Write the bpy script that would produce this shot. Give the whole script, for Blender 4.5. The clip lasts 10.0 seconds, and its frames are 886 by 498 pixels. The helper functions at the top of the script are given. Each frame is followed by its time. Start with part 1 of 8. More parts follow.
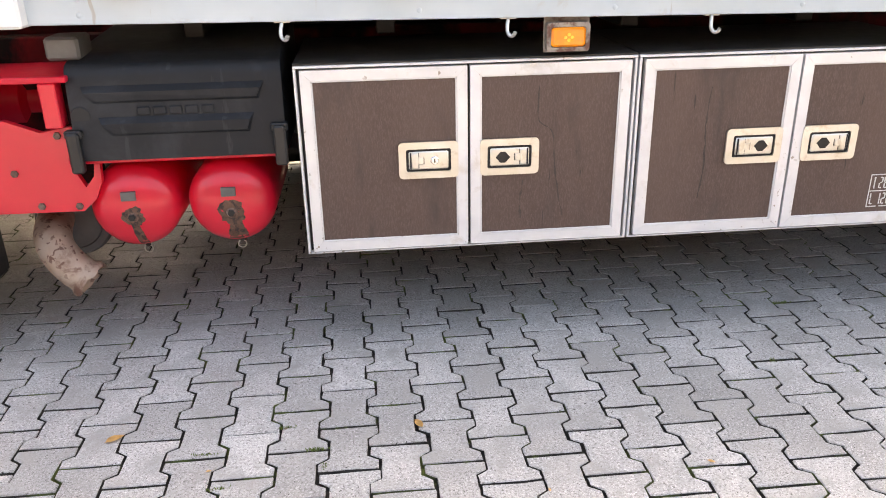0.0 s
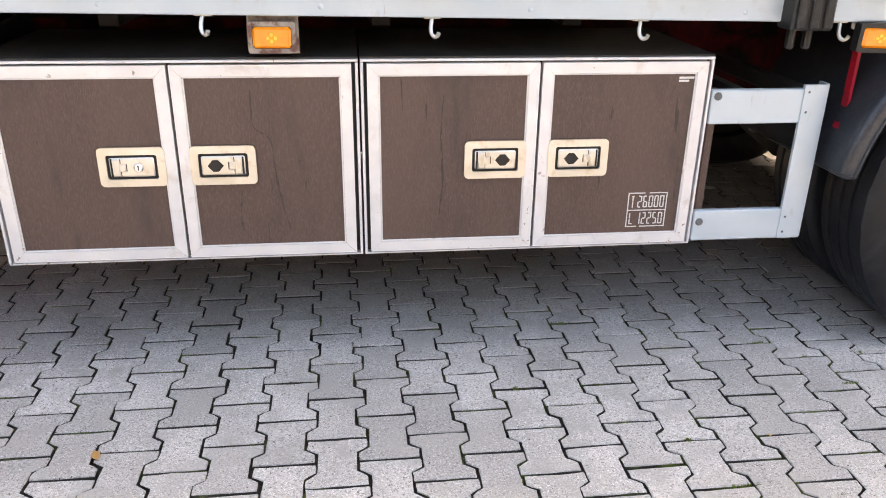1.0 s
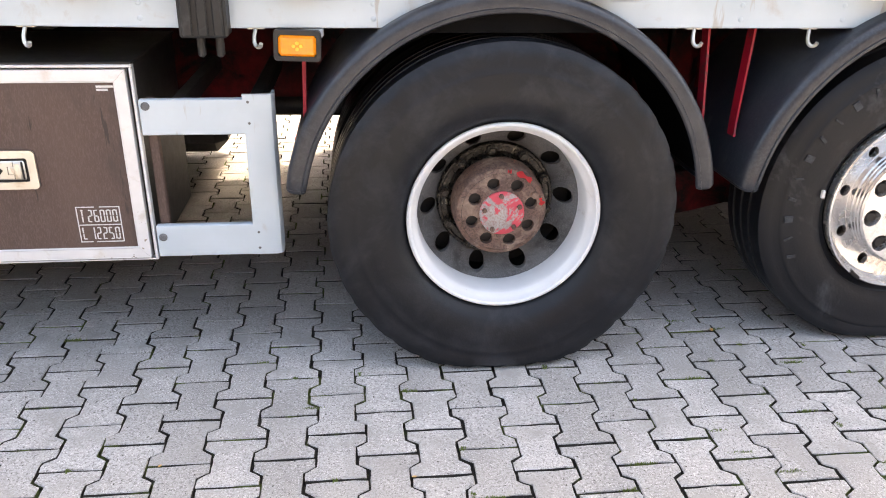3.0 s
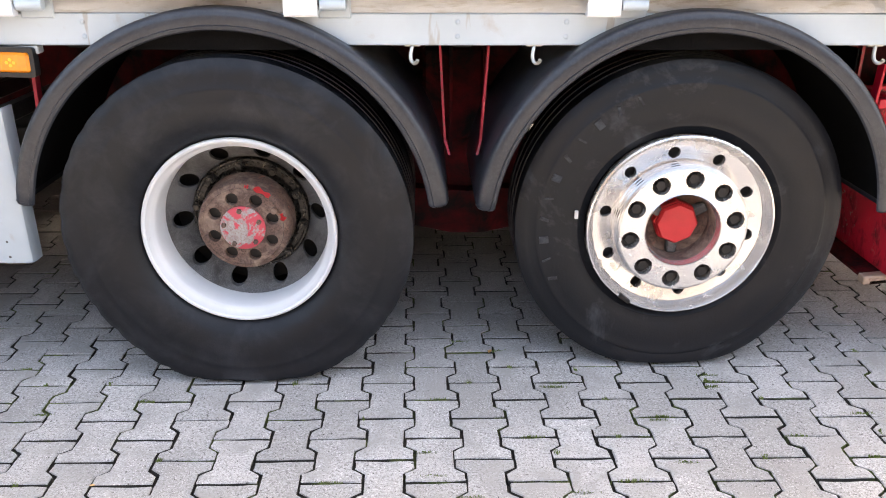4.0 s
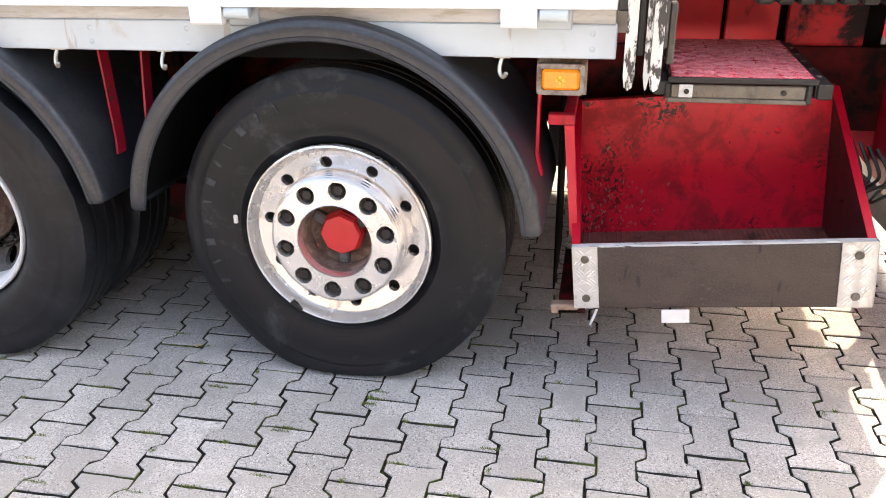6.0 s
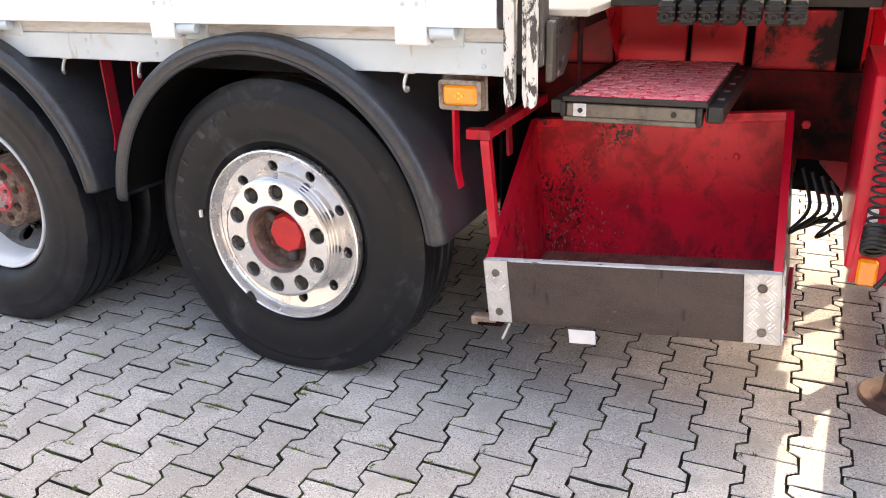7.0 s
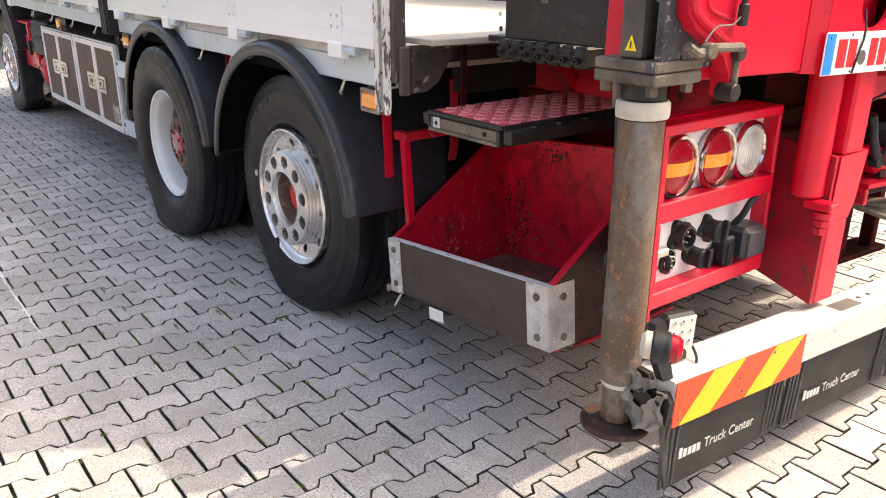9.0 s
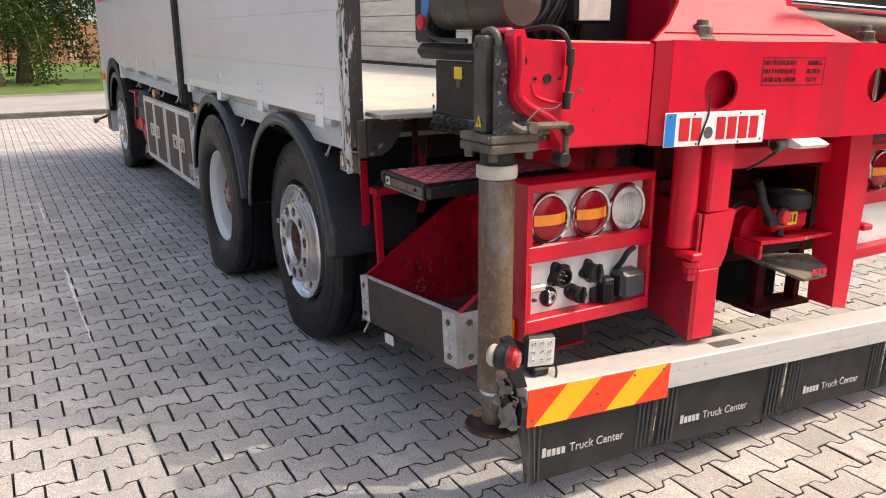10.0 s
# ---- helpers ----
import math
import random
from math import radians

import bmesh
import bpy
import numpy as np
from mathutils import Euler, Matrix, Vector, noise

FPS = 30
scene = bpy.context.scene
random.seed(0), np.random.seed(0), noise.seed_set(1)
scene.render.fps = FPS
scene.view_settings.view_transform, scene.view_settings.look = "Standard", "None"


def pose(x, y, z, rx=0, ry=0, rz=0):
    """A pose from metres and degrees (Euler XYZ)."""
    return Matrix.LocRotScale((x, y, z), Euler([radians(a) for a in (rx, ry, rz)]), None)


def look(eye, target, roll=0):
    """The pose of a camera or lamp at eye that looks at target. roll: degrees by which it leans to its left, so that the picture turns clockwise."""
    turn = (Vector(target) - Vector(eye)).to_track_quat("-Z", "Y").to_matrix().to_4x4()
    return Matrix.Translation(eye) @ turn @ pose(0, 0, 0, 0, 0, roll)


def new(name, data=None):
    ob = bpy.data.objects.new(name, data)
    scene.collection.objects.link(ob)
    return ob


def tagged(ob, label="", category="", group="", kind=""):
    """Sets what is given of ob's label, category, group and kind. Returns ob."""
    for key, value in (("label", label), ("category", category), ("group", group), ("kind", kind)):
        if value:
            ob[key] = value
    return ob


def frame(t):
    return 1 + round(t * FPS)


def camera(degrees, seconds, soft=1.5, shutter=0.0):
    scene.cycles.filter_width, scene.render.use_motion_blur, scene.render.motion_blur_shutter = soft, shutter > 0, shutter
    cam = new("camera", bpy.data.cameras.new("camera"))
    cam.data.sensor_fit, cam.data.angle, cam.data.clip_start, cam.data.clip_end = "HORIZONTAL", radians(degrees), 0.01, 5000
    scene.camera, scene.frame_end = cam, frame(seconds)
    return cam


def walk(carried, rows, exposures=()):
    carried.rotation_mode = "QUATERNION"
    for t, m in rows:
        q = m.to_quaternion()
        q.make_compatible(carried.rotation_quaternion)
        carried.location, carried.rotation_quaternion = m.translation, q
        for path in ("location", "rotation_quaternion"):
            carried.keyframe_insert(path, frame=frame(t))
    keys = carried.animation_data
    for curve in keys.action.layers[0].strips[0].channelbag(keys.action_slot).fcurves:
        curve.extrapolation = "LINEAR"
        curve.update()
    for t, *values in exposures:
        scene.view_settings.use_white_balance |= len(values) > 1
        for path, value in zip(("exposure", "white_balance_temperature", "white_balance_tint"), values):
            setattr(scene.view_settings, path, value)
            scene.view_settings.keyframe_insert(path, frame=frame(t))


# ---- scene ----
cam = camera(58.9, 10.0, soft=1.0)
PATH = [
    (0, (0.016, -0.095, 1.334), (0.184, 1.746, 0.569), -1.1),
    (0.5, (0.389, -0.066, 1.352), (0.576, 1.762, 0.561), -0.2),
    (1, (0.816, 0.022, 1.34), (1.033, 1.847, 0.549), 0.8),
    (1.5, (1.229, -0.011, 1.355), (1.469, 1.806, 0.553), 1.4),
    (2, (1.633, -0.021, 1.335), (1.862, 1.801, 0.541), 1.3),
    (2.5, (2.076, 0.033, 1.36), (2.296, 1.853, 0.561), 0.9),
    (2.7, (2.222, 0.021, 1.376), (2.458, 1.833, 0.564), 1.3),
    (3.8, (3.354, -0.105, 1.39), (3.393, 1.738, 0.615), -0.2),
    (4, (3.509, -0.084, 1.384), (3.552, 1.763, 0.618), 0.2),
    (4.5, (3.916, -0.061, 1.401), (3.911, 1.784, 0.63), 0.4),
    (5, (4.289, 0.035, 1.384), (4.195, 1.872, 0.598), 0.4),
    (5.5, (4.722, 0.119, 1.42), (4.483, 1.928, 0.601), -0.4),
    (6, (5.09, 0.091, 1.438), (4.719, 1.885, 0.636), -1.0),
    (6.2, (5.228, 0.12, 1.423), (4.78, 1.9, 0.629), -1.5),
    (7.3, (6.062, 0.261, 1.42), (5.147, 1.885, 0.695), -1.8),
    (7.5, (6.179, 0.302, 1.414), (5.184, 1.879, 0.692), -1.7),
    (8, (6.519, 0.518, 1.387), (5.328, 1.953, 0.666), -1.1),
    (8.5, (6.967, 0.693, 1.426), (5.604, 1.97, 0.712), -0.4),
    (9, (7.33, 0.736, 1.457), (5.843, 1.886, 0.774), 0.1),
    (9.5, (7.718, 0.768, 1.501), (6.127, 1.808, 0.881), 0.1),
    (10, (8.12, 0.927, 1.544), (6.443, 1.879, 1.011), -0.3),
]
walk(cam, [(t, look(eye, target, roll)) for t, eye, target, roll in PATH], [(0, 2.74, 8950, 12), (1, 2.74, 8900, 12), (2.5, 2.84, 8750, 12), (4, 2.86, 8550, 12), (5, 2.88, 8550, 12), (6, 2.82, 8700, 12), (7.5, 2.64, 8700, 12), (8.5, 2.26, 8400, 12), (9.2, 1.72, 8000, 12), (10, 1.19, 7700, 12)])

# ---- world, sun ----
SUN = Vector((0.38, 0.63, 1.0)).normalized()
world = bpy.data.worlds.new("sky")
scene.world = world
world.use_nodes = True
wn = world.node_tree.nodes
sky = wn.new("ShaderNodeTexSky")
sky.sky_type, sky.sun_disc = "NISHITA", False
sky.sun_elevation = math.asin(SUN.z)
sky.sun_rotation = math.atan2(SUN.x, SUN.y)
sky.air_density, sky.dust_density, sky.ozone_density = 1.0, 4.0, 1.0
world.node_tree.links.new(sky.outputs[0], wn["Background"].inputs[0])
wn["Background"].inputs[1].default_value = 0.15
sun_data = bpy.data.lights.new("sun", "SUN")
sun_data.energy, sun_data.angle, sun_data.color = 1.20, radians(0.53), (1.0, 0.94, 0.85)
sun = new("sun", sun_data)
sun.rotation_euler = SUN.to_track_quat("Z", "Y").to_euler()

# ---- materials ----
MATS = {}


def mat(name, c1, c2=None, scale=8.0, rough=0.6, metal=0.0, bump=0.0, bscale=150.0, wear=None, wscale=12.0, wamt=0.45,
        wsoft=0.06, wrough=None, var=None, stretch=(1, 1, 1), rvar=0.1, coat=0.0, fine=None, spec=0.5, grit=None, chips=None, streak=None, pits=None):
    """A painted, cast or rubber surface: two colours at a broad scale, speckle, patches of wear, and a fine relief."""
    m = bpy.data.materials.new(name)
    m.use_nodes = True
    nt = m.node_tree
    n, l = nt.nodes, nt.links
    b = n["Principled BSDF"]
    geo = n.new("ShaderNodeNewGeometry")
    mp = n.new("ShaderNodeMapping")
    mp.inputs["Scale"].default_value = stretch
    l.new(geo.outputs["Position"], mp.inputs[0])
    co = mp.outputs[0]

    def noise_tex(sc, det=5.0, ro=0.6, dist=0.0):
        t = n.new("ShaderNodeTexNoise")
        t.inputs["Scale"].default_value, t.inputs["Detail"].default_value, t.inputs["Roughness"].default_value = sc, det, ro
        t.inputs["Distortion"].default_value = dist
        l.new(co, t.inputs[0])
        return t.outputs[0]

    def ramp(src, a, c):
        t = n.new("ShaderNodeMapRange")
        t.inputs[1].default_value, t.inputs[2].default_value = a, c
        l.new(src, t.inputs[0])
        return t.outputs[0]

    def mix(fac, a, c, mode="MIX"):
        t = n.new("ShaderNodeMix")
        t.data_type, t.blend_type = "RGBA", mode
        for i, v in ((0, fac), (6, a), (7, c)):
            if isinstance(v, (int, float)):
                t.inputs[i].default_value = v
            elif isinstance(v, tuple):
                t.inputs[i].default_value = (*v, 1)
            else:
                l.new(v, t.inputs[i])
        return t.outputs[2]

    c2 = c2 or tuple(v * 0.75 for v in c1)
    col = mix(ramp(noise_tex(scale), 0.35, 0.65), c1, c2)
    if fine:
        col = mix(ramp(noise_tex(fine[0], 3.0, 0.8), 0.47, 0.62), col, fine[1])
    if grit:
        col = mix(ramp(noise_tex(grit[0], 2.0, 0.7), 0.56, 0.66), col, grit[1])
    if chips:
        both = n.new("ShaderNodeMath")
        both.operation = "MULTIPLY"
        l.new(ramp(noise_tex(chips[0], 2.0, 0.6, 0.3), chips[2] - 0.02, chips[2] + 0.01), both.inputs[0])
        l.new(ramp(noise_tex(chips[0] / 26), 0.52, 0.59), both.inputs[1])
        col = mix(both.outputs[0], col, chips[1])
    if pits:
        col = mix(ramp(noise_tex(pits[0], 2.0, 0.65), pits[2], pits[2] + 0.03), col, pits[1])
    if streak:
        ms = n.new("ShaderNodeMapping")
        ms.inputs["Scale"].default_value = (1, 1, streak[3])
        l.new(geo.outputs["Position"], ms.inputs[0])
        t = n.new("ShaderNodeTexNoise")
        t.inputs["Scale"].default_value, t.inputs["Detail"].default_value, t.inputs["Roughness"].default_value = streak[0], 4.0, 0.65
        l.new(ms.outputs[0], t.inputs[0])
        col = mix(ramp(t.outputs[0], streak[2], streak[2] + 0.03), col, streak[1])
    if var:
        if var == "object":
            src = n.new("ShaderNodeObjectInfo").outputs["Random"]
        else:
            src = geo.outputs["Random Per Island"]
        hs = n.new("ShaderNodeMapRange")
        hs.inputs[3].default_value, hs.inputs[4].default_value = 0.83, 1.13
        l.new(src, hs.inputs[0])
        hsv = n.new("ShaderNodeHueSaturation")
        l.new(hs.outputs[0], hsv.inputs["Value"])
        l.new(col, hsv.inputs["Color"])
        col = hsv.outputs[0]
    rmap = n.new("ShaderNodeMapRange")
    rmap.inputs[3].default_value, rmap.inputs[4].default_value = max(0, rough - rvar), min(1, rough + rvar)
    l.new(noise_tex(scale * 3), rmap.inputs[0])
    rsock = rmap.outputs[0]
    if wear:
        w = ramp(noise_tex(wscale, 8.0, 0.68, 0.4), 1 - wamt - wsoft, 1 - wamt + wsoft)
        col = mix(w, col, wear)
        if wrough is not None:
            t = n.new("ShaderNodeMix")
            l.new(w, t.inputs[0])
            l.new(rsock, t.inputs[2])
            t.inputs[3].default_value = wrough
            rsock = t.outputs[0]
    l.new(col, b.inputs["Base Color"])
    l.new(rsock, b.inputs["Roughness"])
    b.inputs["Metallic"].default_value = metal
    b.inputs["Coat Weight"].default_value = coat
    b.inputs["Specular IOR Level"].default_value = spec
    if bump:
        bp = n.new("ShaderNodeBump")
        bp.inputs["Strength"].default_value, bp.inputs["Distance"].default_value = bump, 0.002
        l.new(noise_tex(bscale, 6.0, 0.7), bp.inputs["Height"])
        l.new(bp.outputs[0], b.inputs["Normal"])
    MATS[name] = m
    return m


PAVE = dict(spec=0.15, c2=(0.37, 0.355, 0.340), scale=2.6, rough=0.9, bump=0.8, bscale=140, fine=(140, (0.255, 0.244, 0.232)), grit=(210, (0.68, 0.66, 0.64)), pits=(120, (0.085, 0.078, 0.070), 0.655), wear=(0.35, 0.335, 0.315), wscale=7, wamt=0.42, wsoft=0.10)
m_paver = mat("paver_concrete", (0.53, 0.51, 0.49), var="object", **PAVE)
m_pavers = mat("paver_concrete_field", (0.53, 0.51, 0.49), var="island", **PAVE)
m_joint = mat("joint_sand", (0.020, 0.018, 0.016), (0.038, 0.034, 0.028), scale=20, rough=1, bump=0.6, bscale=300, wear=(0.10, 0.13, 0.03), wscale=5, wamt=0.43, wsoft=0.04)
m_road = mat("road_concrete", (0.34, 0.33, 0.31), (0.28, 0.27, 0.26), scale=0.7, rough=0.9, bump=0.5)
m_yard = mat("yard_concrete", (0.36, 0.345, 0.33), (0.29, 0.28, 0.27), scale=0.9, rough=0.9, bump=0.6, bscale=60, wear=(0.22, 0.21, 0.20), wscale=1.5, wamt=0.4, wsoft=0.1, fine=(60, (0.24, 0.23, 0.22)))
m_grass = mat("lawn", (0.07, 0.13, 0.02), (0.12, 0.2, 0.03), scale=1.5, rough=0.9, bump=1, bscale=40, fine=(60, (0.05, 0.09, 0.015)))
m_red = mat("red_paint", (0.67, 0.007, 0.034), (0.59, 0.006, 0.029), scale=4, rough=0.34, bump=0.1, bscale=90, wear=(0.48, 0.008, 0.027), wscale=5, wamt=0.38, wsoft=0.14, coat=0.0, spec=0.45, chips=(34, (0.10, 0.03, 0.03), 0.715))
m_strut = mat("dull_red_strap", (0.40, 0.007, 0.026), (0.30, 0.006, 0.020), scale=8, rough=0.5, bump=0.2, wear=(0.10, 0.04, 0.03), wscale=18, wamt=0.40, wsoft=0.04)
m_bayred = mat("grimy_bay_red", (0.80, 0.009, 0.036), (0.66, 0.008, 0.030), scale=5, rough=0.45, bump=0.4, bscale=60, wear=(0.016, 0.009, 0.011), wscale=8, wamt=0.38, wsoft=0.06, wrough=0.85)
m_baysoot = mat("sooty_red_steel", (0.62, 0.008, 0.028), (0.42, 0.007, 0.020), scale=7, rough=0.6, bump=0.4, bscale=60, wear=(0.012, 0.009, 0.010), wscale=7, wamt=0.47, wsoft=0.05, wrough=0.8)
# bay red dulled to carry the shade on the bay's side
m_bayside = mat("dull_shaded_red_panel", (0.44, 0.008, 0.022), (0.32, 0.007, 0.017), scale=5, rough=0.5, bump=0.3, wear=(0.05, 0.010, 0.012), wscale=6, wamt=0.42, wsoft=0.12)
# far side of the tray: red darkened to stand for shade, grey specks
m_trayside = mat("shaded_red_side", (0.050, 0.017, 0.017), (0.028, 0.014, 0.014), scale=5, rough=0.5, bump=0.3, wear=(0.16, 0.008, 0.014), wscale=7, wamt=0.38, wsoft=0.10, pits=(60, (0.11, 0.09, 0.085), 0.66))
# grease and soot, with the shade low in the bay coloured in
m_baydark = mat("greasy_shaded_red_steel", (0.24, 0.006, 0.012), (0.12, 0.005, 0.008), scale=8, rough=0.7, spec=0.12, bump=0.4, bscale=60, wear=(0.006, 0.005, 0.006), wscale=7, wamt=0.49, wsoft=0.06)
m_tyremark = mat("scuffed_raised_rubber", (0.050, 0.054, 0.060), (0.030, 0.033, 0.038), scale=60, rough=0.85, bump=0.4, wear=(0.016, 0.018, 0.022), wscale=30, wamt=0.45, wsoft=0.08)
m_redrust = mat("worn_red_paint", (0.90, 0.011, 0.045), (0.74, 0.009, 0.038), scale=3.5, rough=0.40, bump=0.35, bscale=60, wear=(0.44, 0.008, 0.024), wscale=9, wamt=0.45, wsoft=0.08, stretch=(1, 1, 0.8), wrough=0.6, chips=(80, (0.040, 0.010, 0.012), 0.53), pits=(60, (0.10, 0.012, 0.015), 0.665))
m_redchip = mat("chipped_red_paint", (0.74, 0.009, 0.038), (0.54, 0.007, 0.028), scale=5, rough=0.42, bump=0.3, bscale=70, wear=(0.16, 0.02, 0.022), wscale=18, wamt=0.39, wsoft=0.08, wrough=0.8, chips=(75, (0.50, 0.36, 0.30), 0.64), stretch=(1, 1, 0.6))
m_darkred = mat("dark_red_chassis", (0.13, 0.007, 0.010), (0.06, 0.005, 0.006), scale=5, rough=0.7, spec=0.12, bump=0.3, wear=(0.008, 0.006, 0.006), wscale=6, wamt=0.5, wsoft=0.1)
m_chipgrey = mat("bare_primer_chip", (0.40, 0.30, 0.22), (0.28, 0.16, 0.12), scale=60, rough=0.7)
m_tankred = mat("tank_red", (0.70, 0.012, 0.035), (0.62, 0.010, 0.030), scale=4, rough=0.33, bump=0.06, bscale=60, coat=0.2, wear=(0.34, 0.04, 0.045), wscale=9, wamt=0.30, wsoft=0.05)
m_white = mat("white_board", (0.79, 0.80, 0.815), (0.76, 0.77, 0.785), scale=2, rough=0.20, rvar=0.02, bump=0.02, bscale=12, wear=(0.74, 0.745, 0.75), wscale=2.0, wamt=0.36, wsoft=0.16, streak=(7, (0.77, 0.765, 0.75), 0.68, 0.1), chips=(55, (0.42, 0.38, 0.33), 0.74))
m_rail = mat("anodised_rail", (0.52, 0.60, 0.655), (0.46, 0.54, 0.59), scale=3, rough=0.38, metal=0.12, bump=0.06, wear=(0.44, 0.46, 0.47), wscale=8, wamt=0.34, wsoft=0.06, streak=(14, (0.40, 0.41, 0.41), 0.65, 0.15))
m_rail2 = mat("weathered_strip", (0.60, 0.615, 0.62), (0.48, 0.485, 0.48), scale=14, rough=0.75, bump=0.4, wear=(0.36, 0.335, 0.28), wscale=20, wamt=0.40, wsoft=0.08, stretch=(0.4, 1, 2), chips=(60, (0.12, 0.11, 0.10), 0.63))
m_alu = mat("aluminium_frame", (0.745, 0.75, 0.765), (0.66, 0.665, 0.68), scale=8, rough=0.40, metal=0.3, bump=0.08, wear=(0.56, 0.53, 0.50), wscale=10, wamt=0.33, wsoft=0.08, chips=(55, (0.30, 0.26, 0.22), 0.70))
m_ply = mat("brown_film_plywood", (0.105, 0.064, 0.050), (0.082, 0.050, 0.040), scale=3, rough=0.62, bump=0.55, bscale=420, wear=(0.062, 0.042, 0.036), wscale=5, wamt=0.38, wsoft=0.09, stretch=(1.6, 1, 0.35), fine=(230, (0.128, 0.082, 0.067)), streak=(30, (0.050, 0.033, 0.028), 0.66, 0.12))
m_plyfront = mat("worn_brown_plywood", (0.054, 0.036, 0.030), (0.038, 0.026, 0.022), scale=4, rough=0.62, bump=0.45, bscale=260, wear=(0.078, 0.055, 0.047), wscale=7, wamt=0.38, wsoft=0.12, stretch=(0.6, 1, 1), chips=(60, (0.12, 0.10, 0.09), 0.69), fine=(260, (0.070, 0.050, 0.043)), streak=(26, (0.026, 0.019, 0.017), 0.63, 0.15))
m_steel = mat("stainless", (0.66, 0.64, 0.60), (0.60, 0.57, 0.50), scale=12, rough=0.34, metal=0.8, bump=0.05, wear=(0.45, 0.37, 0.28), wscale=15, wamt=0.36, wsoft=0.08)
m_black = mat("black_seal", (0.012, 0.012, 0.013), rough=0.6)
m_plastic = mat("black_plastic", (0.016, 0.018, 0.022), (0.011, 0.0125, 0.016), scale=4, rough=0.5, spec=0.28, bump=0.25, bscale=220, wear=(0.036, 0.039, 0.045), wscale=5, wamt=0.38, wsoft=0.12, streak=(18, (0.030, 0.0325, 0.037), 0.64, 0.12))
m_fender = mat("mudguard_plastic", (0.024, 0.028, 0.036), (0.017, 0.020, 0.027), scale=3, rough=0.34, bump=0.2, bscale=160, wear=(0.046, 0.050, 0.058), wscale=6, wamt=0.38, wsoft=0.12, fine=(90, (0.032, 0.036, 0.044)), streak=(9, (0.058, 0.062, 0.068), 0.66, 0.25))
m_tyre = mat("tyre_rubber", (0.0078, 0.0090, 0.0122), (0.0058, 0.0068, 0.0094), scale=4, rough=0.45, spec=0.32, bump=0.35, bscale=130, wear=(0.023, 0.0250, 0.030), wscale=6, wamt=0.41, wsoft=0.12, rvar=0.16)
m_tyrescuff = mat("scuffed_tyre_rubber", (0.0078, 0.0090, 0.0122), (0.0058, 0.0068, 0.0094), scale=4, rough=0.45, spec=0.32, bump=0.4, bscale=130, wear=(0.060, 0.063, 0.069), wscale=4.2, wamt=0.395, wsoft=0.07, wrough=0.85, rvar=0.16)
m_grease = mat("black_greased_flange", (0.014, 0.012, 0.010), (0.025, 0.02, 0.016), scale=25, rough=0.28, bump=1.0, bscale=60, metal=0.3, wear=(0.30, 0.27, 0.22), wscale=26, wamt=0.37, wsoft=0.04)
m_stain = mat("rust_run", (0.10, 0.05, 0.035), (0.16, 0.09, 0.06), scale=40, rough=0.9, bump=0.6, wear=(0.035, 0.026, 0.022), wscale=45, wamt=0.46, wsoft=0.05)
m_ringchrome = mat("turned_alloy_rings", (0.66, 0.65, 0.645), (0.55, 0.54, 0.535), scale=12, rough=0.22, metal=0.8, bump=0.05)
m_rimwhite = mat("white_painted_steel", (0.78, 0.79, 0.80), (0.70, 0.71, 0.72), scale=6, rough=0.4, bump=0.1, wear=(0.45, 0.43, 0.40), wscale=12, wamt=0.30, wsoft=0.06)
m_rimgrey = mat("grey_dusty_steel", (0.14, 0.14, 0.14), (0.085, 0.085, 0.087), scale=6, rough=0.75, bump=0.5, bscale=200, wear=(0.035, 0.033, 0.03), wscale=7, wamt=0.42, wsoft=0.1, fine=(300, (0.19, 0.19, 0.19)))
m_rust = mat("rusty_hub", (0.19, 0.11, 0.08), (0.10, 0.06, 0.05), scale=14, rough=0.8, bump=0.8, bscale=90, wear=(0.30, 0.21, 0.16), wscale=16, wamt=0.42, wsoft=0.1, fine=(150, (0.07, 0.04, 0.032)), chips=(40, (0.45, 0.12, 0.08), 0.68))
m_rustdark = mat("dark_rust", (0.060, 0.026, 0.017), (0.030, 0.016, 0.012), scale=14, rough=0.8, bump=0.6, wear=(0.11, 0.045, 0.028), wscale=18, wamt=0.38, wsoft=0.06)
m_rustred = mat("flaking_red_on_grey", (0.42, 0.39, 0.37), (0.33, 0.31, 0.29), scale=20, rough=0.7, bump=0.6, wear=(0.60, 0.07, 0.095), wscale=11, wamt=0.51, wsoft=0.02, fine=(160, (0.30, 0.20, 0.19)))
m_alloy = mat("polished_alloy", (0.88, 0.86, 0.845), (0.80, 0.78, 0.765), scale=6, rough=0.22, metal=0.78, bump=0.04, wear=(0.60, 0.55, 0.51), wscale=14, wamt=0.36, wsoft=0.10, wrough=0.5, chips=(130, (0.35, 0.31, 0.27), 0.73))
m_nut = mat("dark_nut", (0.030, 0.026, 0.024), (0.018, 0.016, 0.015), scale=30, rough=0.55, metal=0.3, bump=0.3)
m_cap = mat("red_hub_cap", (0.72, 0.03, 0.04), (0.60, 0.025, 0.03), scale=10, rough=0.4, bump=0.1)
m_orange = mat("amber_lens", (0.95, 0.30, 0.01), (0.90, 0.25, 0.01), scale=60, rough=0.2, coat=0.6, bump=0.25, bscale=300)
m_amber2 = mat("amber_bead", (1.0, 0.55, 0.04), rough=0.15, coat=0.6)
m_redlens = mat("red_lens", (0.36, 0.003, 0.016), (0.28, 0.002, 0.012), scale=60, rough=0.18, coat=0.2, spec=0.4, bump=0.12, bscale=320)
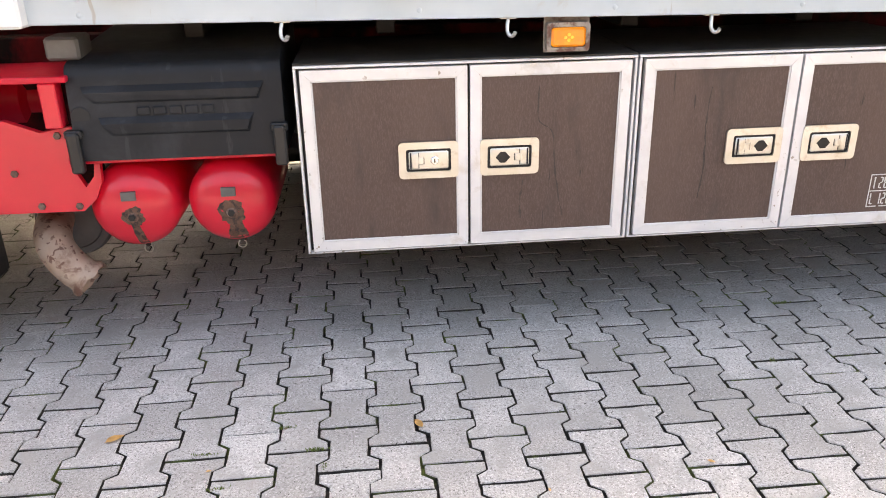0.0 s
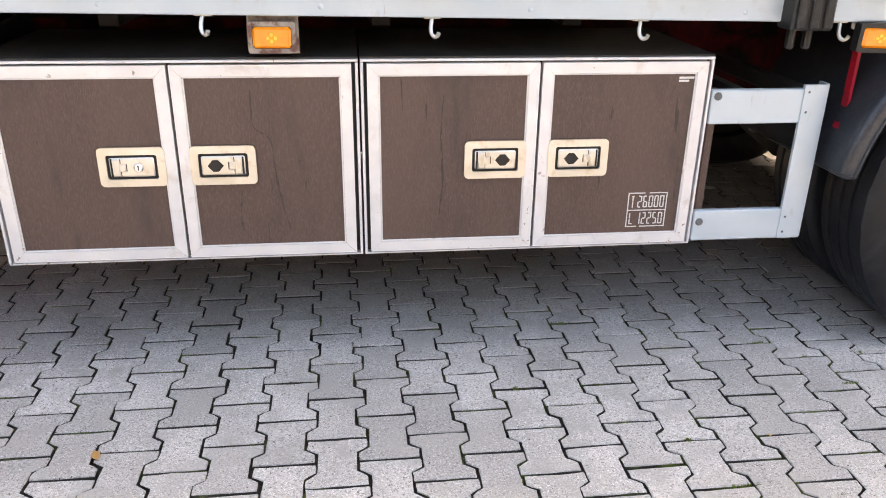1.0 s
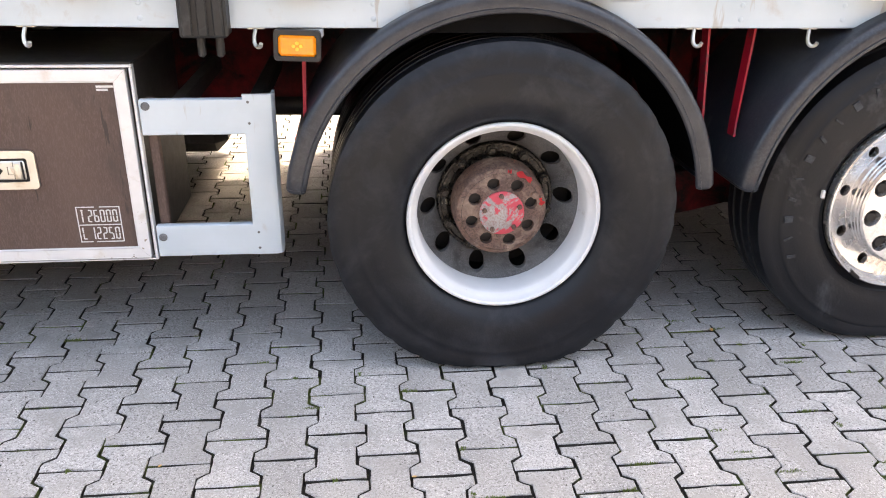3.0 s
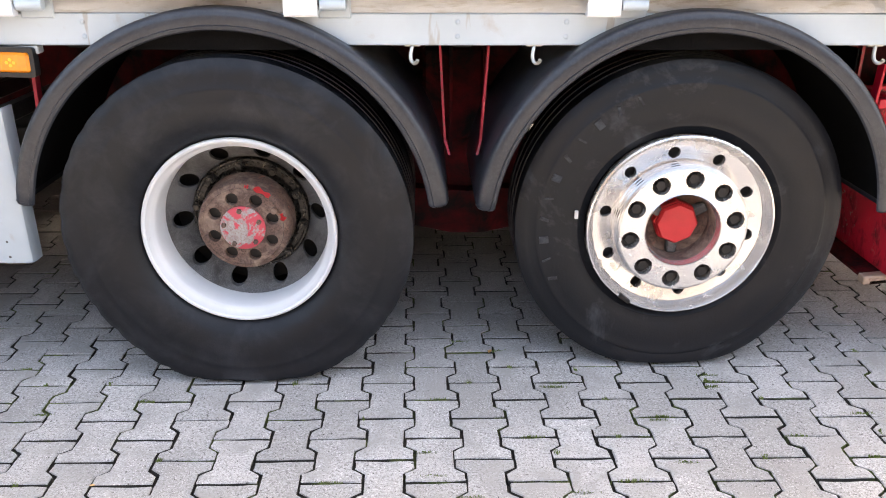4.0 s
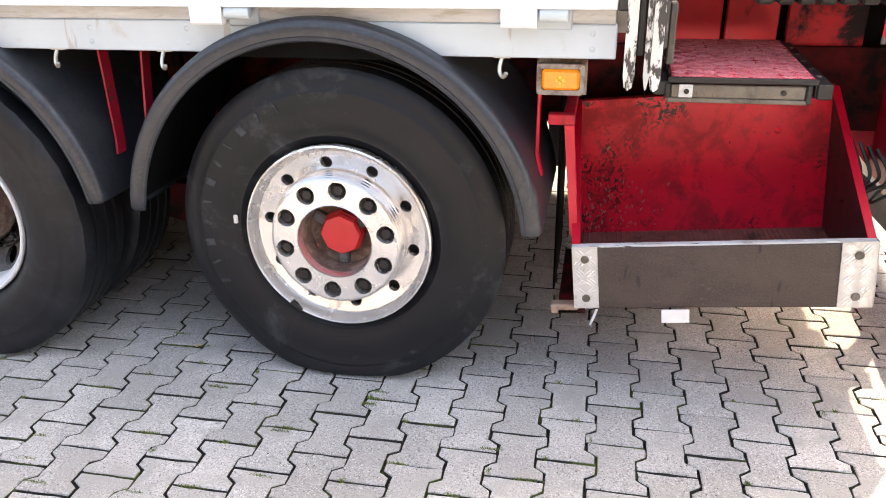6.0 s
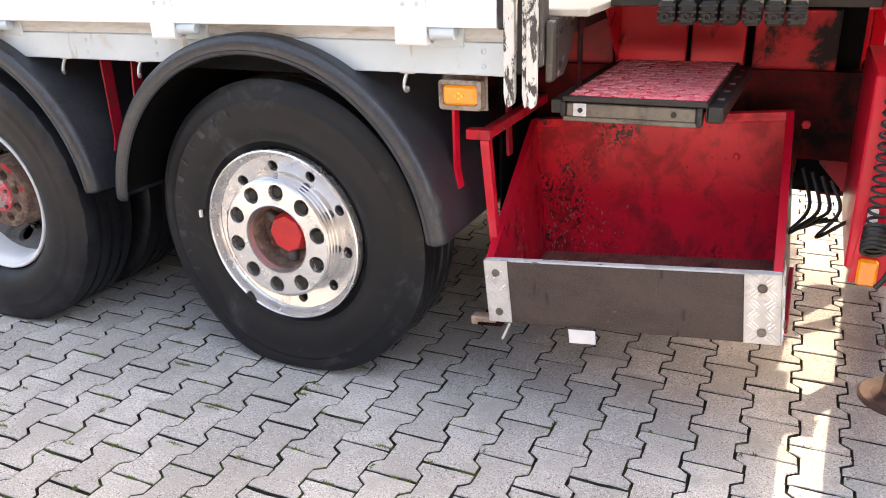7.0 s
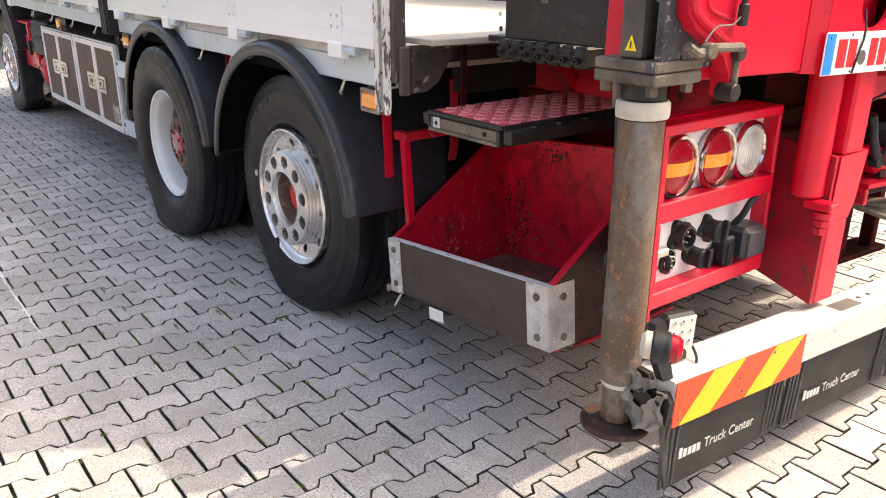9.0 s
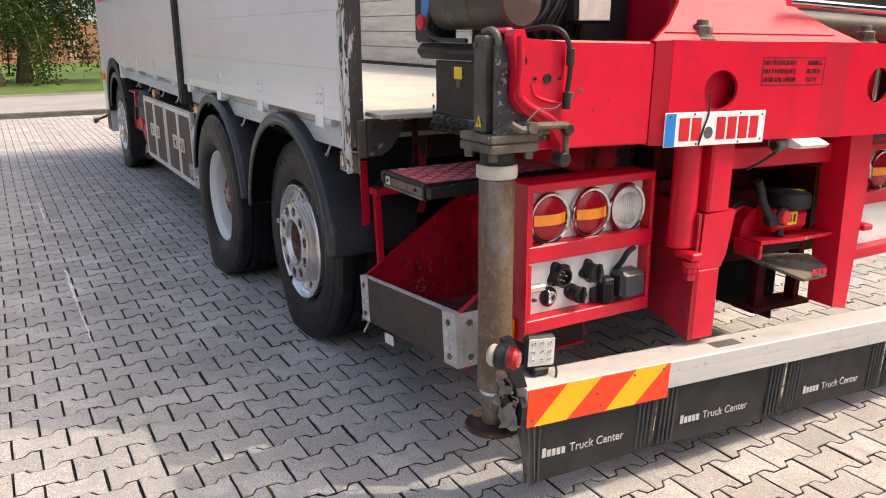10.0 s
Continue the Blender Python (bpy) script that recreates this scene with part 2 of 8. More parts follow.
m_clearlens = mat("ribbed_clear_lens", (0.62, 0.62, 0.58), (0.52, 0.52, 0.48), scale=30, rough=0.15, coat=0.8, bump=0.5, bscale=320)
m_chrome = mat("chrome", (0.66, 0.66, 0.67), rough=0.07, metal=1.0, rvar=0.04)
m_dark = mat("dark_steel", (0.028, 0.027, 0.027), (0.018, 0.018, 0.018), scale=8, rough=0.5, metal=0.3, bump=0.25, wear=(0.050, 0.048, 0.050), wscale=12, wamt=0.36, wsoft=0.08)
m_chippost = mat("chipped_black_on_white", (0.062, 0.055, 0.050), (0.036, 0.033, 0.031), scale=8, rough=0.55, bump=0.4, wear=(0.60, 0.57, 0.54), wscale=20, wamt=0.375, wsoft=0.02, stretch=(1.4, 1.4, 0.3), chips=(60, (0.30, 0.25, 0.22), 0.60))
m_strapwhite = mat("chipped_white_strap", (0.70, 0.69, 0.66), (0.60, 0.585, 0.55), scale=9, rough=0.5, bump=0.3, wear=(0.05, 0.045, 0.042), wscale=20, wamt=0.45, wsoft=0.02, stretch=(1.5, 1.5, 0.5))
m_legpaint = mat("grimy_leg_tube", (0.165, 0.108, 0.070), (0.100, 0.067, 0.046), scale=7, rough=0.52, bump=0.9, bscale=100, wear=(0.185, 0.195, 0.20), wscale=5.5, wamt=0.41, wsoft=0.09, stretch=(1, 1, 0.6), fine=(170, (0.090, 0.060, 0.041)), chips=(60, (0.28, 0.12, 0.05), 0.62), pits=(130, (0.055, 0.038, 0.028), 0.64))
m_grime = mat("greasy_casting", (0.185, 0.160, 0.128), (0.105, 0.088, 0.070), scale=9, rough=0.6, bump=0.7, bscale=70, metal=0.15, wear=(0.050, 0.040, 0.032), wscale=13, wamt=0.43, wsoft=0.08, chips=(60, (0.30, 0.28, 0.25), 0.61), pits=(80, (0.14, 0.075, 0.045), 0.64))
m_legdark = mat("worn_dark_steel_post", (0.085, 0.075, 0.064), (0.045, 0.040, 0.036), scale=8, rough=0.55, bump=0.4, wear=(0.17, 0.12, 0.08), wscale=14, wamt=0.38, wsoft=0.06)
m_bluesteel = mat("oily_blue_grey_plate", (0.075, 0.082, 0.094), (0.040, 0.044, 0.052), scale=9, rough=0.38, metal=0.3, bump=0.2, wear=(0.018, 0.018, 0.02), wscale=12, wamt=0.42, wsoft=0.08, chips=(50, (0.30, 0.31, 0.32), 0.63))
m_lampplate = mat("rusty_zinc_plate", (0.34, 0.30, 0.26), (0.24, 0.20, 0.17), scale=20, rough=0.6, metal=0.2, bump=0.4, wear=(0.12, 0.05, 0.035), wscale=26, wamt=0.45, wsoft=0.06)
m_endplate = mat("worn_dark_end_plate", (0.040, 0.037, 0.035), (0.026, 0.024, 0.023), scale=8, rough=0.5, bump=0.3, wear=(0.40, 0.39, 0.38), wscale=11, wamt=0.37, wsoft=0.05)
m_ring = mat("cream_nylon_ring", (0.58, 0.54, 0.46), (0.46, 0.42, 0.35), scale=12, rough=0.6, bump=0.2, wear=(0.28, 0.24, 0.2), wscale=16, wamt=0.35, wsoft=0.06)
m_bar = mat("underrun_aluminium", (0.57, 0.565, 0.555), (0.50, 0.495, 0.485), scale=5, rough=0.50, metal=0.15, bump=0.06, wear=(0.42, 0.405, 0.39), wscale=9, wamt=0.37, wsoft=0.09, stretch=(1, 0.3, 1), streak=(30, (0.36, 0.345, 0.33), 0.66, 1.0))
m_flap = mat("rubber_flap", (0.056, 0.059, 0.064), (0.042, 0.0445, 0.049), scale=5, rough=0.5, bump=0.15, wear=(0.085, 0.085, 0.084), wscale=6, wamt=0.40, wsoft=0.12, streak=(20, (0.095, 0.095, 0.093), 0.66, 0.3))
m_chevred = mat("reflective_orange_red", (0.84, 0.055, 0.012), (0.78, 0.045, 0.010), scale=40, rough=0.35, coat=0.1)
m_chevyel = mat("reflective_yellow", (0.86, 0.47, 0.010), (0.80, 0.43, 0.010), scale=40, rough=0.35, coat=0.1)
m_flapink = mat("faded_print", (0.52, 0.52, 0.52), (0.42, 0.42, 0.42), scale=30, rough=0.7)
m_paint = mat("stencil_white", (0.72, 0.70, 0.67), (0.62, 0.60, 0.57), scale=40, rough=0.7)
m_plate = mat("plate_white", (0.80, 0.80, 0.80), (0.74, 0.74, 0.74), scale=20, rough=0.35)
m_platered = mat("plate_red", (0.65, 0.02, 0.03), rough=0.4)
m_plateblue = mat("plate_blue", (0.01, 0.22, 0.65), rough=0.4)
m_print = mat("black_print", (0.02, 0.015, 0.015), rough=0.6)
m_yellow = mat("yellow_label", (0.85, 0.62, 0.03), (0.8, 0.57, 0.03), scale=30, rough=0.5)
m_tread = mat("aluminium_tread", (0.55, 0.545, 0.535), (0.47, 0.465, 0.455), scale=14, rough=0.44, metal=0.4, bump=0.1, wear=(0.30, 0.285, 0.27), wscale=18, wamt=0.36, wsoft=0.08)
m_treadbar = mat("polished_tread_bar", (0.90, 0.89, 0.88), (0.82, 0.81, 0.80), scale=14, rough=0.25, metal=0.4)
# worn red; the pink of wear and bars is sky sheen put into colour
m_treadred = mat("red_tread", (0.78, 0.070, 0.095), (0.68, 0.055, 0.078), scale=8, rough=0.28, bump=0.12, wear=(0.80, 0.28, 0.31), wscale=14, wamt=0.43, wsoft=0.1)
m_treadsheen = mat("pink_sheen_bars", (0.88, 0.36, 0.39), (0.82, 0.26, 0.29), scale=12, rough=0.24)
m_ram = mat("oily_ram", (0.085, 0.075, 0.062), (0.05, 0.044, 0.038), scale=7, rough=0.45, metal=0.3, bump=0.3, wear=(0.17, 0.15, 0.12), wscale=9, wamt=0.36, wsoft=0.08)
m_mesh = mat("dirty_red_mesh", (0.34, 0.155, 0.135), (0.23, 0.095, 0.08), scale=8, rough=0.85, bump=0.5, wear=(0.10, 0.055, 0.048), wscale=9, wamt=0.40, wsoft=0.08)
m_exhaust = mat("heat_worn_pipe", (0.46, 0.35, 0.27), (0.33, 0.23, 0.17), scale=9, rough=0.6, metal=0.2, bump=0.3, wear=(0.16, 0.075, 0.05), wscale=11, wamt=0.42, wsoft=0.06, chips=(40, (0.14, 0.07, 0.05), 0.60))
m_muffler = mat("dull_muffler", (0.16, 0.155, 0.15), (0.10, 0.095, 0.09), scale=6, rough=0.6, metal=0.4, bump=0.2)
m_bedfloor = mat("bed_floor", (0.50, 0.475, 0.42), (0.42, 0.395, 0.34), scale=3, rough=0.7, bump=0.2, wear=(0.42, 0.39, 0.34), wscale=5, wamt=0.4, wsoft=0.1)
m_inner = mat("weathered_planks", (0.55, 0.54, 0.52), (0.42, 0.41, 0.39), scale=5, rough=0.7, bump=0.35, bscale=60, wear=(0.33, 0.31, 0.29), wscale=6, wamt=0.42, wsoft=0.1, stretch=(0.3, 1, 2))
m_glass = mat("cab_glass", (0.03, 0.035, 0.04), rough=0.08, coat=0.5)
# road dirt, taken near black so that the shade of recesses is in it
m_liner = mat("dirt_and_shade_black", (0.0045, 0.0045, 0.005), (0.007, 0.0068, 0.007), scale=6, rough=0.95, spec=0.06, bump=0.8, bscale=80)
m_capgrey = mat("torn_grey_metal", (0.46, 0.45, 0.44), (0.30, 0.29, 0.28), scale=14, rough=0.42, metal=0.4, bump=0.4, wear=(0.10, 0.085, 0.075), wscale=16, wamt=0.42, wsoft=0.06)
m_hose = mat("hose_rubber", (0.016, 0.016, 0.017), rough=0.45, bump=0.1)
m_leaf = mat("dry_leaf", (0.78, 0.50, 0.20), (0.66, 0.38, 0.13), scale=60, rough=0.8)
m_moss = mat("joint_moss", (0.16, 0.21, 0.05), (0.09, 0.13, 0.028), scale=60, rough=1)
m_sunstreak = mat("pale_sun_streak", (0.78, 0.77, 0.75), rough=0.95)
m_bark = mat("bark", (0.12, 0.09, 0.06), (0.07, 0.05, 0.035), scale=6, rough=0.95, bump=1, bscale=25)
m_foliage = mat("tree_leaves", (0.035, 0.075, 0.015), (0.06, 0.11, 0.02), scale=1.2, rough=0.6, var="island")
m_brick = mat("brick_wall", (0.42, 0.22, 0.14), (0.36, 0.18, 0.12), scale=0.6, rough=0.9)
m_render = mat("house_render", (0.50, 0.32, 0.24), (0.46, 0.29, 0.22), scale=0.5, rough=0.9)
m_shadewall = mat("dark_shade_wall", (0.10, 0.075, 0.06), (0.08, 0.06, 0.05), scale=0.8, rough=0.9, bump=0.4, bscale=30)
m_roof = mat("roof_tiles", (0.16, 0.08, 0.06), rough=0.8)


# ---- building helpers ----
def part(name, bm, material, parent=None, label="", smooth=35):
    """Links a bmesh as one mesh object, under a thing or part when one is given. World coordinates."""
    bmesh.ops.recalc_face_normals(bm, faces=bm.faces[:])
    me = bpy.data.meshes.new(name)
    bm.to_mesh(me)
    bm.free()
    me.materials.append(material)
    if smooth:
        for p in me.polygons:
            p.use_smooth = True
        me.set_sharp_from_angle(angle=radians(smooth))
    ob = new(name, me)
    if parent:
        under(ob, parent)
    if label:
        tagged(ob, label)
    return ob


ORIGIN = {}


def under(ob, parent):
    ob.parent = parent
    ob.matrix_parent_inverse = Matrix.Translation(ORIGIN.get(parent.name, Vector((0, 0, 0)))).inverted()
    ORIGIN[ob.name] = ORIGIN.get(parent.name, Vector((0, 0, 0))) * 0


def thing(name, place, label, category, group="", kind=""):
    ob = new(name)
    ob.location = place
    ob.empty_display_size = 0.1
    ORIGIN[ob.name] = Vector(place)
    return tagged(ob, label, category, group, kind)


def bmn():
    return bmesh.new()


def cbox(bm, x0, x1, y0, y1, z0, z1, c=0.004, m=None):
    """A box with chamfered edges."""
    x0, x1 = min(x0, x1), max(x0, x1)
    y0, y1 = min(y0, y1), max(y0, y1)
    z0, z1 = min(z0, z1), max(z0, z1)
    c = min(c, (x1 - x0) * 0.45, (y1 - y0) * 0.45, (z1 - z0) * 0.45)
    ce, h = Vector(((x0 + x1) / 2, (y0 + y1) / 2, (z0 + z1) / 2)), Vector(((x1 - x0) / 2, (y1 - y0) / 2, (z1 - z0) / 2))
    V = {}
    for sx in (-1, 1):
        for sy in (-1, 1):
            for sz in (-1, 1):
                for a in range(3):
                    o = [h[i] - (0 if i == a else c) for i in range(3)]
                    p = ce + Vector((sx * o[0], sy * o[1], sz * o[2]))
                    V[sx, sy, sz, a] = bm.verts.new(m @ p if m else p)
    S = (-1, 1)
    for a in range(3):
        b_, c_ = (a + 1) % 3, (a + 2) % 3
        for s in S:
            q = []
            for u, v in ((-1, -1), (1, -1), (1, 1), (-1, 1)):
                k = [0, 0, 0]
                k[a], k[b_], k[c_] = s, u, v
                q.append(V[k[0], k[1], k[2], a])
            bm.faces.new(q)
        for u in S:
            for v in S:
                k = [0, 0, 0]
                k[b_], k[c_] = u, v
                k[a] = -1
                k0 = tuple(k)
                k[a] = 1
                k1 = tuple(k)
                bm.faces.new((V[(*k0, b_)], V[(*k1, b_)], V[(*k1, c_)], V[(*k0, c_)]))
    for sx in S:
        for sy in S:
            for sz in S:
                bm.faces.new([V[sx, sy, sz, a] for a in range(3)])
    return bm


def boxpart(name, x0, x1, y0, y1, z0, z1, material, parent, label="", c=0.004, m=None):
    return part(name, cbox(bmn(), x0, x1, y0, y1, z0, z1, c, m), material, parent, label)


def axes(axis):
    """Three directions: two across and one along."""
    w = Vector(axis).normalized()
    u = w.orthogonal().normalized() if abs(w.z) < 0.99 else Vector((1, 0, 0))
    if abs(w.z) < 0.99:
        u = Vector((0, 0, 1)).cross(w).normalized()
    return u, w.cross(u), w


def lathe(bm, origin, axis, profile, n=48, close=False, squash=None):
    """Turns a profile of (radius, distance along the axis) about the axis."""
    u, v, w = axes(axis)
    o = Vector(origin)
    rings = []
    for r, d in profile:
        if r < 1e-6:
            rings.append([bm.verts.new(o + w * d)])
        else:
            rings.append([bm.verts.new(o + w * d + (u * math.cos(a) + v * math.sin(a)) * r) for a in (2 * math.pi * i / n for i in range(n))])
    pairs = list(zip(rings, rings[1:]))
    if close:
        pairs.append((rings[-1], rings[0]))
    for a, b_ in pairs:
        for i in range(n):
            j = (i + 1) % n
            if len(a) == 1 and len(b_) == 1:
                continue
            if len(a) == 1:
                bm.faces.new((a[0], b_[i], b_[j]))
            elif len(b_) == 1:
                bm.faces.new((a[i], a[j], b_[0]))
            else:
                bm.faces.new((a[i], a[j], b_[j], b_[i]))
    return bm


def rod(bm, a, b_, r, n=12, c=0.0):
    a, b_ = Vector(a), Vector(b_)
    L = (b_ - a).length
    c = c or min(r, L) * 0.12
    return lathe(bm, a, b_ - a, [(0, 0), (r - c, 0), (r, c), (r, L - c), (r - c, L), (0, L)], n)


def tube(bm, pts, r, n=8, caps=True):
    """A round tube along a line of points."""
    P = [Vector(p) for p in pts]
    rings, u = [], None
    for i, p in enumerate(P):
        d = (P[min(i + 1, len(P) - 1)] - P[max(i - 1, 0)]).normalized()
        if u is None:
            u = d.orthogonal().normalized()
        u = (u - d * u.dot(d)).normalized()
        v = d.cross(u)
        rings.append([bm.verts.new(p + (u * math.cos(2 * math.pi * k / n) + v * math.sin(2 * math.pi * k / n)) * r) for k in range(n)])
    for a, b_ in zip(rings, rings[1:]):
        for k in range(n):
            bm.faces.new((a[k], a[(k + 1) % n], b_[(k + 1) % n], b_[k]))
    if caps:
        bm.faces.new(rings[0])
        bm.faces.new(rings[-1])
    return bm


def bend(pts, steps=6):
    """A smooth line through points."""
    P = [Vector(p) for p in pts]
    P = [P[0] * 2 - P[1]] + P + [P[-1] * 2 - P[-2]]
    out = []
    for a, b_, c, d in zip(P, P[1:], P[2:], P[3:]):
        for k in range(steps):
            t = k / steps
            out.append(0.5 * ((2 * b_) + (c - a) * t + (2 * a - 5 * b_ + 4 * c - d) * t * t + (3 * b_ - a - 3 * c + d) * t ** 3))
    out.append(P[-2])
    return out


def prism(bm, poly, axis, a, b_, m=None):
    """A flat outline drawn out along x, y or z from a to b. The outline's pairs are the other two axes in order."""
    i = "xyz".index(axis)

    def at(p, d):
        k = [p[0], p[1]]
        k.insert(i, d)
        k = Vector(k)
        return bm.verts.new(m @ k if m else k)

    A, B = [at(p, a) for p in poly], [at(p, b_) for p in poly]
    bm.faces.new(A)
    bm.faces.new(B[::-1])
    for k in range(len(poly)):
        j = (k + 1) % len(poly)
        bm.faces.new((A[k], B[k], B[j], A[j]))
    return bm


def rrect(w, h, r, n=4):
    """A rectangle with rounded corners, about the origin."""
    out = []
    for cx, cy, a0 in ((w / 2 - r, h / 2 - r, 0), (-w / 2 + r, h / 2 - r, 90), (-w / 2 + r, -h / 2 + r, 180), (w / 2 - r, -h / 2 + r, 270)):
        out += [(cx + r * math.cos(radians(a0 + 90 * k / n)), cy + r * math.sin(radians(a0 + 90 * k / n))) for k in range(n + 1)]
    return out


def frame_bm(bm, ow, oh, orr, iw, ih, ir, axis, a, b_, m=None, n=4):
    """A rounded frame: an outer and an inner rounded rectangle, drawn out."""
    i = "xyz".index(axis)

    def ring(poly, d):
        out = []
        for p in poly:
            k = [p[0], p[1]]
            k.insert(i, d)
            out.append(bm.verts.new(m @ Vector(k) if m else Vector(k)))
        return out

    o0, o1, i0, i1 = ring(rrect(ow, oh, orr, n), a), ring(rrect(ow, oh, orr, n), b_), ring(rrect(iw, ih, ir, n), a), ring(rrect(iw, ih, ir, n), b_)
    for p, q in ((o0, o1), (o1, i1), (i1, i0), (i0, o0)):
        for k in range(len(p)):
            j = (k + 1) % len(p)
            bm.faces.new((p[k], p[j], q[j], q[k]))
    return bm


def words(name, text, size, m, material, parent, depth=0.0012, label="", squeeze=1.0, align="LEFT"):
    """Lettering in the built-in font, lying in the plane of m (x along the line, y up the letters)."""
    cu = bpy.data.curves.new(name, "FONT")
    cu.body, cu.size, cu.extrude, cu.align_x, cu.resolution_u = text, size, depth, align, 3
    tmp = bpy.data.objects.new(name, cu)
    me = bpy.data.meshes.new_from_object(tmp)
    bpy.data.objects.remove(tmp)
    bpy.data.curves.remove(cu)
    me.transform(m @ Matrix.Diagonal((squeeze, 1, 1, 1)))
    me.name = name
    me.materials.clear()
    me.materials.append(material)
    ob = new(name, me)
    under(ob, parent)
    if label:
        tagged(ob, label)
    return ob


def facing_rear(x, y, z):
    """A plane upright along y that faces the rear (towards +x)."""
    return Matrix(((0, 0, 1, x), (1, 0, 0, y), (0, 1, 0, z), (0, 0, 0, 1)))


SETTLED = set()


def true_size(s, a, b_, tilt=0.0, turn=0.0):
    """Brings the parts built since the last call to their true size and stand: scaled by s (one number or three) about the point a, which
    comes to b_, then leaned about the length of the truck and turned about the upright, in degrees."""
    s = s if isinstance(s, tuple) else (s, s, s)
    m = Matrix.Translation(b_) @ Matrix.Rotation(radians(turn), 4, "Z") @ Matrix.Rotation(radians(tilt), 4, "X") @ Matrix.Diagonal((*s, 1)) @ Matrix.Translation(-Vector(a))
    for ob in bpy.data.objects:
        if ob.type == "MESH" and ob.name not in SETTLED:
            ob.data.transform(m)
            SETTLED.add(ob.name)


FRONT = (1.027, (0.53, 2.247, 0.372), (0.53, 2.2435, 0.366))
BED = ((1.033, 1.0, 1.05), (1.04, 2.205, 1.038), (1.04, 2.213, 1.062))
ASIS = (1.0, (0, 0, 0), (0, 0, 0))

# ---- ground ----
def slab(name, x0, x1, y0, y1, z, material, label, category):
    ob = boxpart(name, x0, x1, y0, y1, z - 0.3, z, material, None, c=0.0001)
    return tagged(ob, label, category, "", "structure")


slab("ground", -400, 400, -400, 400, -0.019, m_joint, "dark sand bed under the paving, reaching to the horizon", "ground")
slab("road", -15.0, -10.25, -60, 60, 0.0, m_road, "pale concrete strip beyond the paved yard", "road")
slab("yard", -10.2, 30.0, -9.0, -3.16, -0.004, m_yard, "worn concrete yard beyond the pavers", "yard")
slab("yard_end", 10.75, 30.0, -3.16, 15.0, -0.004, m_yard, "worn concrete yard behind the truck", "yard")
slab("lawn", -120.0, -15.1, -120, 120, 0.03, m_grass, "sunlit mown lawn behind the yard", "lawn")
slab("kerb", -15.1, -15.0, -60, 60, 0.05, m_road, "grey concrete kerb along the lawn", "kerb")

# unseen dark wall behind the camera, added to cut low sky light
near_wall = boxpart("hall_wall", -45, 45, -9.4, -9.0, 0, 5.0, m_shadewall, None, c=0.02)
tagged(near_wall, "long dark unseen wall added to cut low sky light", "wall", "", "structure")

# wall added past the truck to hold back bright horizon sky
far = boxpart("yard_wall", -45, 45, 15.0, 15.4, 0, 7.5, m_shadewall, None, c=0.02)
tagged(far, "dark wall added on the far side to block horizon sky", "wall", "", "structure")

# ---- cargo truck ----
truck = thing("truck", (2.0, 3.47, 0), "flatbed truck with white sideboards and red chassis, parked on the pavers", "truck")
MID = 3.47


def holed_disc(bm, o, axis, r0, r1, d0, d1, n, rm, rh, phase=0.0, deep=0.012, k=16):
    """A ring-shaped plate with n round holes through it, from radius r0 (depth d0) to r1 (depth d1)."""
    u, v, w = axes(axis)
    o = Vector(o)

    def pt(r, th, dd=0.0):
        d = d0 + (d1 - d0) * (r - r0) / (r1 - r0) + dd
        return bm.verts.new(o + w * d + (u * math.cos(th) + v * math.sin(th)) * r)

    for s in range(n):
        th = 2 * math.pi * s / n + phase
        edge, hole, wall = [], [], []
        for i in range(k):
            a = 2 * math.pi * i / k + math.pi / 4
            ca, sa = math.cos(a), math.sin(a)
            q = max(abs(ca), abs(sa))
            edge.append(pt((r0 + r1) / 2 + sa / q * (r1 - r0) / 2, th + ca / q * math.pi / n))
            hole.append(pt(rm + rh * sa, th + rh * ca / rm))
            wall.append(pt(rm + rh * sa, th + rh * ca / rm, -deep))
        for i in range(k):
            j = (i + 1) % k
            bm.faces.new((edge[i], edge[j], hole[j], hole[i]))
            bm.faces.new((hole[i], hole[j], wall[j], wall[i]))
    bmesh.ops.remove_doubles(bm, verts=bm.verts[:], dist=0.0004)
    return bm


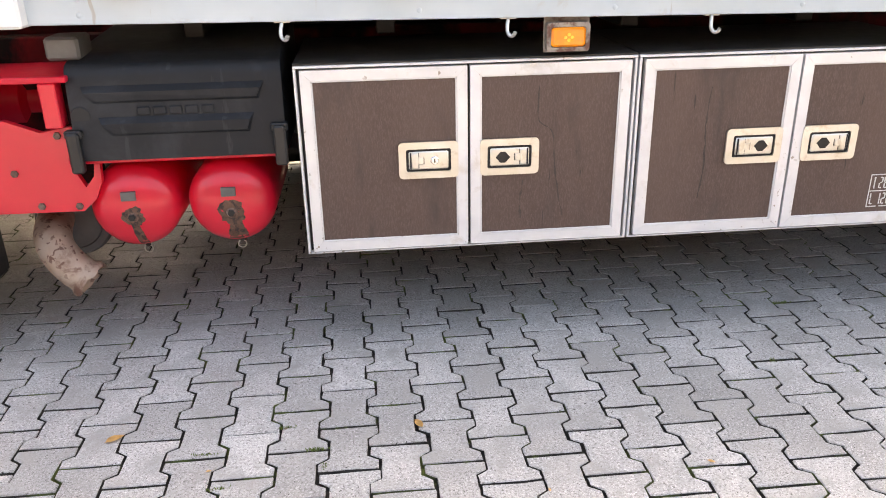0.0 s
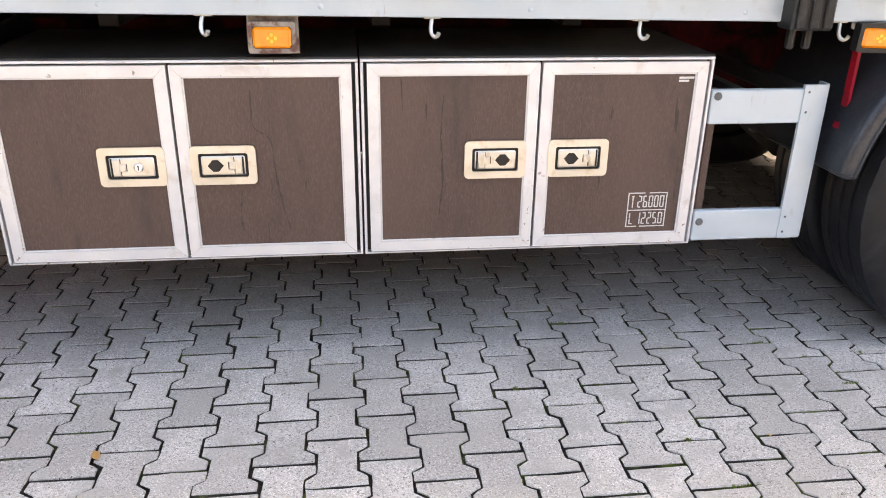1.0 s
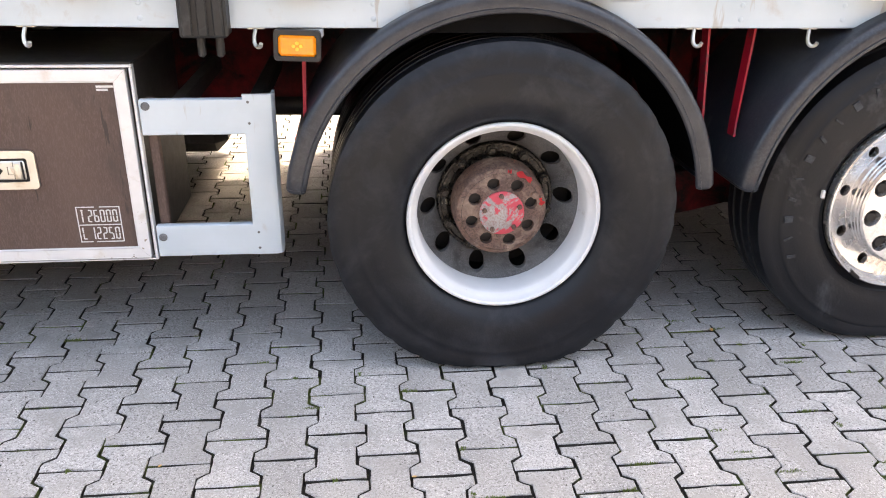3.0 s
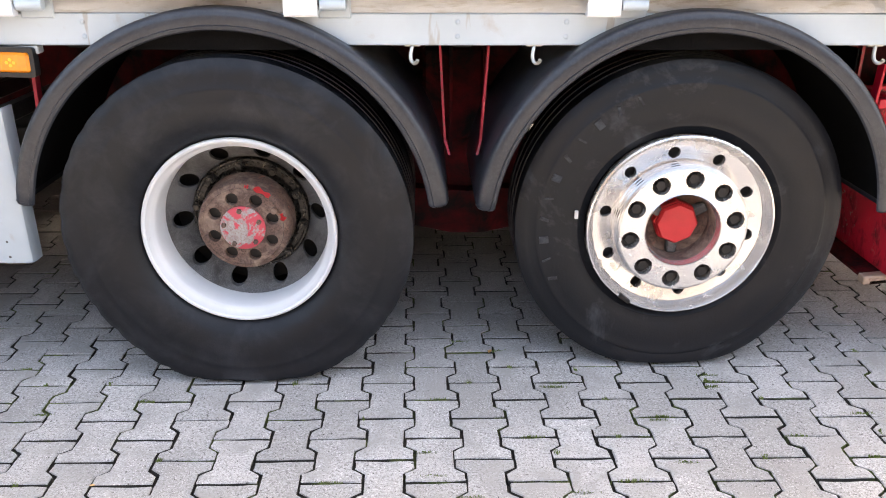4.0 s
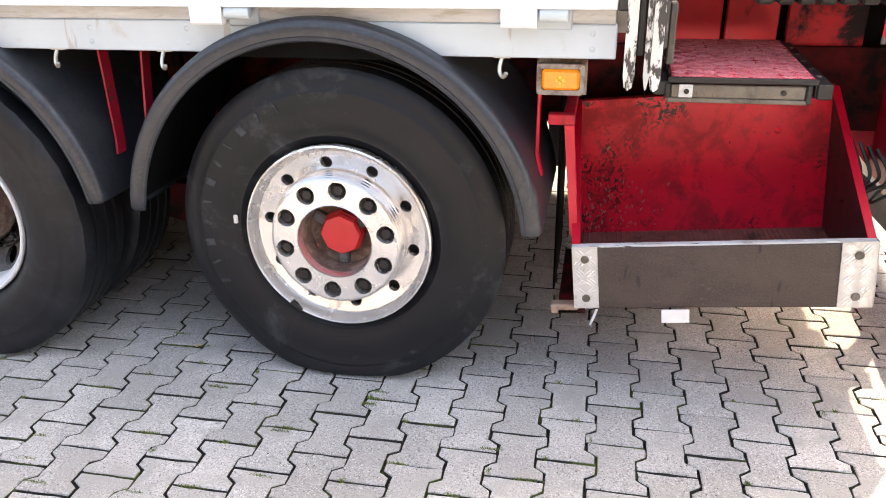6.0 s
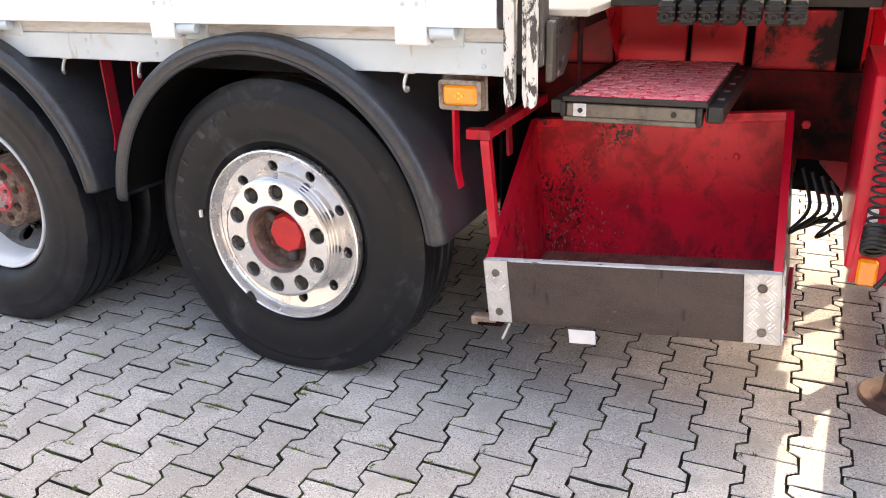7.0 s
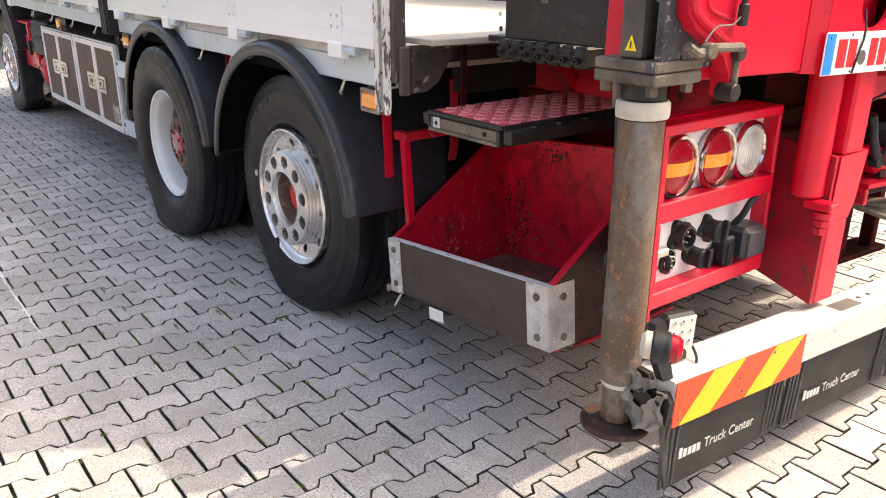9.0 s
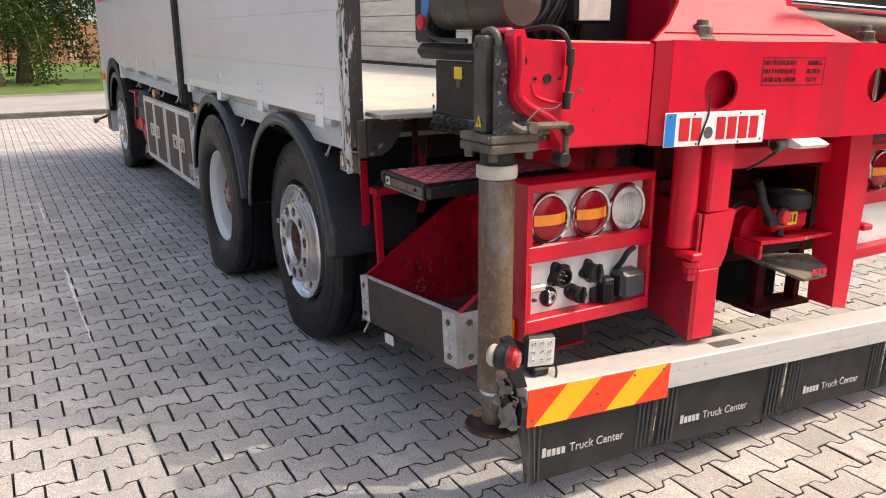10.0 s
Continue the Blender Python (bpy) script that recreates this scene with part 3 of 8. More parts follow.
def tyre(parent, o, ax, R=0.518, notches=True, label="", scuffed=False, deep=False, foot=0.02, bulge=0.034):
    """A truck tyre, pressed flat where it stands on the ground at height foot, with its sides bulging there."""
    bead = [(0.274, -0.10), (0.289, -0.056), (0.302, -0.038), (0.314, -0.024), (0.334, -0.011), (0.358, -0.003)] if deep else [(0.286, -0.036), (0.299, -0.022), (0.312, -0.010), (0.318, -0.011), (0.335, -0.004), (0.365, 0.0)]
    prof = bead + [(0.385, 0.0005), (0.405, -0.0008), (0.430, -0.0042), (0.436, -0.0036), (0.442, -0.0062),
            (R - 0.058, -0.0085), (R - 0.034, -0.0105), (R - 0.015, -0.0155), (R - 0.002, -0.025), (R, -0.036), (R, -0.082), (R - 0.012, -0.085), (R - 0.012, -0.094), (R, -0.097),
            (R, -0.135), (R - 0.012, -0.138), (R - 0.012, -0.148), (R, -0.151), (R, -0.19), (R - 0.012, -0.193), (R - 0.012, -0.203), (R, -0.206),
            (R, -0.24), (R - 0.02, -0.262), (R - 0.06, -0.29), (0.38, -0.296), (0.31, -0.29), (0.286, -0.262)]
    n = 132
    bm = lathe(bmn(), o, ax, prof, n, close=True)
    if notches:
        bm.verts.ensure_lookup_table()
        c, w = Vector(o), Vector(ax).normalized()
        for ring in (13, 14, 15):
            for i in range(n):
                if i % 4 == 0:
                    ve = bm.verts[ring * n + i]
                    rad = ve.co - c
                    rad = (rad - w * rad.dot(w)).normalized()
                    ve.co -= rad * 0.0015 + w * 0.006
    c, w = Vector(o), Vector(ax).normalized()
    for ve in bm.verts:
        k = min(1.0, max(0.0, 1 - (ve.co.z - foot) / 0.17)) ** 2
        d = (ve.co - c).dot(w)
        ve.co += w * (bulge * k if d > -0.13 else -0.6 * bulge * k)
        h = ve.co.z - foot + 0.008
        ve.co.z = foot - 0.009 + 0.5 * (h + math.sqrt(h * h + 0.0020))
    t = part("tyre", bm, m_tyrescuff if scuffed else m_tyre, parent, label, smooth=40)
    return t


def drive_wheel(x, y, z, side=1, near=True):
    """A deep steel wheel with a rusty hub and twin tyres."""
    ax, o = (0, -side, 0), (x, y, z)
    wh = part("wheel", lathe(bmn(), o, ax, [(0.274, -0.10), (0.281, -0.078), (0.287, -0.066), (0.291, -0.056), (0.289, -0.048), (0.283, -0.045), (0.277, -0.049), (0.273, -0.060), (0.268, -0.068), (0.261, -0.076),
              (0.258, -0.082), (0.256, -0.095), (0.254, -0.120), (0.252, -0.165)], 96), m_rimwhite, truck, "drive wheel with white steel rim and rusty hub")
    tyre(wh, Vector(o) + Vector((0, side * 0.010, 0)), ax, R=0.519, deep=True, foot=0.0234)
    tyre(wh, Vector(o) + Vector((0, side * 0.33, 0)), ax, notches=False, foot=0.0234, bulge=0.0)
    part("brake_drum", lathe(bmn(), o, ax, [(0, -0.615), (0.20, -0.615), (0.286, -0.60), (0.286, -0.57), (0, -0.565)], 40), m_dark, wh)
    if not near:
        return wh
    part("rim_disc", holed_disc(bmn(), o, ax, 0.176, 0.252, -0.250, -0.165, 10, 0.2140, 0.0265, 0.06, 0.02), m_rimgrey, wh, "dusty grey wheel disc with round hand holes")
    part("back_plate", lathe(bmn(), o, ax, [(0, -0.285), (0.252, -0.285), (0.252, -0.29), (0, -0.29)], 32), m_black, wh)
    part("hub_flange", lathe(bmn(), o, ax, [(0.184, -0.248), (0.184, -0.226), (0.180, -0.220), (0.174, -0.220), (0.171, -0.224), (0.156, -0.224), (0.148, -0.214), (0.145, -0.200)], 64), m_grease, wh, "black greasy hub flange")
    h = Vector(o) + Vector((0, side * 0.046, 0))
    part("hub", lathe(bmn(), h, ax, [(0.145, -0.20), (0.143, -0.125), (0.141, -0.12), (0.141, -0.088), (0.139, -0.080), (0.139, -0.070), (0.135, -0.062), (0.128, -0.059), (0.1225, -0.056)], 64), m_rust, wh, "rust-brown planetary hub drum")
    u, v, w = axes(ax)
    for a0, a1, r0, r1 in ((48, 72, 0.122, 0.137), (8, 20, 0.118, 0.132), (78, 84, 0.125, 0.134)):
        bm = bmn()
        rows = []
        for i in range(9):
            t = i / 8
            a = radians(a0 + (a1 - a0) * t)
            e = 0.0045 * math.sin(9 * t + a0) + 0.006 * (2 * t - 1) ** 2
            rows.append([bm.verts.new(h + (Vector((1, 0, 0)) * math.cos(a) + Vector((0, 0, 1)) * math.sin(a)) * r + w * d) for r, d in ((r0 + e * 0.7, -0.0550), (r1 - e, -0.0575 if r1 < 0.133 else -0.0600))])
        for p, q in zip(rows, rows[1:]):
            bm.faces.new((p[0], p[1], q[1], q[0]))
        bmesh.ops.solidify(bm, geom=bm.faces[:], thickness=0.0012)
        part("paint_patch", bm, m_cap, wh, "patch of bright red paint on the hub")
    part("hub_face", holed_disc(bmn(), h, ax, 0.062, 0.122, -0.053, -0.056, 8, 0.093, 0.0195, 0.3, 0.022), m_rust, wh, "rusty hub face with eight pockets")
    part("hub_pocket", lathe(bmn(), h, ax, [(0, -0.078), (0.121, -0.078), (0.121, -0.082), (0, -0.082)], 32), m_nut, wh)
    part("hub_cover", lathe(bmn(), h, ax, [(0.068, -0.055), (0.068, -0.047), (0.064, -0.044), (0.03, -0.042), (0, -0.041)], 40), m_rustred, wh, "grey hub cover with flaking red paint")
    for k in range(5):
        a = 2 * math.pi * k / 5 + 0.4
        p = h + Vector((math.cos(a) * 0.056, side * 0.044, math.sin(a) * 0.056))
        part("cover_bolt", rod(bmn(), p, p + Vector((0, -side * 0.009, 0)), 0.008, 6), m_rust, wh)
    for k in range(10):
        a = 2 * math.pi * (k + 0.5) / 10 + 0.12
        p = Vector(o) + Vector((math.cos(a) * 0.1655, side * 0.225, math.sin(a) * 0.1655))
        part("wheel_nut", rod(rod(bmn(), p, p + Vector((0, -side * 0.026, 0)), 0.016, 6), p, p + Vector((0, -side * 0.036, 0)), 0.010, 10), m_grease, wh)
    p = h + Vector((0.098, side * 0.056, 0.055))
    part("breather", rod(bmn(), p, p + Vector((0, -side * 0.012, 0)), 0.011, 12), m_rust, wh)
    return wh


def alloy_wheel(x, y, z, side=1, near=True, R=0.5, steer=False):
    """A polished alloy wheel with a raised bolt ring and a red cap."""
    ax, o = (0, -side, 0), (x, y, z)
    bm = lathe(bmn(), o, ax, [(0.280, -0.04), (0.282, -0.024), (0.285, -0.012), (0.288, -0.002), (0.286, 0.004), (0.281, 0.006), (0.277, 0.001), (0.274, -0.012), (0.269, -0.022), (0.262, -0.028)], 96)
    wh = part("wheel", bm, m_alloy, truck, "polished alloy wheel with red cap and a scuffed single tyre")
    tyre(wh, o, ax, R, notches=False, scuffed=near and not steer, foot=0.0156 if steer else 0.0179)
    if not near:
        return wh
    part("rim_disc", holed_disc(bmn(), o, ax, 0.201, 0.262, -0.044, -0.030, 10, 0.226, 0.0185, radians(26), 0.02), m_alloy, wh, "outer alloy plate with small hand holes")
    part("back_plate", lathe(bmn(), o, ax, [(0.1, -0.075), (0.28, -0.075), (0.28, -0.08), (0.1, -0.08)], 32), m_black, wh)
    part("bolt_ring_wall", lathe(bmn(), o, ax, [(0.206, -0.044), (0.203, -0.041), (0.202, -0.020), (0.198, -0.016), (0.201, -0.012), (0.201, -0.002), (0.197, 0.001), (0.200, 0.004), (0.200, 0.013), (0.196, 0.016), (0.197, 0.018), (0.197, 0.025), (0.191, 0.028)], 96), m_ringchrome, wh, "bright turned rings")
    part("bolt_ring", holed_disc(bmn(), o, ax, 0.117, 0.191, 0.028, 0.028, 10, 0.159, 0.0275, 0.2, 0.03), m_alloy, wh, "polished flat bolt ring")
    part("hub_well", lathe(bmn(), o, ax, [(0.1085, 0.004), (0.106, 0.0), (0.104, -0.06), (0.08, -0.075), (0, -0.078)], 64), m_rust, wh, "dirty recessed hub")
    part("well_lip", lathe(bmn(), o, ax, [(0.117, 0.028), (0.114, 0.030), (0.112, 0.026), (0.110, 0.008), (0.1085, 0.004)], 64), m_ringchrome, wh, "bright lip of the hub opening")
    for k in range(3):
        a = 2 * math.pi * k / 3 + 0.5
        m = Matrix.Translation(o) @ Matrix.Rotation(-a, 4, "Y")
        part("hub_rib", cbox(bmn(), 0.045, 0.104, side * 0.045, side * 0.075, -0.016, 0.016, 0.005, m), m_rimgrey, wh)
    for k in range(10):
        a = 2 * math.pi * k / 10 + 0.2
        u, v, w = axes(ax)
        p = Vector(o) + (u * math.cos(a) + v * math.sin(a)) * 0.159 - w * 0.004
        nb = rod(bmn(), p, p + w * 0.024, 0.0165, 6)
        rod(nb, p, p + w * 0.004, 0.0272, 20)
        part("wheel_nut", nb, m_nut, wh)
    part("hub_cap", lathe(bmn(), o, ax, [(0.069, -0.076), (0.069, -0.048), (0.066, -0.046), (0.066, -0.034), (0.060, -0.026), (0, -0.024)], 8), m_cap, wh, "red octagonal hub cap", smooth=0)
    if not steer:
        u, v, w = axes(ax)
        for k in range(11):
            m = Matrix.Translation(o) @ Matrix.Rotation(-radians(112 + 9.2 * k), 4, "Y") @ Matrix.Translation((0.416, 0, 0)) @ Matrix.Rotation(radians((-14, 16, 0)[k % 3]), 4, "Y")
            part("raised_mark", cbox(bmn(), -0.014, 0.014, -0.0008, 0.004, -(0.003, 0.005, 0.011)[k % 3], (0.003, 0.005, 0.011)[k % 3], 0.0006, m), m_tyremark, wh)
        part("weight_clip", cbox(bmn(), x - 0.172, x - 0.128, y - 0.008, y + 0.01, z - 0.245, z - 0.232, 0.002, Matrix.Translation((x - 0.15, y, z - 0.238)) @ Matrix.Rotation(radians(38), 4, "Y") @ Matrix.Translation((-x + 0.15, -y, -z + 0.238))), m_nut, wh)
        part("tyre_tag", cbox(bmn(), x - 0.325, x - 0.315, y - 0.006, y + 0.004, z + 0.03, z + 0.055, 0.001), m_paint, wh, "small white paper tag")
    return wh


W1, W2, W0 = 2.868, 4.210, -1.90
true_size(*ASIS)
drive_wheel(W1 + 0.013, 2.124, 0.507)
drive_wheel(W1, 2 * MID - 2.19, 0.492, -1, False)
true_size(1.035, (2.881, 2.174, 0.507), (2.935, 2.181, 0.5005))
alloy_wheel(W2, 2.279, 0.4945, R=0.503)
alloy_wheel(W2, 2 * MID - 2.29, 0.495, -1, False)
true_size(1.042, (4.210, 2.279, 0.4945), (4.315, 2.226, 0.4966))
alloy_wheel(W0, 2.27, 0.5, R=0.505, steer=True)
alloy_wheel(W0, 2 * MID - 2.27, 0.5, -1, False)
true_size(*FRONT)
for ob in bpy.data.objects:
    if ob.name.startswith("tyre"):
        for ve in ob.data.vertices:
            ve.co.z = max(ve.co.z, 0.001)
for x in (W1, W2, W0):
    part("axle", rod(bmn(), (x, 2.6, 0.5), (x, 4.34, 0.5), 0.07, 20), m_dark, truck)
part("differential", lathe(bmn(), (W1 - 0.25, MID, 0.5), (1, 0, 0), [(0, 0), (0.1, 0), (0.13, 0.05), (0.2, 0.16), (0.21, 0.28), (0.16, 0.4), (0, 0.45)], 24), m_dark, truck)

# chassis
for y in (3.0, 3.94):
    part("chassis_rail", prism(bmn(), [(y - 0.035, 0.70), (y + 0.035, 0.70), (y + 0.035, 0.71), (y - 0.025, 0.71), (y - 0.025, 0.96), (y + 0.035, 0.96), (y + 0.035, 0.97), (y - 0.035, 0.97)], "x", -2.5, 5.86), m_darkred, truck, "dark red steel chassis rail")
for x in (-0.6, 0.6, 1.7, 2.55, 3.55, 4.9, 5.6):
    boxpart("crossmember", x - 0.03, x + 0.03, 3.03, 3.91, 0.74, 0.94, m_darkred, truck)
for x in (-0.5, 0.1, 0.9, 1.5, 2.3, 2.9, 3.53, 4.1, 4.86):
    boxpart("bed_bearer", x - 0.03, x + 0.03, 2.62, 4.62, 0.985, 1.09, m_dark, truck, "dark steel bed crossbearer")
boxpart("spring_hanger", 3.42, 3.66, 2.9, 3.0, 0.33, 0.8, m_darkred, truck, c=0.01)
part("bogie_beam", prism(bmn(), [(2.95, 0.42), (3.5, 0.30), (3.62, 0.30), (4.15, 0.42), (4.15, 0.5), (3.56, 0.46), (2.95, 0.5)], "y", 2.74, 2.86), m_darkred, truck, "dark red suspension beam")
# sheets added between the far wheels to keep light from under the truck
for x0, x1 in ((3.30, 3.78), (4.68, 5.50)):
    boxpart("mud_apron", x0, x1, 4.20, 4.21, 0.14, 1.0, m_plastic, truck, "black sheet added to block light from the far side", c=0.002)
boxpart("gearbox", -0.6, 0.5, 3.2, 3.75, 0.45, 0.95, m_dark, truck, c=0.08)
part("prop_shaft", rod(bmn(), (0.5, MID, 0.6), (2.65, MID, 0.55), 0.055, 16), m_dark, truck)

true_size(1.035, (0.53, 3.47, 0.5), (0.53, 3.47, 0.5))

for x in (2.94, 4.28):
    part("axle_beam", lathe(bmn(), (x, 2.56, 0.49), (0, 1, 0), [(0, 0), (0.075, 0), (0.085, 0.35), (0.12, 0.45), (0.21, 0.62), (0.24, 0.91), (0.21, 1.20), (0.12, 1.37), (0.085, 1.47), (0.075, 1.82), (0, 1.82)], 24), m_dark, truck, "dark greasy axle beam")
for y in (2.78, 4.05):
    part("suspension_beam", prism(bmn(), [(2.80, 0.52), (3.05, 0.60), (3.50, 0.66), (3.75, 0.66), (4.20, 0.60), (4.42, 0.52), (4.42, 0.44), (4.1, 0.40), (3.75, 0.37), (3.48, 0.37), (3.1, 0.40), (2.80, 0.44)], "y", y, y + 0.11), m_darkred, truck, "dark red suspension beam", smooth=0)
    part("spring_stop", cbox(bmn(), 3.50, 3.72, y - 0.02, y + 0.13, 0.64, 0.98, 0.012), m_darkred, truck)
true_size(*ASIS)

# bed
boxpart("bed_floor", -0.85, 5.04, 2.262, 4.70, 1.095, 1.172, m_bedfloor, truck, "pale worn bed floor", c=0.003)
for a, b_ in ((-0.845, 2.05), (2.0502, 4.99)):
    boxpart("side_rail", a, b_, 2.205, 2.26, 1.038, 1.122, m_rail, truck, "pale blue-grey anodised bed rail", c=0.003)
    boxpart("rail_strip", a, b_ - 0.005, 2.210, 2.26, 1.1225, 1.158, m_rail2, truck, "weathered strip with peeling coating", c=0.002)
    boxpart("board_sill", a, b_ - 0.005, 2.1865, 2.2615, 1.1605, 1.1705, m_rail2, truck, c=0.001)
boxpart("far_rail", -0.85, 5.04, 4.70, 4.75, 1.04, 1.17, m_rail, truck)
BOARD_TOP = 2.30


def planks(x0, x1, y0, y1, material, zs, label, gap=0.0003, c=0.0012):
    for a, b_ in zip(zs, zs[1:]):
        boxpart("sideboard_plank", x0, x1, y0, y1, a + gap, b_ - gap, material, truck, label, c=c)


ZS = [1.162, 1.36, 1.58, 1.81, 2.04, BOARD_TOP]
for x0, x1 in ((-0.84, 1.998), (2.136, 4.985)):
    planks(x0, x1, 2.158, 2.186, m_white, ZS, "white sideboard plank")
    for z in ZS[2:-1]:
        boxpart("plank_tongue", x0 + 0.002, x1 - 0.002, 2.169, 2.176, z - 0.0008, z + 0.0008, m_white, truck, c=0.0002)
    boxpart("board_foot", x0, x1, 2.154, 2.1578, 1.163, 1.21, m_white, truck, "white lower board flange", c=0.001)
planks(-0.84, 5.0, 4.70, 4.73, m_inner, [1.178, 1.33, 1.48, 1.63, 1.78, 1.93, 2.08, 2.23, 2.33], "weathered grey plank of the far sideboard", 0.0022, 0.006)
boxpart("far_board_back", -0.84, 5.0, 4.731, 4.745, 1.178, 2.33, m_dark, truck)
boxpart("headboard", -0.88, -0.845, 2.2, 4.75, 1.1, 2.45, m_inner, truck, "grey bed headboard")
for x in (2.06, 3.55):
    boxpart("far_stake", x - 0.04, x + 0.04, 4.66, 4.698, 1.175, 2.36, m_dark, truck)
boxpart("board_edge_channel", 4.987, 5.012, 2.152, 2.195, 1.16, BOARD_TOP, m_dark, truck)


def hinge(x):
    h = part("board_hinge", prism(bmn(), [(2.180, 1.118), (2.153, 1.118), (2.149, 1.123), (2.149, 1.165), (2.1525, 1.175), (2.1525, 1.285), (2.1575, 1.285), (2.1575, 1.15), (2.180, 1.15)], "x", x - 0.045, x + 0.045), m_white, truck, "white folded board hinge", smooth=0)
    for dz in (1.22, 1.255):
        for dx in (-0.02, 0.02):
            part("rivet", lathe(bmn(), (x + dx, 2.1515, dz), (0, -1, 0), [(0.006, -0.006), (0.006, 0.001), (0.004, 0.003), (0, 0.0035)], 10), m_rail, h)
    part("hinge_pin", rod(bmn(), (x + 0.05, 2.168, 1.148), (x + 0.12, 2.168, 1.148), 0.016, 14), m_rail, h, "worn grey hinge pin")
    boxpart("hinge_plate", x + 0.04, x + 0.13, 2.201, 2.2105, 1.108, 1.16, m_rail, h)


for x in (-0.6, 0.15, 1.0, 1.75, 2.3, 3.10, 3.91, 4.748):
    hinge(x)


def hook(x):
    p = [(x, 2.222, 1.042), (x - 0.002, 2.214, 1.030), (x - 0.005, 2.208, 1.014), (x - 0.004, 2.203, 1.000), (x + 0.003, 2.197, 0.992), (x + 0.011, 2.191, 0.994), (x + 0.014, 2.186, 1.002)]
    h = part("rope_hook", tube(bmn(), bend(p, 4), 0.0055, 8), m_steel, truck, "galvanised rope hook")
    boxpart("hook_base", x - 0.022, x + 0.022, 2.215, 2.252, 1.034, 1.0385, m_steel, h, c=0.001)


for x in (-0.175, 0.45, 1.04, 1.61, 2.19, 3.395, 3.735, 4.70):
    hook(x)
for x in (-0.7, 0.2, 0.75, 1.3, 1.9, 2.5, 3.0, 3.52, 3.82, 4.3, 4.93):
    for z in (1.062, 1.1):
        part("rail_rivet", lathe(bmn(), (x, 2.2055, z), (0, -1, 0), [(0.0075, -0.003), (0.0075, 0.001), (0.005, 0.0028), (0, 0.0032)], 10), m_rail, truck)


bed_parts = [ob for ob in bpy.data.objects if ob.type == "MESH" and ob.name not in SETTLED and ob.name.split(".")[0] not in ("bed_floor", "headboard", "far_rail")]
true_size(*BED)
for ob in bed_parts:
    for ve in ob.data.vertices:
        ve.co.z += 0.012 * max(0.0, 2.08 - ve.co.x)


def marker(x, y, z, tilt=0.0, bracket=True):
    m = Matrix.Translation((x, y, z)) @ Matrix.Rotation(radians(tilt), 4, "Y")
    L = part("marker_lamp", frame_bm(bmn(), 0.128, 0.083, 0.01, 0.104, 0.058, 0.008, "y", -0.012, 0.02, m), m_lampplate if bracket else m_hose, truck, "amber side marker lamp in a worn frame")
    part("backing", cbox(bmn(), -0.06, 0.06, 0.010, 0.022, -0.038, 0.038, 0.003, m), m_plastic, L)
    part("lens", cbox(bmn(), -0.051, 0.051, -0.018, 0.010, -0.028, 0.028, 0.007, m), m_orange, L, "amber lens")
    for dx, dz in ((0, 0.008), (0, -0.008), (0.01, 0), (-0.01, 0)):
        part("bead", lathe(bmn(), m @ Vector((dx, -0.017, dz)), (0, -1, 0), [(0.006, 0), (0.005, 0.002), (0, 0.0035)], 10), m_amber2, L)
    if bracket:
        boxpart("bracket", x - 0.067, x + 0.070, y + 0.0225, y + 0.028, z - 0.047, z + 0.062, m_lampplate, L, "rusty zinc lamp plate", c=0.002)
    return L


marker(0.607, 2.225, 1.023)
marker(2.339, 2.205, 1.018, 2, False)
boxpart("lamp_bracket", 2.28, 2.41, 2.213, 2.253, 1.037, 1.060, m_rail2, truck)
marker(4.979, 2.240, 1.003)

# stakes of the bed
boxpart("front_corner", -1.0, -0.895, 2.165, 2.26, 1.094, 2.42, m_white, truck, "white front corner of the bed", c=0.008)
st = boxpart("bed_stake", 2.038, 2.163, 2.150, 2.235, 1.045, 2.42, m_dark, truck, "black steel bed stake", c=0.006)
for dx in (0.010, 0.050, 0.090):
    boxpart("stake_rib", 2.038 + dx, 2.038 + dx + 0.026, 2.140, 2.1495, 1.05, 2.36, m_dark, st, c=0.004)
for dx in (0.032, 0.082):
    part("stake_foot", cbox(bmn(), 2.038 + dx, 2.038 + dx + 0.020, 2.205, 2.235, 0.985, 1.045, 0.006), m_dark, st)
cp = boxpart("corner_post", 5.205, 5.242, 2.150, 2.205, 1.10, 2.42, m_chippost, truck, "black corner post with chipped white paint", c=0.006)
for a, b_ in ((5.140, 5.168), (5.190, 5.2045)):
    part("latch_strap", prism(bmn(), [(a, 2.38), (b_, 2.38), (b_, 1.03), (b_ - 0.004, 1.004), ((a + b_) / 2, 0.996), (a + 0.004, 1.004), (a, 1.03)], "y", 2.146, 2.166), m_strapwhite, cp, "chipped white latch strap", smooth=0)
part("latch_strap", prism(bmn(), [(5.2050, 1.45), (5.232, 1.45), (5.232, 1.03), (5.228, 1.004), (5.218, 0.996), (5.209, 1.004), (5.2050, 1.03)], "y", 2.135, 2.149), m_strapwhite, cp, "chipped white latch strap", smooth=0)
boxpart("post_web", 5.169, 5.189, 2.165, 2.200, 1.08, 2.38, m_dark, cp)
part("bed_end_plate", prism(bmn(), [(2.207, 1.066), (2.207, 1.214), (2.372, 1.214), (2.366, 1.165), (2.312, 1.092), (2.268, 1.066)], "x", 5.243, 5.263), m_endplate, truck, "worn dark steel end plate", smooth=0)
for y, z in ((2.235, 1.10), (2.235, 1.185), (2.34, 1.19)):
    part("plate_bolt", lathe(bmn(), (5.263, y, z), (1, 0, 0), [(0.010, 0), (0.010, 0.005), (0, 0.007)], 10), m_dark, truck)
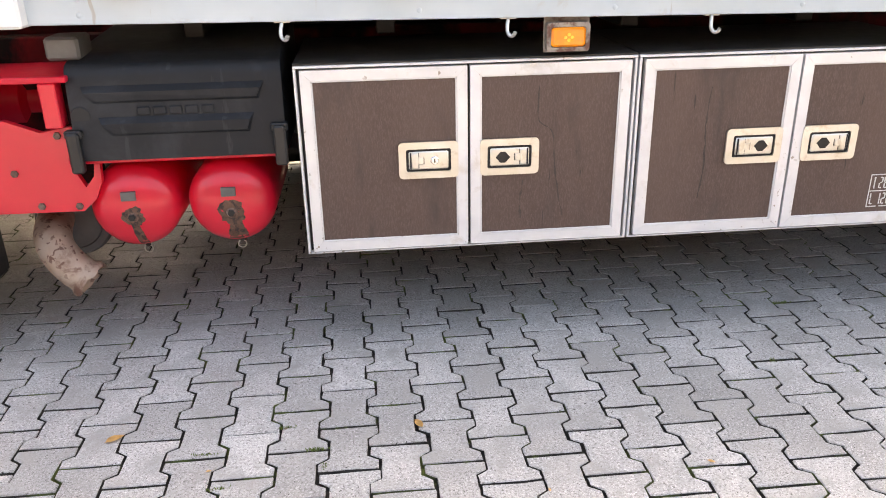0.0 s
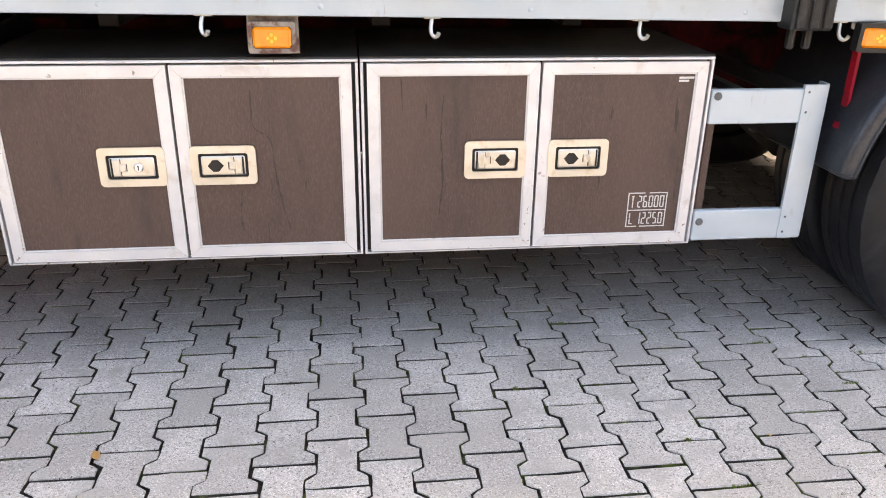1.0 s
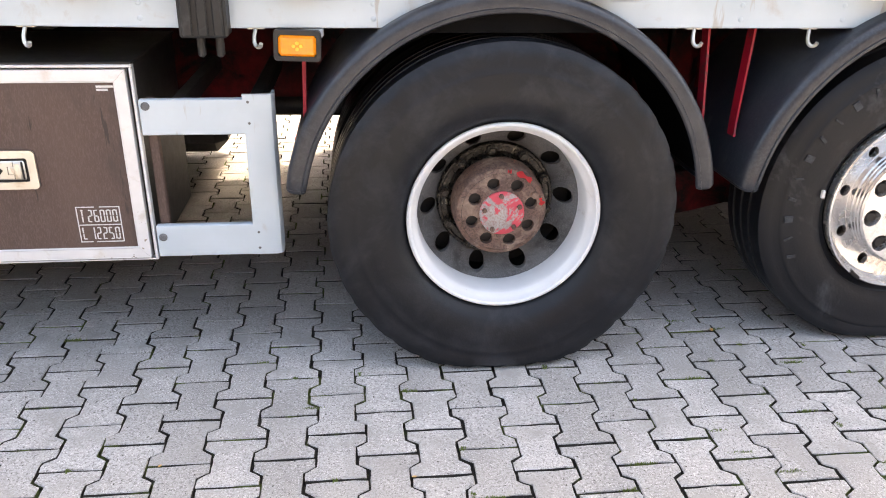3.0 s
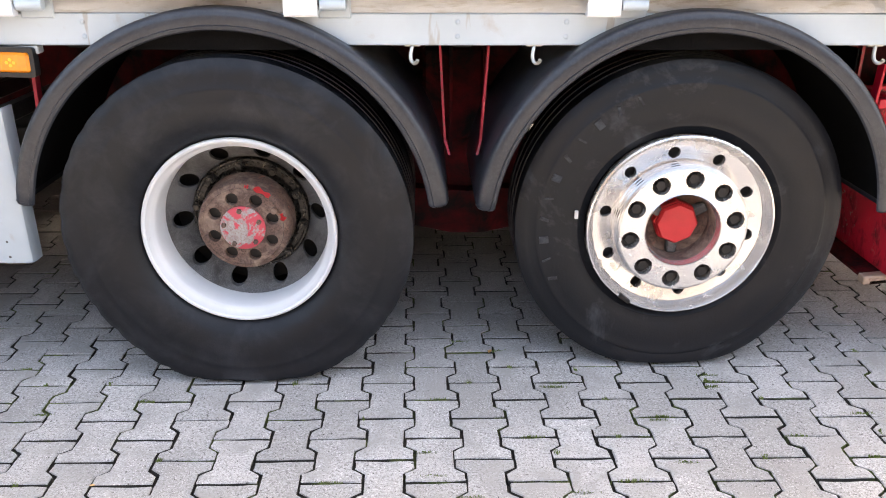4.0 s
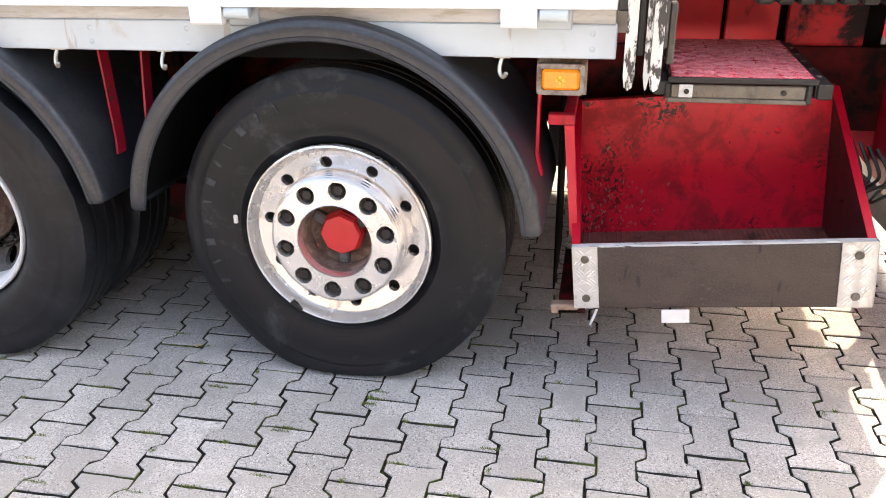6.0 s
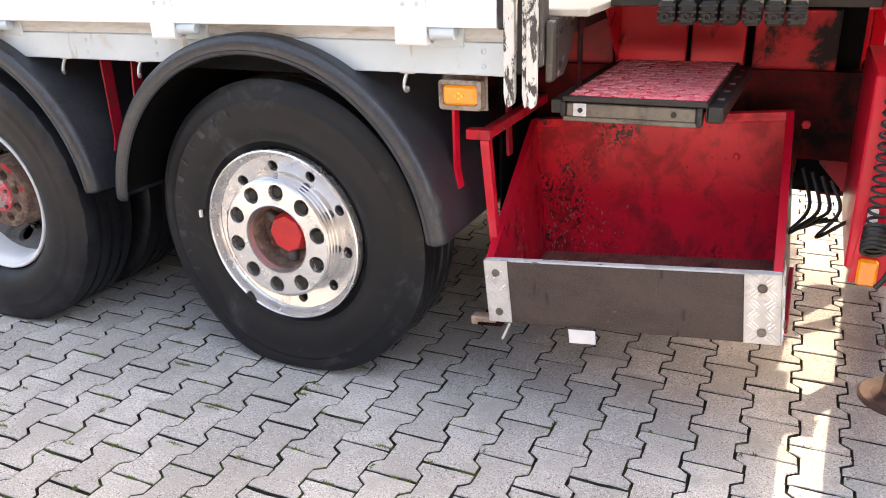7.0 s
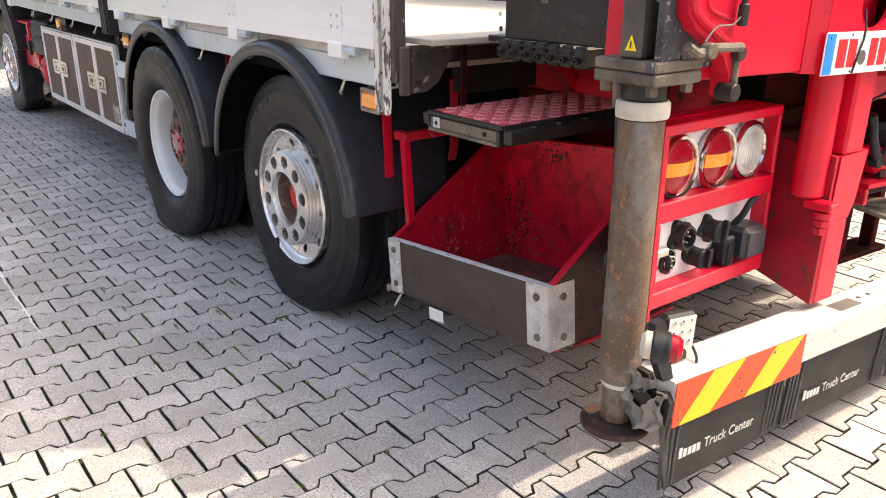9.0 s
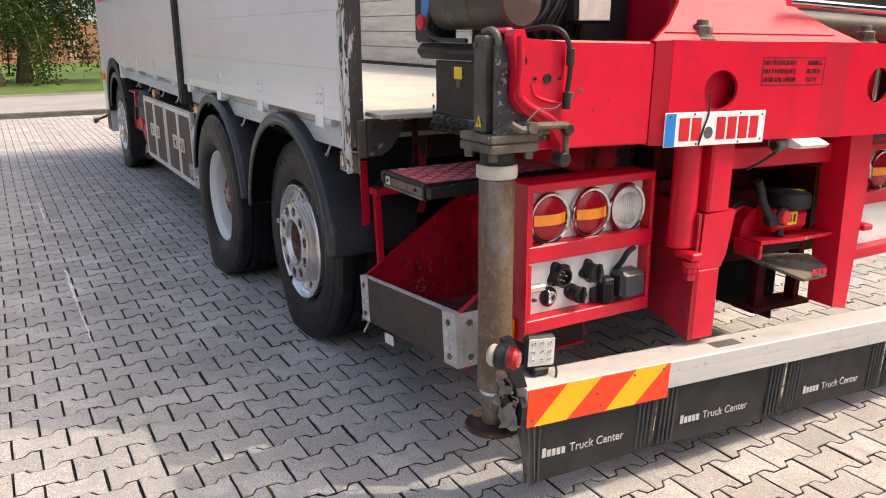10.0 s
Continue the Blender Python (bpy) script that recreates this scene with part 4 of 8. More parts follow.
boxpart("bed_end_beam", 5.172, 5.24, 2.24, 4.7, 1.150, 1.20, m_dark, truck)
boxpart("end_fold", 5.2435, 5.262, 2.168, 2.206, 1.060, 1.212, m_legdark, truck, c=0.004)
boxpart("bed_end_floor", 5.173, 5.335, 2.24, 4.66, 1.2165, 1.236, m_bedfloor, truck, "pale rear floor plate", c=0.003)
true_size(*ASIS)


# mudguards
def mudguard(cx, cz, R, y0=2.186, wid=0.60, a0=4, a1=176):
    sec = [(R - 0.062, 0.006), (R - 0.058, 0.0), (R - 0.048, -0.003), (R - 0.046, 0.001), (R - 0.024, -0.002), (R - 0.010, 0.003), (R - 0.003, 0.012), (R, 0.03), (R, wid), (R - 0.006, wid), (R - 0.006, 0.035), (R - 0.018, 0.012), (R - 0.05, 0.012)]
    bm = bmn()
    n, rings = 56, []
    for i in range(n + 1):
        a = radians(a0 + (a1 - a0) * i / n)
        rings.append([bm.verts.new((cx + math.cos(a) * r, y0 + d, cz + math.sin(a) * r)) for r, d in sec])
    for da, sh in ((0.5, 0.93), (0.9, 0.78), (1.15, 0.5)):
        for a, at in ((a0 - da, 0), (a1 + da, len(rings))):
            a = radians(a)
            rr = [(R - 0.03 + (r - R + 0.03) * sh, d + (1 - sh) * (0.012 if d < 0.1 else -0.02)) for r, d in sec]
            rings.insert(at, [bm.verts.new((cx + math.cos(a) * r, y0 + d, cz + math.sin(a) * r)) for r, d in rr])
    for p, q in zip(rings, rings[1:]):
        for k in range(len(sec)):
            j = (k + 1) % len(sec)
            bm.faces.new((p[k], p[j], q[j], q[k]))
    bm.faces.new(rings[0])
    bm.faces.new(rings[-1][::-1])
    g = part("mudguard", bm, m_fender, truck, "curved dark grey plastic mudguard")
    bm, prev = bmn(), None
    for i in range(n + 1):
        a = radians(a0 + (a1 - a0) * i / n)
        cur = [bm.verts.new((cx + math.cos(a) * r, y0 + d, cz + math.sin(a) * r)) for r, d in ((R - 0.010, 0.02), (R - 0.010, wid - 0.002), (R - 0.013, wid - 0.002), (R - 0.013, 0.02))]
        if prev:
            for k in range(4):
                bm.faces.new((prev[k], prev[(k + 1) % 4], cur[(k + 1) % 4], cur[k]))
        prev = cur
    part("guard_liner", bm, m_liner, g, "dirty inside of the mudguard, black with its shade")
    return g


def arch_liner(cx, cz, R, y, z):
    """A black sheet standing in for shade: it closes the top of the arch down to height z, before the bed rail."""
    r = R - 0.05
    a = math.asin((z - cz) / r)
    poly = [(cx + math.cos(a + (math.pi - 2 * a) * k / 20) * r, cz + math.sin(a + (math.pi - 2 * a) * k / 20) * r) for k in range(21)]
    return part("arch_liner", prism(bmn(), poly, "y", y, y + 0.004), m_liner, truck, "black sheet added for the shade in the arch", smooth=0)


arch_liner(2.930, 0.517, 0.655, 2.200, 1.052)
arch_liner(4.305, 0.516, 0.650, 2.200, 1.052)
g1 = mudguard(2.930, 0.517, 0.655, 2.150, wid=0.63, a0=8, a1=171)
g2 = mudguard(4.305, 0.516, 0.650, 2.150, a0=6, a1=173)
mudguard(W0, 0.5, 0.62, 2.22, 0.35, 20, 160)
for cx in (2.862, 4.192):
    g = mudguard(cx, 0.5, 0.635, 2 * MID - 2.61)


def strap(a, b_, w, t, material, parent, label="", foot=None):
    """A flat bar from a to b, wide along x."""
    a, b_ = Vector(a), Vector(b_)
    bm = bmn()
    pts = [a, b_] + ([Vector(foot)] if foot else [])
    prev = None
    for p in pts:
        cur = [bm.verts.new(p + Vector(o)) for o in ((-w / 2, -t / 2, 0), (w / 2, -t / 2, 0), (w / 2, t / 2, 0), (-w / 2, t / 2, 0))]
        if prev:
            for k in range(4):
                bm.faces.new((prev[k], prev[(k + 1) % 4], cur[(k + 1) % 4], cur[k]))
        else:
            bm.faces.new(cur)
        prev = cur
    bm.faces.new(prev[::-1])
    return part("mudguard_strut", bm, material, parent, label, smooth=0)


strap((3.553, 2.325, 1.06), (3.569, 2.31, 0.765), 0.007, 0.046, m_strut, g1, "red steel strut", (3.582, 2.285, 0.725))
strap((3.700, 2.325, 1.06), (3.680, 2.31, 0.765), 0.007, 0.044, m_strut, g2, "red steel strut", (3.668, 2.285, 0.725))
strap((2.350, 2.30, 1.0), (2.343, 2.29, 0.79), 0.010, 0.03, m_strut, g1, "red steel strut", (2.315, 2.27, 0.735))
strap((4.918, 2.335, 0.99), (4.914, 2.345, 0.76), 0.008, 0.036, m_red, g2, "red steel strut", (4.930, 2.335, 0.70))
strap((4.986, 2.60, 1.05), (4.990, 2.60, 0.80), 0.010, 0.034, m_strut, g2, "dull red strut", (5.000, 2.58, 0.745))
strap((3.60, 2.7, 1.04), (3.60, 2.7, 0.62), 0.012, 0.03, m_darkred, g1)
strap((3.72, 2.7, 1.04), (3.72, 2.7, 0.62), 0.012, 0.03, m_darkred, g2)
true_size(*ASIS)

# side guard frame behind the boxes
sg = boxpart("side_guard", 1.85, 2.16, 2.244, 2.268, 0.752, 0.853, m_rail, truck, "white aluminium side guard frame", c=0.003)
boxpart("guard_bar", 1.85, 2.16, 2.244, 2.268, 0.382, 0.48, m_rail, sg, c=0.003)
up = bmn()
prism(up, [(2.13, 2.240), (2.195, 2.240), (2.208, 2.246), (2.214, 2.258), (2.214, 2.30), (2.206, 2.30), (2.206, 2.262), (2.2, 2.252), (2.13, 2.252)], "z", 0.384, 0.866)
part("guard_post", up, m_rail, sg, "rounded white end post")
boxpart("guard_inner_post", 1.858, 1.885, 2.27, 2.30, 0.40, 0.85, m_ply, sg)
for z in (0.84, 0.45):
    part("guard_bolt", lathe(bmn(), (1.868, 2.2445, z - 0.005), (0, -1, 0), [(0.012, -0.002), (0.012, 0.003), (0.008, 0.006), (0, 0.006)], 12), m_rimgrey, sg)
for x, z in ((2.145, 0.845), (2.145, 0.785), (2.145, 0.455), (2.145, 0.405)):
    part("guard_rivet", lathe(bmn(), (x, 2.2405, z), (0, -1, 0), [(0.004, -0.002), (0.004, 0.001), (0, 0.002)], 8), m_rimgrey, sg)
for x in (1.95, 2.16):
    boxpart("guard_arm", x - 0.02, x + 0.02, 2.27, 3.0, 0.80, 0.85, m_dark, sg)

true_size(1.03, (1.864, 2.244, 0.836), (1.897, 2.246, 0.844))

# air tanks
for x, y in ((-0.710, 2.36), (-0.413, 2.36)):
    R = 0.136
    z = 0.525
    prof = [(0, 0.055), (0.03, 0.0535), (0.06, 0.048), (0.09, 0.037), (0.113, 0.022), (0.129, 0.004), (R, -0.018), (R, -0.46), (0.1, -0.50), (0, -0.51)]
    tk = part("air_tank", lathe(bmn(), (x, y, z), (0, -1, 0), prof, 56), m_tankred, truck, "red painted air tank with rust-stained port")
    part("port", lathe(bmn(), (x + 0.003, y - 0.046, z - 0.02), (0, -1, 0), [(0.03, -0.01), (0.03, 0.001), (0.022, 0.004), (0.014, 0.010), (0.009, 0.014), (0, 0.014)], 14), m_rust, tk, "rusted tank port")
    part("plug", rod(bmn(), (x + 0.003, y - 0.054, z - 0.02), (x + 0.003, y - 0.069, z - 0.02), 0.011, 6), m_nut, tk)
    part("type_plate", cbox(bmn(), x - 0.022, x + 0.022, y - 0.058, y - 0.046, z + 0.032, z + 0.060, 0.001), m_muffler, tk, "small grey type plate")
    def dome(dx, dz):
        r = math.hypot(dx, dz)
        for (ra, da), (rb, db) in zip(prof, prof[1:]):
            if ra <= r <= rb:
                return y - (da + (db - da) * (r - ra) / (rb - ra)) - 0.0012
        return y + 0.02

    rs = random.Random(int(x * 100))
    bm = bmn()
    c0 = bm.verts.new((x + 0.003, dome(0.003, -0.02), z - 0.02))
    ring = []
    for k in range(26):
        a = 2 * math.pi * k / 26
        r = (0.042 if x > -0.5 else 0.034) * rs.uniform(0.8, 1.12)
        ring.append((0.003 + r * math.cos(a), -0.02 + r * math.sin(a)))
    vs = [bm.verts.new((x + p[0], dome(*p), z + p[1])) for p in ring]
    for k in range(26):
        bm.faces.new((c0, vs[k], vs[(k + 1) % 26]))
    part("rust_bloom", bm, m_stain, tk, "rust bloom round the port")
    bm, prev = bmn(), None
    for k in range(11):
        s = k / 10
        dz = -0.045 - 0.078 * s
        wd = (0.017 + 0.016 * s if x > -0.5 else 0.012 + 0.004 * s) * rs.uniform(0.9, 1.1)
        cx = 0.006 + (0.01 * s if x < -0.5 else 0.006)
        cur = [bm.verts.new((x + cx + q * wd, dome(cx + q * wd, dz) + 0.0004, z + dz)) for q in (-1, -0.33, 0.33, 1)]
        if prev:
            for q in range(3):
                bm.faces.new((prev[q], prev[q + 1], cur[q + 1], cur[q]))
        prev = cur
    part("stain_run", bm, m_stain, tk, "brown stain running down from the port")
    part("drain_ring", lathe(bmn(), (x + 0.01, y + 0.03, z - 0.158), (0, 1, 0), [(0.013 + 0.0018 * math.cos(k), 0.0018 * math.sin(k)) for k in (0, 1.05, 2.1, 3.14, 4.19, 5.24)], 18, close=True), m_steel, tk)
    part("drain_valve", rod(bmn(), (x + 0.01, y + 0.03, z - 0.130), (x + 0.01, y + 0.03, z - 0.147), 0.008, 8), m_nut, tk)
# mostly unseen box, added to stop light leaking under from the far side
boxpart("far_side_tank", -0.75, 1.78, 3.98, 4.69, 0.17, 0.98, m_dark, truck, "dark box added on the far side to block light under the truck", c=0.06)
boxpart("tank_bracket", -0.86, -0.225, 2.30, 2.8, 0.678, 0.70, m_red, truck, "red tank bracket", c=0.003)

# battery cover
bc = bmn()
prism(bc, [(2.275, 0.69), (2.30, 0.94), (2.315, 0.965), (2.40, 0.985), (2.86, 1.02), (2.86, 0.69)], "x", -0.828, -0.218)
bmesh.ops.bevel(bc, geom=[e for e in bc.edges], offset=0.012, segments=2, profile=0.6, affect="EDGES")
cover = part("battery_cover", bc, m_plastic, truck, "black moulded plastic cover with pressed ribs")


def cover_y(z):
    return 2.275 + (z - 0.69) * 0.1


for x0, x1, z0, z1 in ((-0.775, -0.282, 0.860, 0.902), (-0.737, -0.317, 0.767, 0.813)):
    bm = bmn()
    y0, y1 = cover_y(z0), cover_y(z1)
    A = [bm.verts.new(v) for v in ((x0 - 0.012, y1 + 0.002, z1 + 0.006), (x1 + 0.012, y1 + 0.002, z1 + 0.006), (x1 - 0.004, y0 + 0.002, z0 - 0.006), (x0 + 0.02, y0 + 0.002, z0 - 0.006))]
    B = [bm.verts.new(v) for v in ((x0, y1 - 0.017, z1 - 0.012), (x1, y1 - 0.017, z1 - 0.012), (x1 - 0.012, y0 - 0.010, z0 + 0.004), (x0 + 0.03, y0 - 0.006, z0 + 0.004))]
    bm.faces.new(B)
    for k in range(4):
        bm.faces.new((A[k], A[(k + 1) % 4], B[(k + 1) % 4], B[k]))
    part("pressed_rib", bm, m_plastic, cover, smooth=0)
for k in range(5):
    x = -0.637 + k * 0.0455
    boxpart("raised_emblem", x, x + 0.037, cover_y(0.833) - 0.006, cover_y(0.833) + 0.006, 0.821, 0.845, m_plastic, cover, "raised emblem bars", c=0.003)
for x in (-0.822, -0.236):
    boxpart("cover_clip", x - 0.018, x + 0.018, 2.255, 2.285, 0.66, 0.78, m_hose, cover, "black rubber cover clip", c=0.006)
    boxpart("clip_base", x - 0.025, x + 0.025, 2.268, 2.30, 0.762, 0.785, m_hose, cover, c=0.004)
part("cover_opening", lathe(bmn(), (-0.796, cover_y(0.82) - 0.001, 0.822), (0, -1, 0), [(0, 0.0), (0.026, 0.0), (0.03, -0.004), (0, -0.004)], 20), m_black, cover)

true_size(*FRONT)

# red hanger bracket and exhaust
br = part("front_bracket", prism(bmn(), [(-1.40, 0.49), (-1.37, 0.79), (-1.08, 0.785), (-0.98, 0.745), (-0.885, 0.762), (-0.862, 0.745), (-0.895, 0.70), (-0.905, 0.63), (-0.875, 0.565), (-0.845, 0.60), (-0.835, 0.655), (-0.82, 0.65), (-0.825, 0.58), (-0.85, 0.525), (-0.895, 0.487)], "y", 2.44, 2.465), m_tankred, truck, "bright red steel bracket plate", smooth=0)
for x, z in ((-0.93, 0.735), (-0.905, 0.505), (-1.02, 0.51), (-1.08, 0.62)):
    part("bracket_bolt", rod(bmn(), (x, 2.441, z), (x, 2.432, z), 0.012, 6), m_rust, br)
boxpart("bracket_arm", -0.945, -0.895, 2.40, 2.46, 0.764, 0.90, m_tankred, br, c=0.004)
boxpart("bracket_shelf", -1.3, -0.86, 2.40, 2.72, 0.901, 0.92, m_red, br, c=0.003)
boxpart("bracket_back", -1.3, -0.9, 2.7, 2.72, 0.5, 1.0, m_darkred, br)
true_size(0.9746, (0.53, 2.247, 0.372), (0.504, 2.124, 0.415))
part("brake_cylinder", lathe(bmn(), (-1.2, 2.62, 0.82), (1, 0, 0), [(0, 0), (0.08, 0), (0.09, 0.02), (0.09, 0.14), (0.07, 0.16), (0.07, 0.26), (0, 0.27)], 28), m_red, truck, "red brake chamber")
boxpart("mount_block", -0.875, -0.78, 2.33, 2.45, 0.975, 1.04, m_muffler, truck, "grey cast mounting block", c=0.008)
ex = part("muffler", lathe(bmn(), (-1.0, 2.60, 0.40), (0, -1, 0), [(0, -0.5), (0.125, -0.5), (0.13, -0.02), (0.122, 0.0), (0.10, 0.005), (0.096, 0.0), (0.06, -0.002), (0, -0.002)], 40), m_muffler, truck, "dull round exhaust muffler")
bm = tube(bmn(), bend([(-1.05, 2.60, 0.42), (-1.02, 2.47, 0.40), (-0.995, 2.42, 0.365), (-0.955, 2.40, 0.315), (-0.905, 2.395, 0.268)], 6), 0.058, 24, caps=False)
bm.verts.ensure_lookup_table()
rt = random.Random(5)
ring = list(bm.verts)[-48:]
for k, ve in enumerate(ring):
    c0 = Vector((-0.925, 2.397, 0.287))
    ve.co = c0 + (ve.co - c0) * Vector((1.16, 1.16, 1.16)).x
    if k >= 24:
        ve.co += Vector((1, 0, -0.9)).normalized() * rt.uniform(-0.006, 0.012)
part("tail_pipe", bm, m_exhaust, ex, "bent tail pipe with heat-stained tip")
bm = tube(bmn(), bend([(-1.02, 2.47, 0.40), (-0.995, 2.42, 0.365), (-0.955, 2.40, 0.315), (-0.925, 2.397, 0.287)], 6), 0.054, 24, caps=True)
part("pipe_bore", bm, m_black, ex)

# cab
cab = part("cab", prism(bmn(), [(-3.0, 0.35), (-3.02, 1.1), (-2.92, 1.7), (-2.70, 2.75), (-2.55, 3.25), (-2.3, 3.35), (-1.2, 3.35), (-1.1, 3.2), (-1.08, 1.15), (-1.12, 1.08), (-1.25, 1.10), (-1.45, 1.20), (-1.9, 1.26), (-2.35, 1.18), (-2.55, 0.98), (-2.60, 0.70), (-2.62, 0.35)], "y", 2.24, 4.70), m_white, truck, "white truck cab with red upper stripe", smooth=0)
part("side_window", prism(bmn(), [(-2.62, 2.42), (-2.50, 2.90), (-1.40, 2.90), (-1.36, 2.84), (-1.36, 2.40)], "y", 2.236, 2.239), m_glass, cab, "dark cab side window", smooth=0)
boxpart("window_frame", -1.355, -1.31, 2.232, 2.239, 2.38, 2.92, m_plastic, cab)
part("windscreen", prism(bmn(), [(-3.00, 1.45), (-2.98, 1.45), (-2.74, 2.6), (-2.76, 2.6)], "y", 2.35, 4.6), m_glass, cab, smooth=0)
boxpart("cab_stripe", -2.66, -1.085, 2.234, 2.2385, 1.88, 2.35, m_red, cab, "red stripe")
part("door_gap", cbox(bmn(), -1.275, -1.267, 2.2365, 2.2395, 1.15, 2.3, 0.001), m_black, cab)
arch = bmn()
rings = []
for k in range(15):
    a = radians(10 + 165 * k / 14)
    rings.append([arch.verts.new((-1.90 + math.cos(a) * r * 1.06, y, 0.56 + math.sin(a) * r)) for r, y in ((0.60, 2.225), (0.70, 2.225), (0.70, 2.55), (0.60, 2.55))])
for p, q in zip(rings, rings[1:]):
    for k in range(4):
        arch.faces.new((p[k], p[(k + 1) % 4], q[(k + 1) % 4], q[k]))
arch.faces.new(rings[0])
arch.faces.new(rings[-1][::-1])
part("cab_fender", arch, m_plastic, cab, "black plastic wheel arch")
boxpart("cab_step", -2.95, -2.62, 2.236, 2.4, 0.35, 0.62, m_plastic, cab, c=0.02)
boxpart("cab_fender_back", -1.36, -1.29, 2.235, 2.72, 0.18, 1.06, m_plastic, cab, "black cab fender skirt", c=0.02)
boxpart("cab_marker", -2.80, -2.72, 2.20, 2.236, 0.98, 1.06, m_orange, cab, "orange marker lens", c=0.008)
part("step_arm", tube(bmn(), bend([(-2.98, 2.25, 0.52), (-2.99, 2.20, 0.50), (-2.99, 2.12, 0.47)], 4), 0.016, 8), m_rust, cab)
part("arm_knob", rod(bmn(), (-2.99, 2.125, 0.47), (-2.99, 2.075, 0.45), 0.032, 14), m_rust, cab, "rusty knob")
true_size(*FRONT)


# ---- storage boxes ----
BOX_Z0, BOX_Z1, BOX_Y = 0.372, 0.952, 2.25


def latch(x, z, parent, keyed, flip):
    """A stainless recessed paddle latch."""
    m = Matrix.Translation((x, BOX_Y - 0.003, z)) @ Matrix.Diagonal((1.11, 1, 1.12, 1))
    s = -1 if flip else 1
    f = part("latch_plate", frame_bm(bmn(), 0.162, 0.1, 0.012, 0.122, 0.062, 0.006, "y", -0.004, 0.003, m), m_steel, parent, "stainless recessed latch plate", smooth=20)
    part("latch_dish", cbox(bmn(), -0.062, 0.062, 0.0015, 0.004, -0.032, 0.032, 0.001, m), m_black, parent)
    part("latch_paddle", cbox(bmn(), -0.054, 0.054, -0.006, 0.0012, -0.0245, 0.0245, 0.004, m), m_steel, parent, "stainless latch paddle")
    bm = cbox(bmn(), s * 0.028, s * 0.046, -0.0105, -0.006, -0.021, 0.021, 0.002, m)
    cbox(bm, s * 0.014, s * 0.030, -0.0102, -0.006, -0.010, 0.010, 0.002, m)
    part("latch_tongue", bm, m_steel, parent)
    bm = cbox(bmn(), s * 0.0465, s * 0.051, -0.0068, -0.0055, -0.023, 0.023, 0.0004, m)
    cbox(bm, s * 0.026, s * 0.0278, -0.0066, -0.0055, 0.0105, 0.022, 0.0004, m)
    cbox(bm, s * 0.026, s * 0.0278, -0.0066, -0.0055, -0.022, -0.0105, 0.0004, m)
    cbox(bm, s * 0.0118, s * 0.0138, -0.0066, -0.0055, -0.010, 0.010, 0.0004, m)
    part("latch_slot", bm, m_black, parent)
    if keyed:
        part("key_cylinder", lathe(bmn(), m @ Vector((-s * 0.016, -0.006, 0)), (0, -1, 0), [(0.013, 0), (0.013, 0.003), (0.010, 0.006), (0, 0.006)], 18), m_chrome, parent)
        part("key_slot", cbox(bmn(), -s * 0.016 - 0.0015, -s * 0.016 + 0.0015, -0.0128, -0.012, -0.006, 0.006, 0.0003, m), m_black, parent)
    else:
        part("lock_hole", prism(bmn(), [(-s * 0.019 + 0.020, 0), (-s * 0.019 + 0.007, 0.015), (-s * 0.019 - 0.007, 0.015), (-s * 0.019 - 0.020, 0), (-s * 0.019 - 0.007, -0.015), (-s * 0.019 + 0.007, -0.015)], "y", -0.0075, -0.0058, m), m_nut, parent, "black lozenge lock cover", smooth=0)


